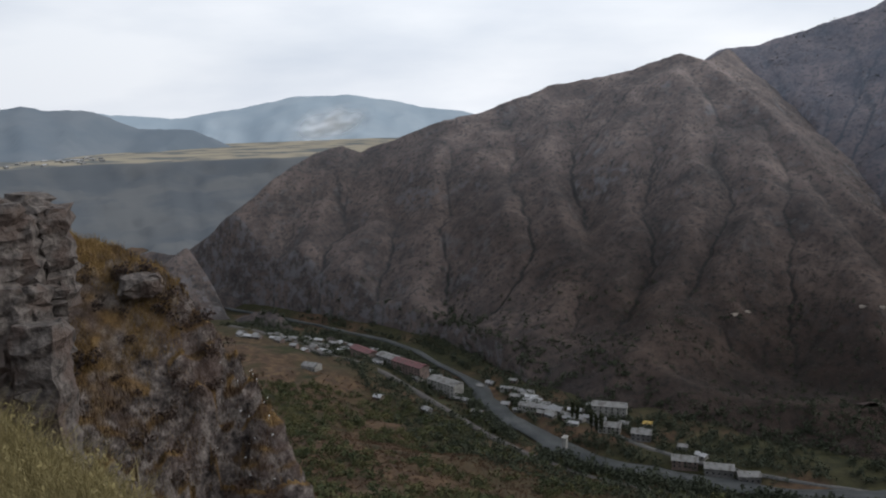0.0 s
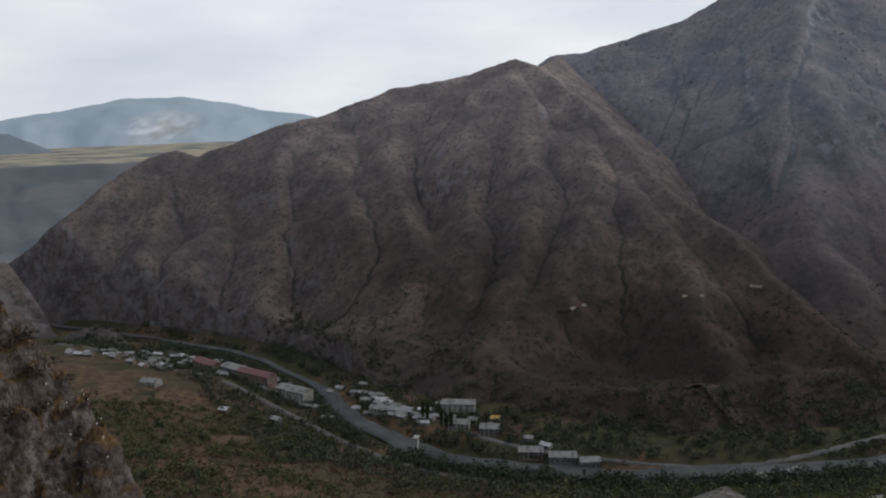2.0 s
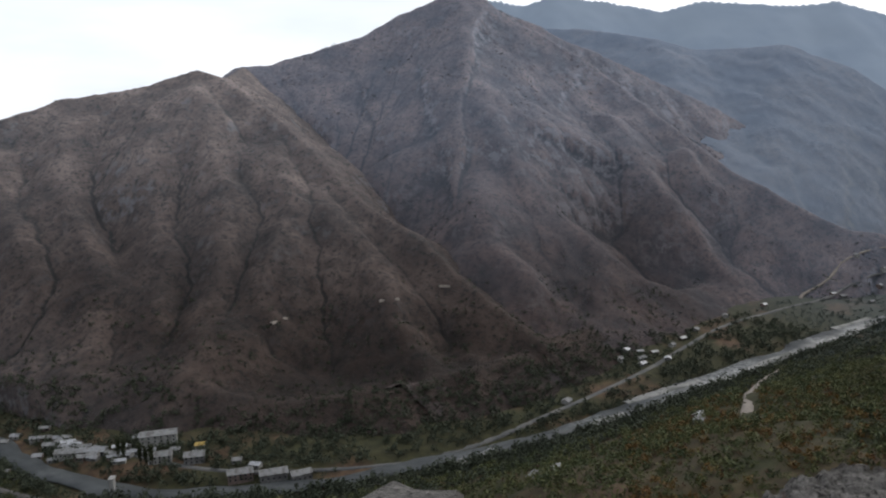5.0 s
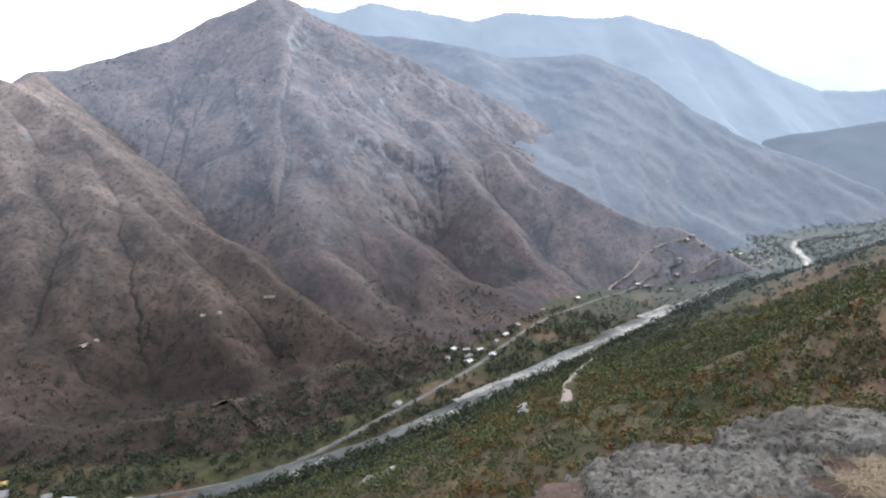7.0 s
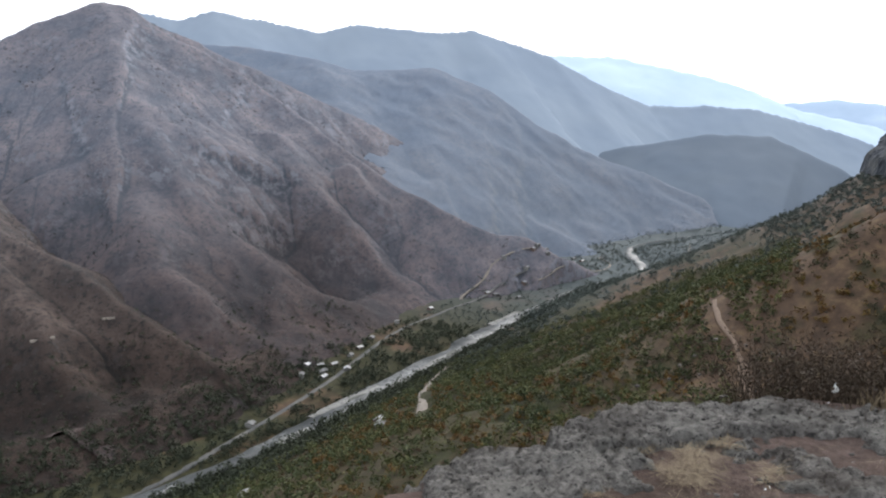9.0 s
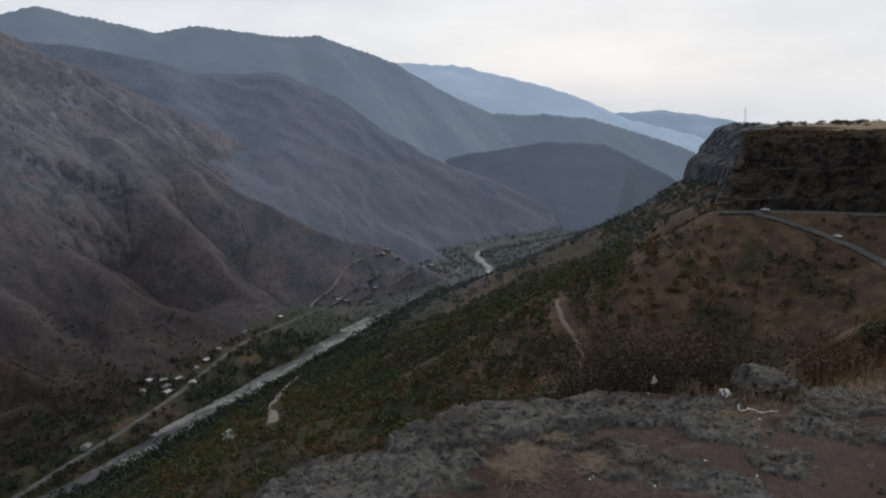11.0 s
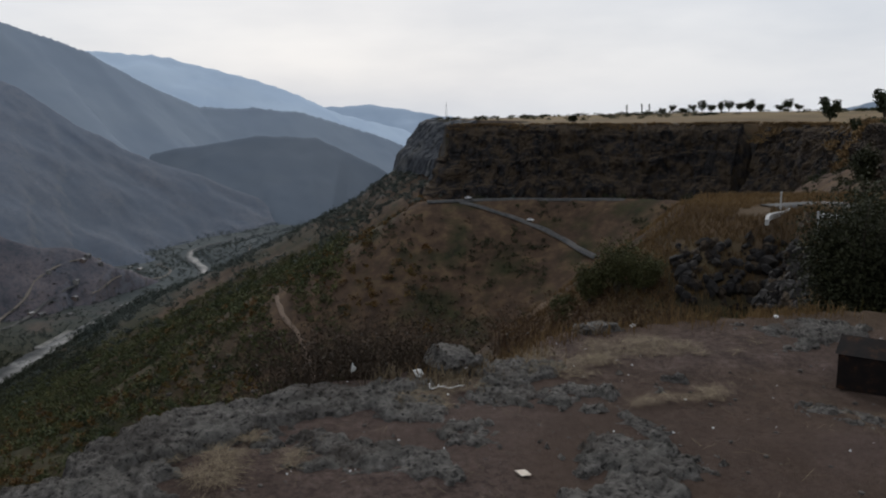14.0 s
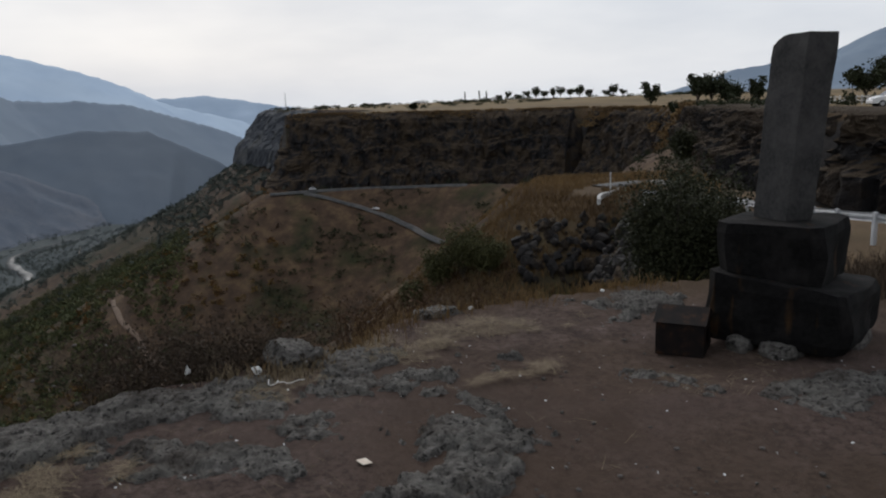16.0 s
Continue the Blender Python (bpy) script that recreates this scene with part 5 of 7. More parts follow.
# ---- village on the gorge floor ----
plaster = [simple("plaster_grey", (0.116, 0.113, 0.110), (0.174, 0.168, 0.162), 0.6, c3=(0.087, 0.084, 0.081), scale3=0.2),
           simple("plaster_pale", (0.209, 0.203, 0.191), (0.278, 0.273, 0.255), 0.6, c3=(0.162, 0.157, 0.145), scale3=0.2),
           simple("tuff_pink", (0.128, 0.096, 0.084), (0.174, 0.131, 0.116), 0.6, c3=(0.099, 0.081, 0.072), scale3=0.2)]
roofing = {"sheet": simple("zinc_roof", (0.136, 0.140, 0.144), (0.198, 0.198, 0.198), 0.5, 0.5, 0.4, c3=(0.108, 0.100, 0.094), scale3=0.25),
           "slate": simple("asbestos_roof", (0.128, 0.128, 0.128), (0.197, 0.194, 0.186), 0.5, c3=(0.093, 0.087, 0.081), scale3=0.25),
           "white": simple("white_sheet_roof", (0.24, 0.245, 0.25), (0.33, 0.33, 0.33), 0.4, 0.5, 0.4),
           "red": simple("red_sheet_roof", (0.085, 0.032, 0.034), (0.125, 0.046, 0.047), 0.4, 0.6, 0.3, c3=(0.07, 0.038, 0.036), scale3=0.15),
           "yellow": simple("yellow_sheet_roof", (0.290, 0.197, 0.058), (0.360, 0.261, 0.093), 0.4)}
pane_mat = simple("dark_window_glass", (0.015, 0.017, 0.02), (0.03, 0.033, 0.038), 0.5, 0.15, 0.5)


def window_mesh():
    bm = bmesh.new()
    box(bm, -0.65, 0.65, -0.04, 0.06, 0, 1.4)
    me = bpy.data.meshes.new("window")
    bm.to_mesh(me)
    bm.free()
    me.materials.append(pane_mat)
    return me


WINDOW = window_mesh()


def add_windows(ob, length, depth, floors, gap, low=1.2, storey=3.0):
    count = max(1, int(length / gap))
    for f in range(floors):
        for k in range(count):
            for side in (-1, 1):
                w = new("window", WINDOW)
                w.parent = ob
                w.location = ((k + 0.5) * length / count - length / 2, side * (depth / 2 + 0.02), low + f * storey)


def gable(bm, a, b, z, rise, over=0.5, thick=0.18):
    """A pitched roof with eaves and thickness."""
    pts = []
    for dz in (0, thick):
        for x in (-a - over, a + over):
            pts += [bm.verts.new((x, -b - over, z + dz - 0.15)), bm.verts.new((x, 0, z + rise + dz)), bm.verts.new((x, b + over, z + dz - 0.15))]
    l0, r0, l1, r1 = pts[0:3], pts[3:6], pts[6:9], pts[9:12]
    for k in range(2):
        bm.faces.new((l1[k], r1[k], r1[k + 1], l1[k + 1]))
        bm.faces.new((l0[k + 1], r0[k + 1], r0[k], l0[k]))
    for lo, hi in ((l0, l1), (r0, r1)):
        for k in range(2):
            bm.faces.new((lo[k], lo[k + 1], hi[k + 1], hi[k]))
    for k in (0, 2):
        bm.faces.new((l0[k], r0[k], r1[k], l1[k]))
    return bm


def house(x, y, turn, length, depth, tall, roof, wall, label, z=None, group="village houses", rise=None, windows=True):
    z = float(land_height(x, y)) if z is None else z
    ob = thing("house", (x, y, z - 0.3), turn, label, "house", group)
    w = bmesh.new()
    box(w, -length / 2, length / 2, -depth / 2, depth / 2, -2.5, tall)
    rise = depth * 0.22 if rise is None else rise
    for s in (-1, 1):
        a = [w.verts.new(p) for p in ((s * (length / 2 - 0.01), -depth / 2, tall), (s * (length / 2 - 0.01), depth / 2, tall), (s * (length / 2 - 0.01), 0, tall + rise))]
        w.faces.new(a)
    part("wall", w, plaster[wall], ob)
    part("roof", gable(bmesh.new(), length / 2, depth / 2, tall, rise), roofing[roof], ob)
    if windows:
        add_windows(ob, length, depth, max(1, int(tall / 3)), 3.4)
    return ob


def apartment_block(x, y, turn, length, depth, floors, roof, wall, label):
    z = float(land_height(x, y))
    ob = thing("apartment_block", (x, y, z - 0.3), turn, label, "apartment block", "apartment blocks by the railway")
    tall = floors * 3.0 + 0.8
    part("wall", box(bmesh.new(), -length / 2, length / 2, -depth / 2, depth / 2, -3, tall), plaster[wall], ob)
    part("roof", gable(bmesh.new(), length / 2, depth / 2, tall, 2.0, 0.6), roofing[roof], ob)
    part("plinth", box(bmesh.new(), -length / 2 - 0.15, length / 2 + 0.15, -depth / 2 - 0.15, depth / 2 + 0.15, -3, 0.9), plaster[0], ob)
    add_windows(ob, length, depth, floors, 4.2, 1.5)
    return ob


apartment_block(-24, 806, -56, 34, 12, 3, "red", 2, "three-storey apartment block with a faded red roof")
apartment_block(1, 773, -54, 24, 12, 3, "slate", 0, "three-storey grey apartment block with a slate roof")
apartment_block(21, 748, -50, 42, 12, 4, "red", 2, "long apartment block with a dark red sheet roof")
apartment_block(52, 708, -50, 34, 13, 4, "slate", 1, "pale apartment block with a worn grey roof")
apartment_block(183, 628, -22, 28, 12, 3, "slate", 1, "three-storey pale apartment block on the river bank")

HOUSES = [(211, 534, -20, 18, 11, 6, "slate", 2), (231, 521, -20, 20, 11, 5, "slate", 0), (247, 509, -10, 15, 9, 5, "slate", 0), (174, 597, -25, 17, 11, 6, "slate", 1), (194, 579, -25, 15, 11, 6, "slate", 0),
          (137, 645, -35, 20, 9, 4, "sheet", 0), (121, 657, -35, 18, 9, 4, "slate", 1), (206, 600, -25, 7, 6, 3, "yellow", 1), (-69, 712, -30, 15, 11, 5, "slate", 1), (172, 650, -20, 6, 6, 4, "sheet", 1),
          (376, 450, 10, 13, 9, 3.5, "sheet", 0)]
for h in HOUSES:
    roof_word = {"slate": "grey slate", "sheet": "zinc", "white": "white sheet", "yellow": "yellow sheet"}[h[6]]
    house(*h, "village house with %s walls and a %s roof" % (("grey plaster", "pale plaster", "pink tuff")[h[7]], roof_word))
SMALL = [(-147, 849), (-156, 854), (-137, 842), (-100, 857), (-89, 890), (-75, 884), (-58, 868), (-45, 849), (-95, 812), (-84, 814), (-68, 830), (-54, 829), (-33, 830), (-14, 848), (14, 818), (28, 795), (80, 724),
         (101, 714), (105, 685), (114, 686), (-9, 662), (31, 644), (105, 673), (112, 659), (118, 651), (131, 654), (144, 647), (60, 690), (68, 684), (75, 655), (-120, 850), (-112, 862), (-104, 846), (-82, 868), (-66, 852), (-50, 874), (-38, 862), (-78, 842), (-40, 838), (-20, 822), (40, 770), (62, 728), (70, 716),
         (92, 700), (98, 692), (109, 668), (122, 668), (127, 641), (134, 634), (148, 632), (156, 640), (162, 622), (188, 604), (200, 588), (218, 556), (226, 540), (86, 668), (94, 652)]
rng = np.random.default_rng(77)
for k in range(46):
    f = rng.random()
    SMALL.append((-150 + 190 * f + rng.normal(0, 14), 880 - 128 * f + rng.normal(0, 16)) if k < 30 else (112 + 60 * f + rng.normal(0, 8), 672 - 62 * f + rng.normal(0, 9)))
for k, (x, y) in enumerate(SMALL):
    if line_distance(x, y, RIVER)[0] < 20:
        x, y = x + 17, y + 9
    roof = ("white", "sheet", "slate", "sheet", "slate")[k % 5]
    house(x, y, rng.uniform(-60, -20), rng.uniform(6.5, 11), rng.uniform(5, 7), rng.uniform(2.6, 3.6), roof, int(k % 3), "small village house under a %s roof" % {"white": "white sheet", "sheet": "zinc", "slate": "grey slate"}[roof])
EAST = [(643, 540), (642, 519), (666, 522), (663, 502), (620, 528), (655, 532), (630, 508), (495, 482), (322, 322), (310, 329), (450, 401), (469, 327), (456, 318), (351, 452), (1040, 525), (1047, 515), (1131, 503), (1110, 498), (1180, 505), (1235, 512), (1290, 500), (1424, 480), (1052, 480), (1169, 508), (1178, 487), (1196, 496), (1212, 478), (1240, 472), (1118, 535), (1340, 503), (1380, 520), (1405, 476), (1450, 524), (1447, 560), (1310, 512), (1365, 498), (1420, 540), (700, 525), (730, 534), (770, 545), (850, 560), (930, 558)]
for k, (x, y) in enumerate(EAST):
    roof = ("white" if k < 7 else "slate", "slate", "sheet")[k % 3]
    house(x, y, rng.uniform(-30, 40), rng.uniform(6, 10), rng.uniform(5, 7), rng.uniform(2.5, 3.2), roof, int(k % 3), "small farmhouse under a %s roof" % {"white": "white sheet", "sheet": "zinc", "slate": "grey slate"}[roof], group="farmhouses up the gorge")
# far hamlet on the plateau across the gorge
for k in range(26):
    a, r = radians(rng.uniform(-24.5, -17.5)), rng.uniform(2360, 2700)
    house(r * math.sin(a), r * math.cos(a), rng.uniform(0, 180), rng.uniform(10, 17), 8, 4, ("white", "sheet")[k % 2], 1, "distant white house on the far plateau", z=-124.0, group="distant houses", windows=False)

# old bridge pier standing in the river
pier = thing("bridge_pier", (133, 577, FLOOR - 2), -30, "pale concrete bridge pier standing in the river", "bridge pier")
part("column", box(bmesh.new(), -1.6, 1.6, -2.6, 2.6, 0, 10), plaster[1], pier)
part("cap", box(bmesh.new(), -2.0, 2.0, -3.2, 3.2, 10, 11.2), plaster[1], pier)


# ---- crag west of the ledge ----
crag_mat, cnt, cb = material("crag_rock_and_grass", 0.95, 0.12)
cv = coords(cnt)
c_rock = ramp(cnt, grain(cnt, cv, 1.6, 6, 0.72), [(0.36, (0.024, 0.021, 0.020)), (0.5, (0.130, 0.110, 0.101)), (0.64, (0.30, 0.26, 0.235))])
c_rock = blend(cnt, ramp(cnt, grain(cnt, cv, 0.35, 4), grey(0.5, 0.64, 0.0, 0.6)), c_rock, (0.105, 0.068, 0.056))
c_gr = ramp(cnt, grain(cnt, cv, 1.1, 6, 0.65), [(0.34, (0.070, 0.047, 0.028)), (0.5, (0.160, 0.100, 0.044)), (0.66, (0.285, 0.185, 0.083))])
c_gr = blend(cnt, ramp(cnt, grain(cnt, cv, 0.5, 4), grey(0.50, 0.64, 0.0, 0.75)), c_gr, (0.078, 0.053, 0.042))
cnt.links.new(blend(cnt, blend(cnt, 1.0, upness(cnt, 0.48, 0.68), (1, 1, 1), "MULTIPLY"), c_gr, c_rock), cb.inputs["Base Color"])
relief(cnt, cb, grain(cnt, cv, 1.7, 8, 0.72), 1.0, 0.6)
cliff("cliff", [(22, -40), (40, -42), (50, -38), (75, -47), (115, -66), (160, -88)], 4.6, basalt, 0.3, 24, 231, out=0.6, jut=1.1, label="low weathered basalt bluff above the road")
cliff("cliff", [(160, -88), (200, -114), (260, -152), (330, -176)], 14, basalt, 0.7, 28, 221, out=1.0, jut=2.4, label="low basalt cliff with grassy ledges")
CRAG = [bearing(*p) for p in [(-40, -6.0, 56), (-30, -6.3, 53), (-24, -6.4, 50), (-20.4, -7.3, 47), (-18.0, -8.7, 46), (-14.7, -10.9, 45), (-13.1, -13.5, 44.5), (-11.4, -16.2, 44), (-10.0, -18.2, 43.2), (-9.3, -20, 42.6)]]


def crag_height(x, y):
    d, s, z, side = line_distance(x, y, CRAG)
    front = side < 0
    steep = 0.78 + 1.0 * smooth(18, 36, s) * smooth(0.5, 4, d)
    h = z - np.where(front, steep, 2.6) * d
    step = 1.7
    q = h / step + 0.9 * fbm(x / 3.2, y / 3.2, 3, 91)
    terr = (np.floor(q) + smooth(0.30, 0.62, q - np.floor(q))) * step - 0.9 * step * fbm(x / 3.2, y / 3.2, 3, 91)
    rocky = smooth(0.42, 0.62, fbm(x / 7, y / 7, 3, 95) + 0.30 * smooth(16, 32, s) - 0.25 * smooth(5, 0, d) * smooth(30, 16, s))
    h = h * (1 - rocky) + (0.45 * h + 0.55 * terr + 2.6 * (ridged(s / 1.9 + 0.5 * np.floor(q), d / 7, 2, 99) - 0.62)) * rocky
    return h + 1.5 * (fbm(x / 4.5, y / 4.5, 4, 97) - 0.5) + 0.75 * (fbm(x / 0.9, y / 0.9, 3, 98) - 0.5)


kx, ky = np.meshgrid(np.arange(-46, 2, 0.17), np.arange(22, 60, 0.17))
tagged(sheet("crag", kx, ky, crag_height(kx, ky), crag_mat), "rocky crag with golden dry grass on its ledges", "crag", kind="structure")

col_mat = simple("basalt_columns", (0.036, 0.031, 0.029), (0.150, 0.130, 0.117), 2.6, bump=1.0, dist=0.3, c3=(0.088, 0.066, 0.056), scale3=0.9)


def basalt_column(bm, x, y, z0, z1, r, rng):
    sides = int(rng.integers(6, 10))
    a0 = rng.uniform(0, 1)
    rad = [r * rng.uniform(0.72, 1.3) for _ in range(sides)]
    rows = 15
    rings = []
    lx, ly = rng.normal(0, 0.12, 2) * (z1 - z0) * 0.4
    for k in range(rows):
        f = k / (rows - 1)
        taper = (1.06 - 0.12 * f) * (0.86 if k == rows - 1 else 1)
        rings.append([bm.verts.new((x + lx * f + taper * rad[j] * math.cos(a0 + j * math.tau / sides) + rng.normal(0, 0.10), y + ly * f + taper * rad[j] * math.sin(a0 + j * math.tau / sides) + rng.normal(0, 0.10), z0 + (z1 - z0) * f + rng.normal(0, 0.06))) for j in range(sides)])
    for p, q in zip(rings[:-1], rings[1:]):
        for j in range(sides):
            bm.faces.new((p[j], p[(j + 1) % sides], q[(j + 1) % sides], q[j]))
    bm.faces.new(rings[-1])
    return bm


outcrop_west = thing("basalt_outcrop", (0, 0, 0), 0, "grey columnar basalt outcrop topped with dry grass", "rock outcrop")
rng = np.random.default_rng(31)
for tier, (top, low, r_in, count, fat, az0, az1) in enumerate(((-5.6, -10.2, 38.6, 15, 0.78, -36, -21.7), (-9.6, -14.4, 37.6, 14, 0.95, -36, -22.3), (-10.4, -15.0, 36.9, 13, 0.8, -36, -22.9), (-13.6, -21.0, 36.2, 12, 1.15, -36, -22.7), (-4.9, -9.0, 39.8, 12, 1.0, -36, -21.9))):
    for k in range(count):
        a = az0 + (az1 - az0) * (k + 0.5 + rng.uniform(-0.3, 0.3)) / count
        r = r_in + rng.uniform(-0.9, 0.9)
        x, y, z1 = bearing(a, top + rng.uniform(-0.9, 0.9), r)
        z0 = bearing(a, low - rng.uniform(0, 1.5), r)[2]
        part("column", basalt_column(bmesh.new(), x, y, z0, z1, fat * rng.uniform(0.75, 1.15), rng), col_mat, outcrop_west)
boulder("boulder", tuple(np.array(bearing(-17.1, -11.3, 44.0)) + np.array([0, 0, -0.3])), (2.0, 1.5, 1.2), col_mat, 41, "dark angular boulder on the golden grass slope", turn=30)


crag_gold = leafy("bright_golden_grass", [(0.115, 0.072, 0.026), (0.20, 0.128, 0.044), (0.30, 0.20, 0.075)], 0.8)


def crag_tufts(name, n, mat, seed, height, lo, hi, label, az_lo=-25, az_hi=-8.6, wide=0.02, lean=0.6, floor_=-99.0):
    rng = np.random.default_rng(seed)
    a, r = np.radians(rng.uniform(az_lo, az_hi, n)), rng.uniform(lo, hi, n)
    x, y = r * np.sin(a), r * np.cos(a)
    keep = fbm(x / 2.4, y / 2.4, 3, seed) > 0.47
    x, y = x[keep], y[keep]
    z = crag_height(x, y)
    keep = (z > floor_) | (rng.random(len(x)) < 0.12)
    return blades(name, x[keep], y[keep], z[keep], height, mat, seed, lean, wide, label)


crag_tufts("crag_grass", 42000, crag_gold, 61, 0.30, 33, 49, "golden dry grass tufts on the crag", wide=0.010, floor_=-10.4)
crag_tufts("crag_grass", 16000, russet_shrub, 62, 0.35, 32, 46, "russet dry weeds on the crag", wide=0.012)
n = 130
a, r = np.radians(rng.uniform(-22, -8.8, n)), rng.uniform(33, 45, n)
x, y = r * np.sin(a), r * np.cos(a)
keep = fbm(x / 3, y / 3, 3, 64) > 0.5
x, y = x[keep], y[keep]
w = rng.uniform(0.5, 1.3, len(x))
shrub_dark = leafy("dark_dry_shrub", [(0.026, 0.020, 0.017), (0.048, 0.034, 0.027), (0.082, 0.052, 0.040)], 0.85)
tagged(clumps("crag_shrubs", x, y, crag_height(x, y), w, w * 0.7, shrub_dark, 110, 65, 0.16), "dark dry shrubs between the crag rocks", "shrub", kind="stuff")
fa, fr_ = np.radians(rng.uniform(-13, -8.9, 46)), rng.uniform(40, 43.5, 46)
fx, fy = fr_ * np.sin(fa), fr_ * np.cos(fa)
fl = np.stack([fx, fy, crag_height(fx, fy) + 0.25], 1)
tagged(quads_mesh("white_flowers", leaf_quads(fl, 0.13, rng), white_paper), "small white flower heads on the crag", "flowers", kind="stuff")

# ---- bush behind the monument, built with limbs and leaves ----
bush_leaf = leafy("bush_leaves", [(0.013, 0.015, 0.008), (0.025, 0.028, 0.012), (0.050, 0.051, 0.022)], 0.7)
bark = simple("grey_bark", (0.05, 0.042, 0.035), (0.10, 0.085, 0.07), 12, bump=0.5, dist=0.01)


def leafy_bush(place, width, height, leaves, leaf, seed, label, mat, top_heavy=0.0):
    rng = np.random.default_rng(seed)
    ob = thing("bush", place, 0, label, "bush")
    limbs = bmesh.new()
    tips = []
    for k in range(16):
        a, l = rng.uniform(0, math.tau), rng.uniform(0.55, 1.0)
        tip = Vector((math.cos(a) * width * 0.45 * l * rng.uniform(0.3, 1), math.sin(a) * width * 0.45 * l * rng.uniform(0.3, 1), height * l * rng.uniform(0.75, 1.0)))
        mid = tip * 0.5 + Vector((rng.normal(0, 0.06), rng.normal(0, 0.06), 0.08 * height))
        tube(limbs, (rng.normal(0, 0.05), rng.normal(0, 0.05), -0.1), mid, 0.03, 0.018, 6)
        tube(limbs, mid, tip, 0.018, 0.006, 6)
        tips += [mid, tip, (mid + tip) / 2, tip * 0.85]
        for j in range(3):
            t2 = mid.lerp(tip, rng.uniform(0.2, 0.9)) + Vector(rng.normal(0, 0.16, 3) * width * 0.6)
            tube(limbs, mid.lerp(tip, 0.3), t2, 0.01, 0.004, 5)
            tips.append(t2)
    part("branches", limbs, bark, ob)
    t = np.array([tuple(v) for v in tips])
    c = t[rng.integers(0, len(t), leaves)] + rng.normal(size=(leaves, 3)) * np.array([width, width, height]) * 0.085
    low = c[:, 2] < 0.05
    c[low, 2] = rng.uniform(0.05, 0.5, low.sum()) * height
    quads_mesh("foliage", leaf_quads(c, leaf, rng, 1.7), mat, ob)
    return ob


leafy_bush((7.75, -4.35, -1.0), 1.45, 1.95, 52000, 0.022, 71, "dense dark green bush behind the monument", bush_leaf)
leafy_bush((9.2, -5.5, -1.5), 1.5, 2.2, 26000, 0.030, 72, "tall dark green bush on the slope edge", bush_leaf)
weed = leafy("yellow_weeds", [(0.045, 0.042, 0.015), (0.075, 0.066, 0.020), (0.11, 0.09, 0.028)])
n = 170
wx, wy = rng.normal(6.55, 0.25, n), rng.uniform(-4.2, -2.3, n)
blades("weeds", wx, wy, np.full(n, -0.18), 0.17, weed, 73, 0.7, 0.004, "yellow-green weeds at the foot of the bush", "weeds")

# ---- shelf road: parapet, guard rail, pole; rocks on the shelf face ----
white_wall = simple("whitewashed_masonry", (0.38, 0.38, 0.365), (0.52, 0.515, 0.50), 1.5, c3=(0.36, 0.35, 0.33), scale3=0.8)
steel = simple("galvanised_steel", (0.42, 0.43, 0.44), (0.55, 0.56, 0.57), 3, 0.5, 0.4, metal=0.3)
arc_pts = [(r * math.sin(radians(a)), r * math.cos(radians(a))) for a, r in [(117.4, 81.4), (116.2, 81.0), (115.2, 80.2), (114.6, 79.0), (114.25, 76.0), (114.1, 72.8), (113.5, 71.6), (113.1, 70.5), (112.9, 68.5), (112.95, 66.0)]]
parapet = thing("parapet", (0, 0, 0), 0, "low whitewashed parapet curving round the road bend", "parapet")
pp = along(arc_pts, 1.1)
pp = np.column_stack([pp, np.full(len(pp), -6.75)])
for a, b in zip(pp[:-1], pp[1:]):
    d = Vector((b[0] - a[0], b[1] - a[1], 0)).normalized()
    nrm = Vector((-d.y, d.x, 0)) * 0.14
    bm = bmesh.new()
    lo, hi = -0.3, 0.16
    va = [bm.verts.new(Vector(p) + o + Vector((0, 0, h))) for p in (a, b) for o in (nrm, -nrm) for h in (lo, hi)]
    for f in ((0, 1, 5, 4), (2, 6, 7, 3), (1, 3, 7, 5), (0, 2, 3, 1), (4, 5, 7, 6)):
        bm.faces.new([va[i] for i in f])
    part("wall_segment", bm, white_wall, parapet)
pole = thing("marker_pole", (73 * math.sin(radians(113.7)), 73 * math.cos(radians(113.7)), -6.6), 0, "thin pale marker pole by the road bend", "pole")
part("post", tube(bmesh.new(), (0, 0, -0.8), (0, 0, 1.5), 0.09, 0.07, 8), white_wall, pole)
part("cap", tube(bmesh.new(), (0, 0, 1.5), (0, 0, 1.58), 0.1, 0.06, 8), white_wall, pole)

rail = thing("guard_rail", (0, 0, 0), 0, "galvanised steel guard rail beside the road", "guard rail")
rp = along([bearing(*p) for p in [(116, -6.6, 62), (121, -7.0, 52), (126.7, -7.75, 35), (130.8, -7.95, 32), (136, -8.6, 29)]], 1.0)
for k in range(0, len(rp) - 2, 2):
    a, b = Vector(rp[k]), Vector(rp[min(k + 2, len(rp) - 1)])
    bm = bmesh.new()
    d = (b - a).normalized()
    nrm = Vector((-d.y, d.x, 0))
    prof = [(0.0, -0.16), (0.05, -0.10), (0.0, -0.03), (0.0, 0.03), (0.05, 0.10), (0.0, 0.16)]
    va = [[bm.verts.new(p + nrm * o + Vector((0, 0, h))) for o, h in prof] for p in (a, b)]
    for j in range(5):
        bm.faces.new((va[0][j], va[1][j], va[1][j + 1], va[0][j + 1]))
    bmesh.ops.solidify(bm, geom=bm.faces[:], thickness=0.012)
    part("beam", bm, steel, rail)
    part("post", box(bmesh.new(), a.x - 0.07, a.x + 0.07, a.y - 0.07, a.y + 0.07, a.z - 1.4, a.z + 0.2), steel, rail)

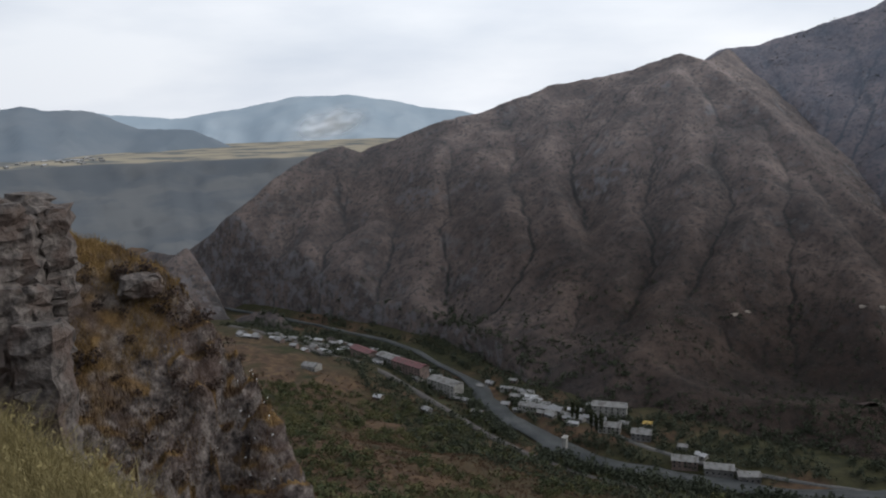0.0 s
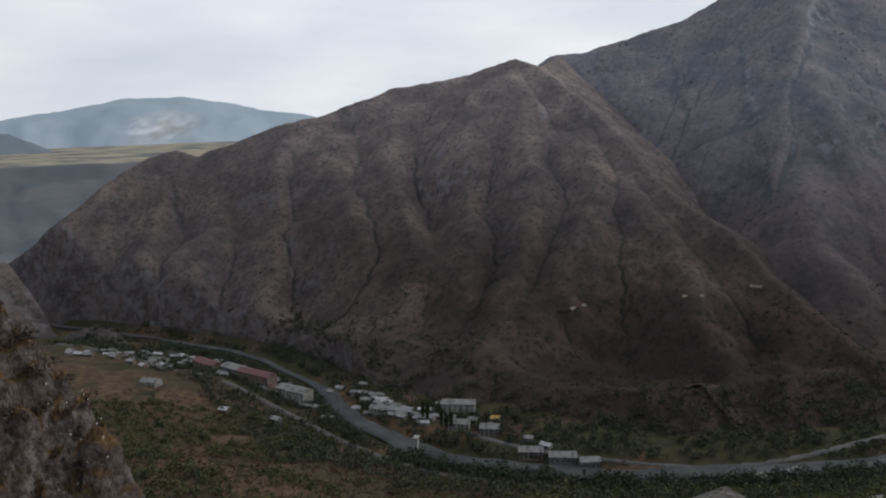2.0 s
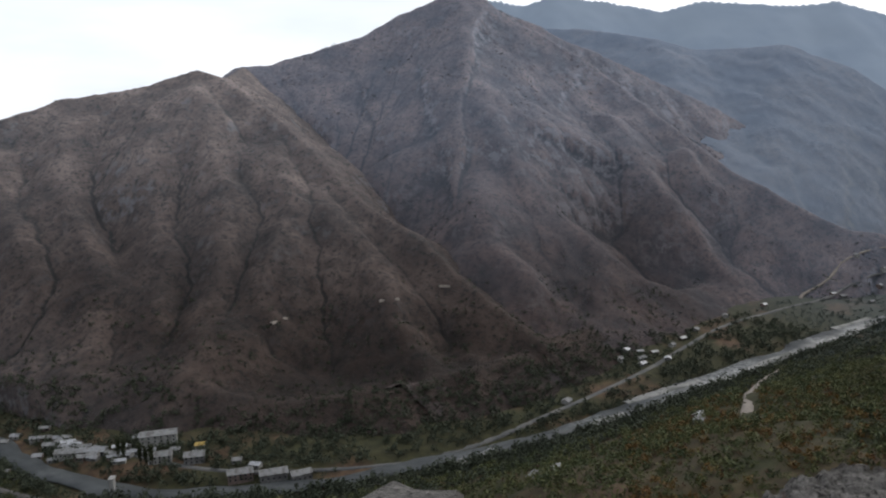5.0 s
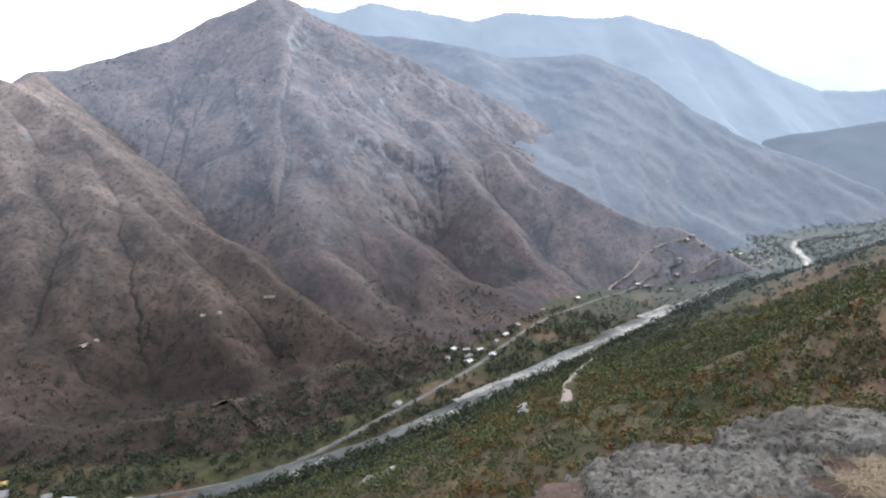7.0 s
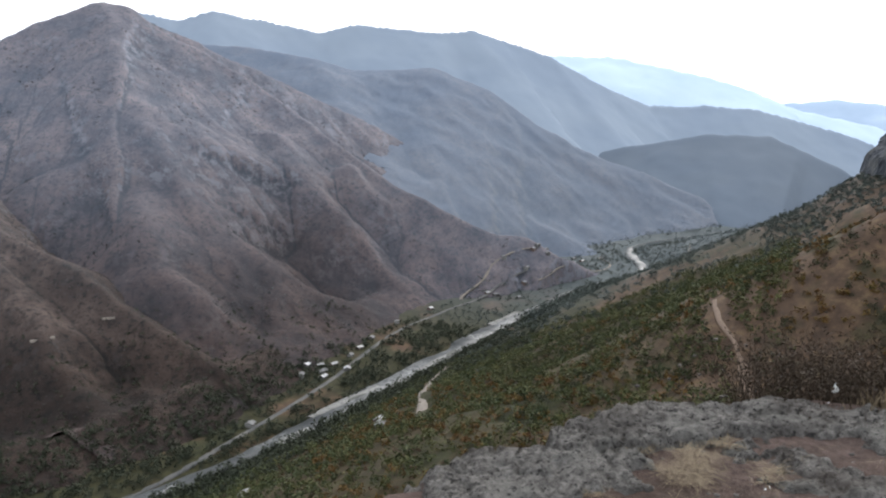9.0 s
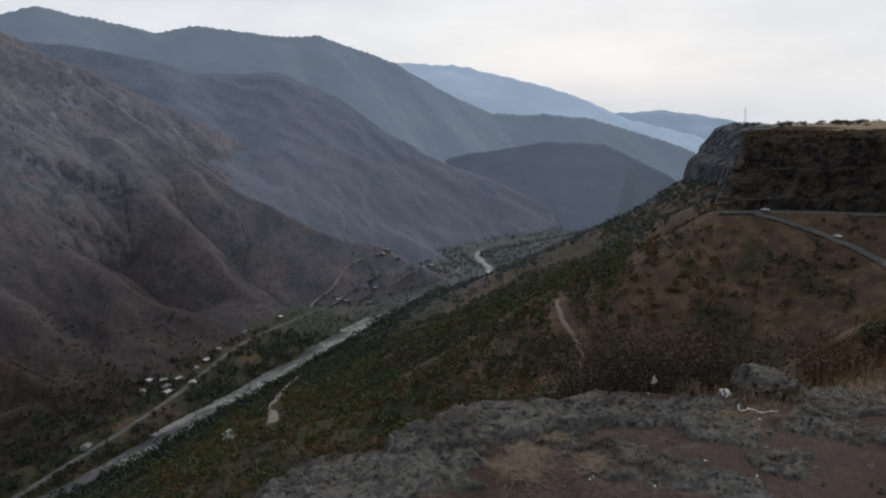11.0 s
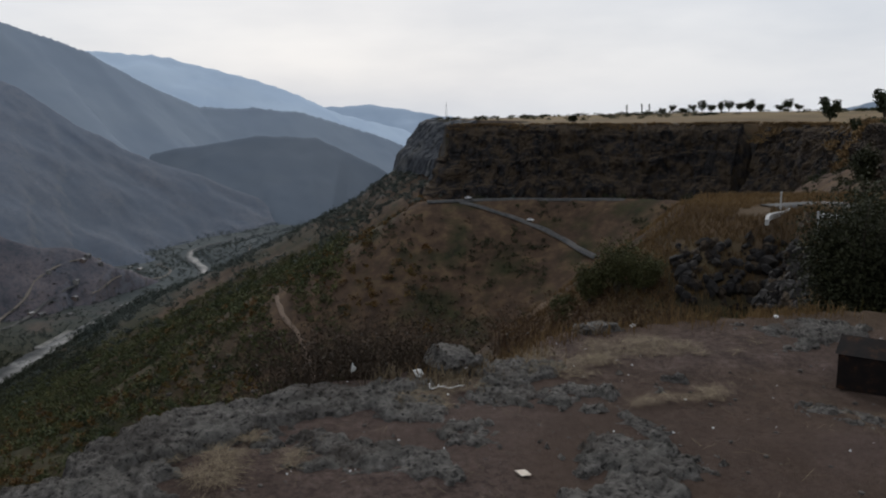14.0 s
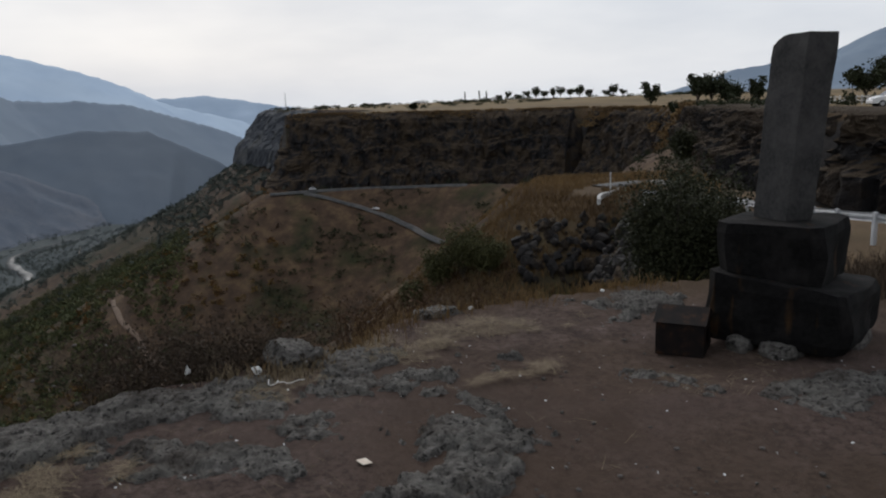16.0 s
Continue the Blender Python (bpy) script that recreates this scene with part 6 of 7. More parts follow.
pile = thing("rock_scree", (0, 0, 0), 0, "pile of dark broken basalt blocks on the slope", "rocks")
rock_meshes = []
for k in range(6):
    bm = bmesh.new()
    bmesh.ops.create_icosphere(bm, subdivisions=1, radius=0.5)
    for v in bm.verts:
        v.co *= 0.8 + 0.55 * noise.noise(v.co * 2.3 + Vector((k * 4.1, 0, 0)))
    me = bpy.data.meshes.new("rock")
    bm.to_mesh(me)
    bm.free()
    me.materials.append(pale_basalt if k % 3 else basalt)
    rock_meshes.append(me)
placed = 0
while placed < 300:
    a, r = rng.uniform(107.0, 116), rng.uniform(42, 74)
    x, y = r * math.sin(radians(a)), r * math.cos(radians(a))
    z = float(ground_height(x, y))
    el = math.degrees(math.atan2(z - EYE, r))
    if not -13.2 < el < -8.4 - 0.16 * abs(a - 112.0) + 0.9 * noise.noise(Vector((a, 0.0, 1.0))):
        continue
    o = new("rock", rock_meshes[placed % 6])
    placed += 1
    o.parent = pile
    s = 0.40 + 1.25 * rng.random() ** 1.8
    o.matrix_basis = Matrix.Translation((x, y, z + 0.22 * s)) @ Euler(rng.uniform(0, 6, 3)).to_matrix().to_4x4() @ Matrix.Diagonal((s * rng.uniform(0.8, 1.4), s, s * rng.uniform(0.6, 1), 1))

n = 80000
a, r = np.radians(rng.uniform(95, 121, n)), rng.uniform(34, 94, n)
x, y = r * np.sin(a), r * np.cos(a)
keep = (fbm(x / 4, y / 4, 3, 82) > 0.30) & (line_distance(x, y, [(p[0], p[1]) for p in SHELF[7:10]])[0] > 2)
az_, el_ = np.degrees(np.arctan2(x, y)), np.degrees(np.arctan2(ground_height(x, y) - EYE, np.hypot(x, y)))
keep &= ~((el_ > -13.2) & (el_ < -8.6 - 0.16 * np.abs(az_ - 112)) & (az_ > 107.4) & (az_ < 115.5) & (fbm(x / 2.5, y / 2.5, 2, 84) < 0.62))
x, y = x[keep], y[keep]
blades("slope_grass", x, y, ground_height(x, y), 0.5, brown_gold, 83, 0.6, 0.026, "golden dry grass on the shelf slope")


# ---- trees and scrub ----
TRACKS = [[(470, 292), (498, 307), (560, 345), (640, 385), (722, 410)], [(352, 50), (366, 58), (392, 63), (412, 76), (430, 82), (455, 88)], LOWER_ROAD,
          UPPER_ROAD, [(p[0], p[1]) for p in NORTH_ROAD], [(-180, 918), (-100, 852), (-55, 794), (7, 724), (53, 651), (76, 610), (104, 562), (150, 506), (240, 462)]]


def clear_of(x, y, gap):
    ok = np.ones(len(x), bool)
    for t in TRACKS:
        ok &= line_distance(x, y, t)[0] > gap
    return ok


def scatter(n, az_lo, az_hi, r_lo, r_hi, seed, power=0.5):
    rng = np.random.default_rng(seed)
    a = np.radians(rng.uniform(az_lo, az_hi, n))
    r = r_lo + (r_hi - r_lo) * rng.random(n) ** power
    return r * np.sin(a), r * np.cos(a), rng


slope_green = leafy("slope_foliage", [(0.020, 0.031, 0.014), (0.034, 0.050, 0.020), (0.060, 0.074, 0.027), (0.105, 0.098, 0.036)])
slope_dark = leafy("dark_scrub", [(0.016, 0.020, 0.010), (0.026, 0.032, 0.014), (0.042, 0.046, 0.02)])
russet = leafy("russet_scrub", [(0.046, 0.029, 0.020), (0.080, 0.050, 0.031), (0.12, 0.076, 0.044)])
cool_scrub = leafy("cool_green_scrub", [(0.022, 0.034, 0.016), (0.038, 0.052, 0.022), (0.060, 0.070, 0.030), (0.105, 0.090, 0.038)])
# these three greens have haze mixed in, more of it with distance
hazy_green = leafy("valley_foliage", [(0.024, 0.030, 0.020), (0.034, 0.042, 0.026), (0.050, 0.056, 0.034)])
mid_green = leafy("haze_tinted_mid_foliage", [(0.050, 0.062, 0.056), (0.066, 0.079, 0.069), (0.086, 0.096, 0.080)])
far_green = leafy("haze_tinted_far_foliage", [(0.092, 0.109, 0.113), (0.106, 0.122, 0.124), (0.120, 0.134, 0.132)])


def slope_scrub(name, n, az_lo, az_hi, r_lo, r_hi, seed, w_lo, w_hi, mat, each, cut, label, noise_at=45.0, leaf=0.30):
    x, y, rng = scatter(n, az_lo, az_hi, r_lo, r_hi, seed)
    dr, _, _, side = line_distance(x, y, RIVER)
    d = line_distance(x, y, RIM)[0]
    keep = (~inside(x, y, PLATEAU)) & (side < 0) & (dr > 22) & (d > 14) & (fbm(x / noise_at, y / noise_at, 3, seed + 1) > cut) & clear_of(x, y, 5.5)
    if r_lo > 600:
        keep &= rng.random(len(x)) < smooth(r_lo, r_lo + 320, np.hypot(x, y))
    x, y = x[keep], y[keep]
    w = w_lo + (w_hi - w_lo) * rng.random(len(x)) ** 1.6
    return tagged(clumps(name, x, y, ground_height(x, y), w, w * rng.uniform(0.6, 0.95, len(x)), mat, each, seed, leaf), label, "scrub", kind="stuff")


slope_scrub("slope_scrub", 16000, 24, 84, 200, 860, 401, 3.0, 9.0, slope_green, 36, 0.27, "green and yellowing scrub on the gorge slope", leaf=0.21)
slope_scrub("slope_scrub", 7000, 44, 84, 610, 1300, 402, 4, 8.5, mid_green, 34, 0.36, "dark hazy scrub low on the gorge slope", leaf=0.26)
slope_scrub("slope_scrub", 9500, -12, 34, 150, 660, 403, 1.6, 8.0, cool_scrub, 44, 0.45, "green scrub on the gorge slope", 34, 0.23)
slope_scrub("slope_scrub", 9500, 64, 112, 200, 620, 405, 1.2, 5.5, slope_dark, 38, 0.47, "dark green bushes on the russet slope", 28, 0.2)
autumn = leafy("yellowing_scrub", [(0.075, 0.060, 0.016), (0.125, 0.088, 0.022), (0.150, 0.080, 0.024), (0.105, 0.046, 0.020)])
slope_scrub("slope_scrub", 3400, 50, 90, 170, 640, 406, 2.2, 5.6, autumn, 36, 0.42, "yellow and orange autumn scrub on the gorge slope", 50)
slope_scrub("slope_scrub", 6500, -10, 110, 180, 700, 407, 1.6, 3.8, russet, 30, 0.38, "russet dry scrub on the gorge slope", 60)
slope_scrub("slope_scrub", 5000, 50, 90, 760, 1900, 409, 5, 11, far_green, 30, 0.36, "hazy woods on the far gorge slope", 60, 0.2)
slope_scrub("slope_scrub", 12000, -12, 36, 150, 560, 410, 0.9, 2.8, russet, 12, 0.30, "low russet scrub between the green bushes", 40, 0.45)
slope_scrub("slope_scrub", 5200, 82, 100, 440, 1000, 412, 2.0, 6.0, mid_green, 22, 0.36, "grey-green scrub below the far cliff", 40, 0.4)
# trees along the river and in the village
rng = np.random.default_rng(411)
bank = along([p for p in RIVER if -125 < p[0] < 1700], 2.0)
pick = rng.integers(0, len(bank), 16000)
off = (12 + 100 * rng.random(16000) ** 1.3) * rng.choice([-1, 1], 16000)
heading = unit(np.gradient(bank, axis=0))[pick]
x, y = bank[pick, 0] - heading[:, 1] * off, bank[pick, 1] + heading[:, 0] * off
dr = line_distance(x, y, RIVER)[0]
z = land_height(x, y)
keep = (dr > 12 + 3 * fbm(x / 18, y / 18, 2, 414)) & (z < FLOOR + 30) & clear_of(x, y, 4.5) & ((fbm(x / 26, y / 26, 3, 412) > 0.36) | (dr < 18))
x, y, z = x[keep], y[keep], z[keep]
w = rng.uniform(3.0, 7.0, len(x))
tall_ = w * rng.uniform(0.9, 1.4, len(x))
near_ = x < 880
far_ = ~near_ & (rng.random(len(x)) < 0.45)
tagged(clumps("valley_trees", x[near_], y[near_], z[near_], w[near_], tall_[near_], hazy_green, 25, 413, 0.31), "dark green trees along the river and village", "trees", kind="stuff")
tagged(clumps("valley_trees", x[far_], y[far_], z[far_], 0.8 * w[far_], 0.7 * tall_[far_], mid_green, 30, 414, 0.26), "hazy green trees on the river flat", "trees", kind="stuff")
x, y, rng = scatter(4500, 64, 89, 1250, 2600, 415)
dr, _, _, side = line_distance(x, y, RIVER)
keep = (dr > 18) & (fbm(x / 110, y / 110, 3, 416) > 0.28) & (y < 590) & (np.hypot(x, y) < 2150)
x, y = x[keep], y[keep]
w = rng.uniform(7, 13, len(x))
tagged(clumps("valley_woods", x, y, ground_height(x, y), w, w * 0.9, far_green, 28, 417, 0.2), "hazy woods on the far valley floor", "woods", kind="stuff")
# tall trees on the near bank
def bank_trees(line, n, low, high, mat, seed, label, deep=26, near=0.0):
    rng = np.random.default_rng(seed)
    bank = along(line, 2.0)
    pick = rng.integers(0, len(bank), n)
    heading = unit(np.gradient(bank, axis=0))[pick]
    off = rng.uniform(near, deep, n)
    x, y = bank[pick, 0] + heading[:, 1] * off, bank[pick, 1] - heading[:, 0] * off
    w = rng.uniform(low, high, n)
    return tagged(clumps("bank_trees", x, y, ground_height(x, y), w, w * rng.uniform(1.0, 1.5, n), mat, 40, seed + 1, 0.26), label, "trees", kind="stuff")


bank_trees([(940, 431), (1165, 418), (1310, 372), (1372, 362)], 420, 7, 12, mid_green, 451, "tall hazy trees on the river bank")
bank_trees([p for p in RIVER if 128 < p[0] < 700], 520, 6, 10, hazy_green, 453, "dark tall trees on the near river bank", 32, 10)
bank_trees([(-60, 925), (5, 862), (42, 790), (66, 735), (78, 690), (88, 640), (104, 600)], 190, 5, 8, hazy_green, 455, "dark trees between the houses and the river", 14)
bank_trees([p for p in RIVER if 680 < p[0] < 1200], 170, 4, 7.5, hazy_green, 457, "scattered trees on the near river bank", 26, 13)
# thick scrub along the foot of the opposite mountain
x, y, rng = scatter(9000, -14, 60, 540, 1000, 441, 0.8)
za = np.maximum(mountain_a.at(x, y), mountain_b.at(x, y))
keep = (za > ground_height(x, y) - 1) & (rng.random(len(x)) < smooth(-165, -245, za)) & (fbm(x / 34, y / 34, 3, 442) > 0.42) & clear_of(x, y, 5)
x, y, za = x[keep], y[keep], za[keep]
w = 1.6 + 4.2 * rng.random(len(x)) ** 2
tagged(clumps("foot_scrub", x, y, za, w, w * 0.85, hazy_green, 26, 443, 0.3), "dark scrub and small trees at the mountain foot", "scrub", kind="stuff")
# sparse shrubs on the opposite mountain
x, y, rng = scatter(15000, -15, 50, 560, 1300, 419, 0.8)
za = mountain_a.at(x, y)
keep = (za > ground_height(x, y) + 2) & (fbm(x / 50, y / 50, 3, 420) + 0.25 * smooth(-120, -250, za) > 0.52)
x, y, za = x[keep], y[keep], za[keep]
w = 0.9 + 1.9 * rng.random(len(x)) ** 2.5
mountain_scrub = leafy("mountain_scrub", [(0.040, 0.039, 0.034), (0.050, 0.047, 0.040), (0.064, 0.057, 0.048)])
tagged(clumps("mountain_scrub", x, y, za, w, w * 0.8, mountain_scrub, 9, 421, 0.5), "sparse dark scrub on the brown mountainside", "scrub", kind="stuff")
x, y, rng = scatter(9000, 24, 66, 800, 1550, 423, 0.8)
zb = mountain_b.at(x, y)
keep = (zb > ground_height(x, y) + 2) & (fbm(x / 60, y / 60, 3, 424) > 0.54)
x, y, zb = x[keep], y[keep], zb[keep]
w = 1.5 + 3.0 * rng.random(len(x)) ** 2.5
# blue-grey scrub tones: the same haze put into the leaf colour
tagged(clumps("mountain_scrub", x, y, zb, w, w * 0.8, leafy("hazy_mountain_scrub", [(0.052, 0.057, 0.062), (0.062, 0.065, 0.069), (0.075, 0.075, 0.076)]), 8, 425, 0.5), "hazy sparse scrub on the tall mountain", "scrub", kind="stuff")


# single trees
tree_leaf = leafy("tree_leaves", [(0.016, 0.020, 0.010), (0.026, 0.032, 0.014), (0.040, 0.046, 0.020)])


def tree(place, height, width, leaves, leaf, seed, label, category="tree", group="", columnar=False, bare=0.28):
    rng = np.random.default_rng(seed)
    ob = thing("tree", place, 0, label, category, group)
    tr = bmesh.new()
    fork = Vector((rng.normal(0, 0.03) * height, rng.normal(0, 0.03) * height, height * bare))
    tube(tr, (0, 0, -0.4), fork, height * 0.035, height * 0.024, 8)
    tips = []
    for k in range(7):
        a = k * math.tau / 7 + rng.uniform(-0.4, 0.4)
        up = rng.uniform(0.5, 0.98)
        reach = width * 0.42 * (1.0 if not columnar else 0.8) * rng.uniform(0.5, 1)
        tip = Vector((math.cos(a) * reach, math.sin(a) * reach, height * (bare + (1 - bare) * up)))
        mid = fork.lerp(tip, 0.5) + Vector((0, 0, 0.04 * height))
        tube(tr, fork, mid, height * 0.017, height * 0.011, 6)
        tube(tr, mid, tip, height * 0.011, height * 0.004, 6)
        tips += [mid, tip, mid.lerp(tip, 0.6)]
    part("trunk", tr, bark, ob)
    t = np.array([tuple(v) for v in tips])
    c = t[rng.integers(0, len(t), leaves)] + rng.normal(size=(leaves, 3)) * np.array([width, width, height * (1 - bare)]) * (0.095 if not columnar else 0.12)
    c[:, 2] = np.clip(c[:, 2], height * bare * 0.8, height * 1.05)
    quads_mesh("crown", leaf_quads(c, leaf, rng, 1.3), tree_leaf, ob)
    return ob


TREES = [(100.0, 500, 7.5, 7), (106.0, 520, 5.5, 7), (106.6, 525, 6.5, 8), (107.3, 515, 6, 8), (107.9, 520, 7, 8), (108.5, 530, 8.5, 7), (109.1, 525, 8, 8), (109.7, 515, 9, 8), (110.2, 520, 8, 9),
         (110.9, 500, 8.5, 9), (111.5, 500, 9.5, 10), (112.1, 500, 9, 9), (113.3, 480, 6, 6), (113.8, 480, 8.5, 9), (114.4, 475, 8, 8), (116.2, 450, 12, 9), (117.4, 350, 9.5, 10), (118.2, 350, 11, 10), (119.3, 330, 11, 9), (120.2, 325, 9.5, 9), (121.2, 320, 10.5, 10),
         (123.0, 290, 8, 8), (125.0, 300, 8, 9), (129.2, 210, 9, 10), (130.8, 215, 8.5, 10)]
for k, (a, r, h, w) in enumerate(TREES):
    far = 1.8 if 101 < a < 115 else 1.0
    r, h, w = r * far, h * (1 + 0.25 * (far - 1)), w * (1 + 0.25 * (far - 1))
    x, y = r * math.sin(radians(a)), r * math.cos(radians(a))
    rough_h, rough_w = 0.72 + 0.6 * ((k * 37) % 11) / 10, 0.8 + 0.5 * ((k * 53) % 7) / 6
    tree((x, y, float(ground_height(x, y))), h * rough_h, w * rough_w, 1300, h * 0.085, 500 + k, "dark green broadleaf tree standing on the dry plateau", "tree", "trees on the plateau", bare=0.12 + 0.03 * (k % 5))
for k, a in enumerate((103.6, 104.6, 105.1)):
    x, y = 940 * math.sin(radians(a)), 940 * math.cos(radians(a))
    tree((x, y, float(ground_height(x, y))), 11.0, 1.9, 500, 0.6, 540 + k, "slim dark poplar on the plateau horizon", "poplar", "poplars on the plateau", True, 0.08)
for k, (x, y) in enumerate(((160, 600), (163, 597), (166, 594), (150, 622), (153, 618))):
    tree((x, y, float(land_height(x, y)) - 0.5), 17.0, 4.0, 600, 1.1, 550 + k, "tall dark poplar beside the river houses", "poplar", "poplars in the village", True, 0.06)
# hedge line on the plateau horizon
x, y, rng = scatter(700, 90, 126, 640, 1100, 431)
keep = inside(x, y, PLATEAU) & (fbm(x / 70, y / 70, 3, 432) > 0.5)
x, y = x[keep], y[keep]
w = rng.uniform(5, 10, len(x))
tagged(clumps("plateau_hedges", x, y, ground_height(x, y), w, w * 0.4, tree_leaf, 40, 433, 0.2), "dark hedges and low trees across the plateau", "hedge", kind="stuff")
# scrub on the near rim and cliff ledges
x, y, rng = scatter(900, 112, 132, 56, 330, 435)
d = line_distance(x, y, RIM)[0]
keep = (d < 26) & (line_distance(x, y, SHELF)[0] > 5)
x, y = x[keep], y[keep]
w = rng.uniform(0.8, 2.6, len(x))
tagged(clumps("rim_scrub", x, y, ground_height(x, y), w, w * 0.7, slope_dark, 60, 436, 0.2), "dark shrubs along the near rim", "scrub", kind="stuff")
olive_leaf = leafy("olive_leaves", [(0.032, 0.035, 0.014), (0.058, 0.060, 0.022), (0.098, 0.092, 0.036)])
for bx, by, bw, bh, bs in ((59.3, -14.0, 4.4, 4.8, 75), (60.4, -12.2, 3.4, 3.8, 76), (58.4, -15.8, 3.0, 3.0, 77), (61.5, -10.4, 2.6, 2.4, 78)):
    leafy_bush((bx, by, float(ground_height(bx, by)) - 0.2), bw, bh, 9000, 0.11, bs, "olive green bush below the road shelf", olive_leaf)
leafy_bush((86.0, -46.5, -7.0), 4.0, 5.0, 5200, 0.2, 74, "dark green bush on the plateau edge", bush_leaf)

x, y, rng = scatter(420, 90, 107, 26, 62, 437)
keep = (line_distance(x, y, RIM)[0] > 2) & (fbm(x / 5, y / 5, 3, 438) > 0.45)
x, y = x[keep], y[keep]
w = rng.uniform(0.4, 1.5, len(x))
tagged(clumps("slope_shrubs", x, y, ground_height(x, y), w, w * 0.8, russet_shrub, 70, 439, 0.14), "russet dry shrubs on the slope below the rim", "shrub", kind="stuff")


def cliff_grass(pts, n, deep, size, seed, label):
    """Dry grass that hangs from a cliff's edge and its upper ledges."""
    rng = np.random.default_rng(seed)
    p = along(pts, 1.0)
    k = rng.integers(2, len(p) - 2, n)
    d = unit(np.gradient(p, axis=0))[k]
    f = rng.random(n) ** 1.7
    patch = fbm(k / 14.0, f * 2, 3, seed + 1)
    f = f * smooth(0.38, 0.6, patch)
    x, y = p[k, 0] - d[:, 1] * (0.5 + 0.8 * deep * f), p[k, 1] + d[:, 0] * (0.5 + 0.8 * deep * f)
    z = ground_height(p[k, 0] + d[:, 1] * 3, p[k, 1] - d[:, 0] * 3) - deep * f
    w = size * rng.uniform(0.5, 1.4, n)
    return tagged(clumps("cliff_grass", x, y, z, w, w * 0.45, brown_gold, 20, seed + 2, 0.3), label, "grass", kind="stuff")


cliff_grass([(160, -88), (200, -114), (260, -152), (330, -176), (390, -188), (445, -182)], 2600, 11.0, 2.2, 441, "brown dry grass hanging over the low cliff")
cliff_grass([(445, -182), (470, -130), (492, -60), (503, -9)], 900, 5.0, 2.0, 445, "brown dry grass along the cliff top")

# ---- parked cars, fence, mast ----
paint_white = simple("white_car_paint", (0.66, 0.66, 0.66), (0.70, 0.70, 0.70), 3, 0.3, 0.5)
tyre_mat = simple("black_rubber", (0.014, 0.014, 0.014), (0.025, 0.025, 0.025), 20)
rim_mat = simple("wheel_metal", (0.35, 0.35, 0.36), (0.45, 0.45, 0.46), 10, 0.4, 0.5, metal=0.6)


def car(place, turn, label):
    ob = thing("car", place, turn, label, "car", "parked white cars")
    side = [(-2.1, 0.35), (-2.15, 0.8), (-1.9, 0.95), (-1.45, 1.0), (-0.85, 1.45), (0.55, 1.47), (1.15, 1.0), (1.95, 0.86), (2.12, 0.6), (2.1, 0.35)]
    bm = bmesh.new()
    rows = []
    for y, k in ((-0.82, 0.96), (-0.70, 1.0), (0.70, 1.0), (0.82, 0.96)):
        rows.append([bm.verts.new((x, y * (0.86 if z > 1.2 else 1.0), 0.35 + (z - 0.35) * k)) for x, z in side])
    n = len(side)
    for p, q in zip(rows[:-1], rows[1:]):
        for k in range(n):
            bm.faces.new((p[k], q[k], q[(k + 1) % n], p[(k + 1) % n]))
    bm.faces.new(rows[0])
    bm.faces.new(rows[-1][::-1])
    part("body", bm, paint_white, ob)
    for s in (-1, 1):
        g = bmesh.new()
        v = [g.verts.new((x, s * (0.84 if z < 1.2 else 0.735), z)) for x, z in ((-1.25, 1.03), (-0.8, 1.38), (0.5, 1.4), (0.95, 1.03))]
        g.faces.new(v)
        part("side_window", g, pane_mat, ob)
        l = bmesh.new()
        box(l, 2.02, 2.12, s * 0.6 - 0.14, s * 0.6 + 0.14, 0.66, 0.80)
        part("headlight", l, steel, ob)
    for x0, z0, x1, z1 in ((0.60, 1.44, 1.12, 1.03), (-0.90, 1.43, -1.42, 1.03)):
        g = bmesh.new()
        sgn = 0.02 if x1 > x0 else -0.02
        g.faces.new([g.verts.new(p) for p in ((x0 + sgn, -0.58, z0), (x0 + sgn, 0.58, z0), (x1 + sgn, 0.68, z1), (x1 + sgn, -0.68, z1))])
        part("windscreen", g, pane_mat, ob)
    for x in (-1.3, 1.3):
        for s in (-1, 1):
            w = part("wheel", tube(bmesh.new(), (x, s * 0.66, 0.32), (x, s * 0.86, 0.32), 0.32, 0.32, 16), tyre_mat, ob)
            part("rim", tube(bmesh.new(), (x, s * 0.862, 0.32), (x, s * 0.872, 0.32), 0.19, 0.17, 12), rim_mat, w)
    return ob


car_home = bearing(130.9, -3.2, 84)
car((car_home[0], car_home[1], float(ground_height(car_home[0], car_home[1]))), 70, "white hatchback parked on the plateau edge")
for (x, y, turn) in ((441, -55, 215), (466, -22, 250)):
    near = float(land_height(x, y))
    car((x, y, near + 0.75), turn, "small white car on the road below the cliff")

fence = thing("fence", (0, 0, 0), 0, "white painted post and rail fence on the plateau", "fence")
fp = along([(p[0], p[1], float(ground_height(p[0], p[1]))) for p in [bearing(126.0, 0, 150), bearing(128, 0, 128), bearing(131.5, 0, 105), bearing(136, 0, 95)]], 2.6)
for a, b in zip(fp[:-1], fp[1:]):
    part("post", box(bmesh.new(), a[0] - 0.07, a[0] + 0.07, a[1] - 0.07, a[1] + 0.07, a[2] - 0.2, a[2] + 1.15), white_wall, fence)
    for h in (0.45, 0.95):
        part("rail", tube(bmesh.new(), (a[0], a[1], a[2] + h), (b[0], b[1], b[2] + h), 0.06, 0.06, 5), white_wall, fence)
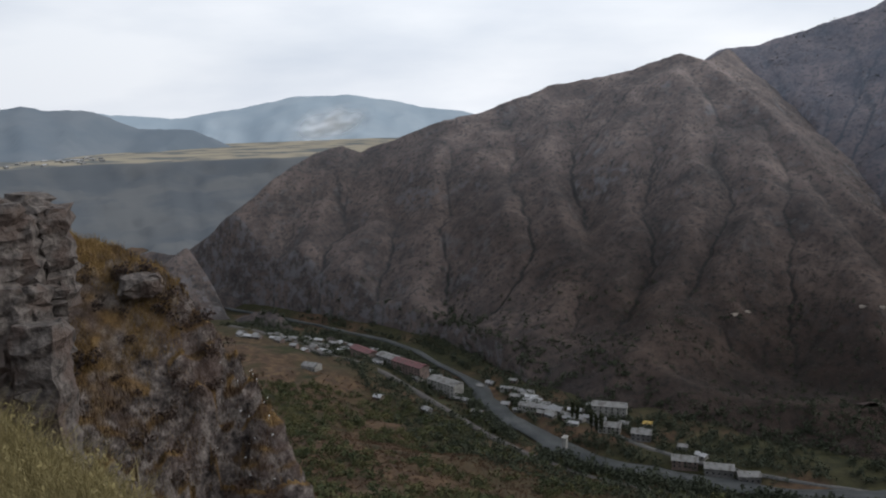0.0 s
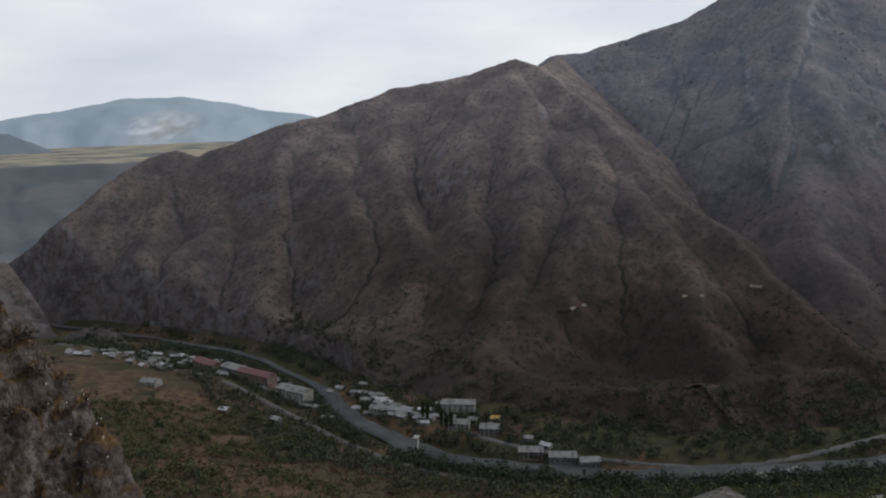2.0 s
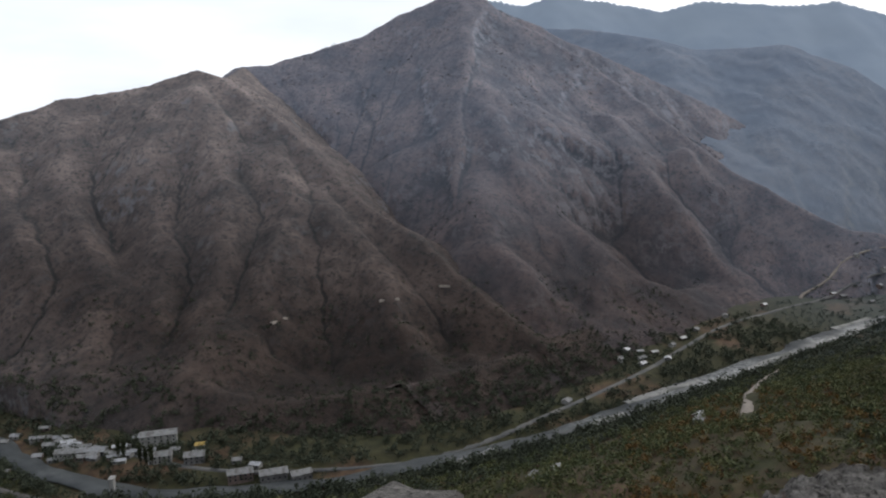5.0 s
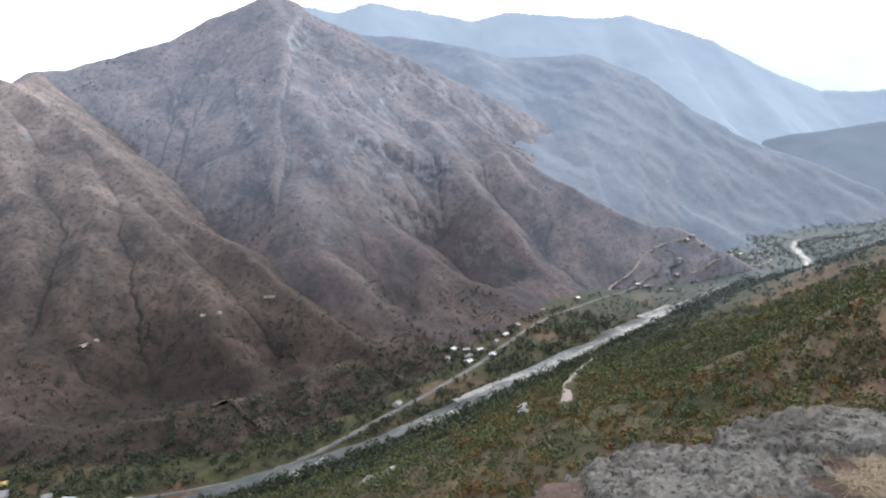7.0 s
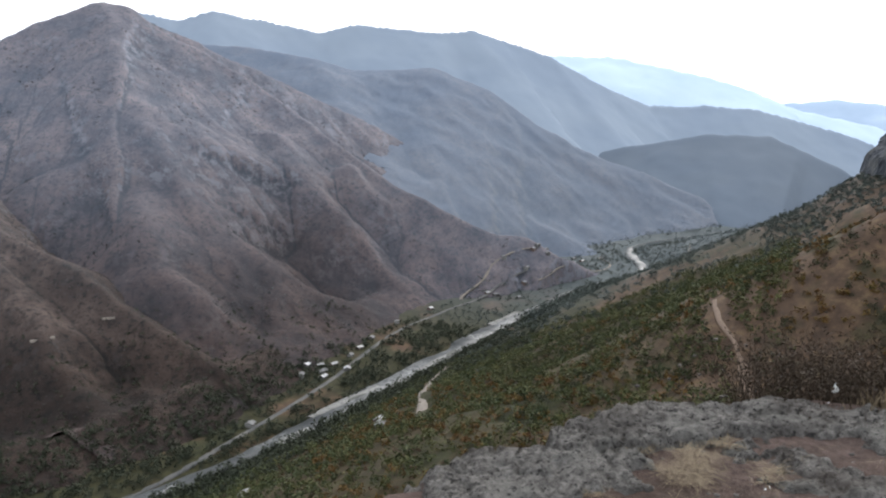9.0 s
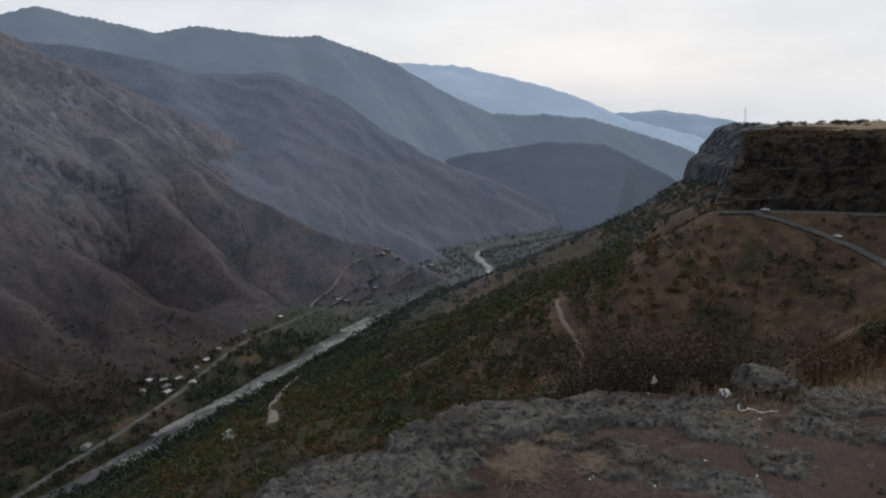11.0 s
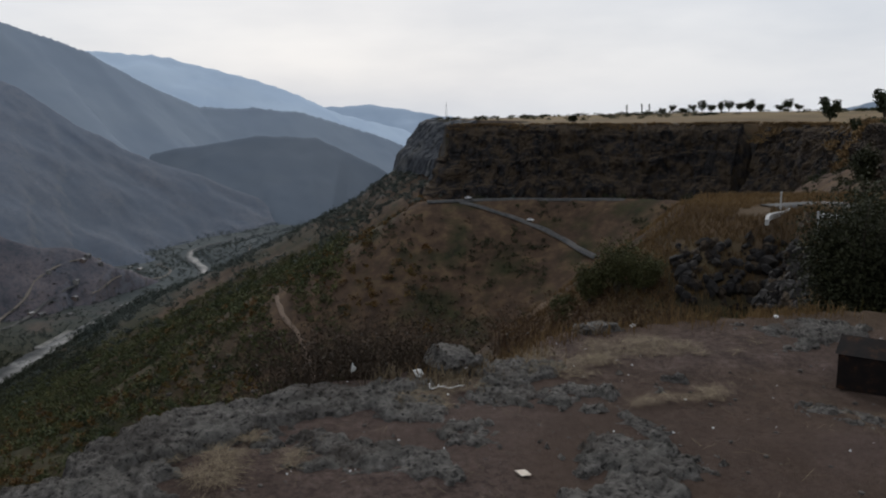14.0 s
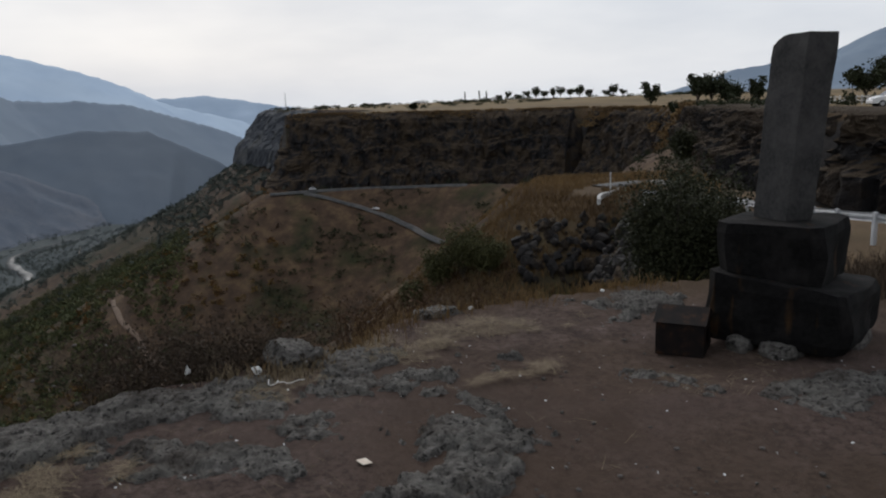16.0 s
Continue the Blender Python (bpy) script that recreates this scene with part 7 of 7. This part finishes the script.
mast = thing("lattice_mast", (float(bearing(91.2, 0, 760)[0]), float(bearing(91.2, 0, 760)[1]), -3), 0, "thin steel lattice mast on the plateau horizon", "mast")
for k in range(3):
    a = k * math.tau / 3
    part("leg", tube(bmesh.new(), (1.2 * math.cos(a), 1.2 * math.sin(a), 0), (0.2 * math.cos(a), 0.2 * math.sin(a), 15), 0.12, 0.07, 5), steel, mast)
for h in (3, 6, 9, 12):
    s = 1.2 - h / 15
    for k in range(3):
        a, b = k * math.tau / 3, (k + 1) * math.tau / 3
        part("brace", tube(bmesh.new(), (s * math.cos(a), s * math.sin(a), h), (s * math.cos(b), s * math.sin(b), h + 1.5), 0.05, 0.05, 4), steel, mast)

# smoke drifting on the far mountain
smoke_mat = bpy.data.materials.new("thin_smoke")
smoke_mat.use_nodes = True
st = smoke_mat.node_tree
st.nodes.clear()
s_out, s_mix, s_clear, s_white = (st.nodes.new(k) for k in ("ShaderNodeOutputMaterial", "ShaderNodeMixShader", "ShaderNodeBsdfTransparent", "ShaderNodeBsdfDiffuse"))
s_white.inputs["Color"].default_value = (0.86, 0.88, 0.90, 1)
sa = attribute(st, "thick")
st.links.new(sa, s_mix.inputs["Fac"])
st.links.new(s_clear.outputs[0], s_mix.inputs[1])
st.links.new(s_white.outputs[0], s_mix.inputs[2])
st.links.new(s_mix.outputs[0], s_out.inputs["Surface"])
su, sv_ = np.meshgrid(np.linspace(-1, 1, 70), np.linspace(-1, 1, 40))
s_az = np.radians(-3.2 + 3.4 * su + 1.4 * sv_)
s_r = 3300 + 60 * fbm(su * 2, sv_ * 2, 3, 3)
s_z = EYE + s_r * np.tan(np.radians(-0.9 + 1.9 * sv_))
thick = 0.95 * smooth(0.9, 0.05, np.sqrt((su - 0.1 * sv_) ** 2 + sv_ ** 2)) * smooth(0.0, 0.55, fbm(su * 1.5 + 3, sv_ * 1.5, 3, 7))
tagged(sheet("smoke", (s_r * np.sin(s_az))[:, ::-1], (s_r * np.cos(s_az))[:, ::-1], s_z[:, ::-1], smoke_mat, {"thick": thick[:, ::-1]}), "thin white smoke drifting on the distant mountain", "smoke", kind="structure")
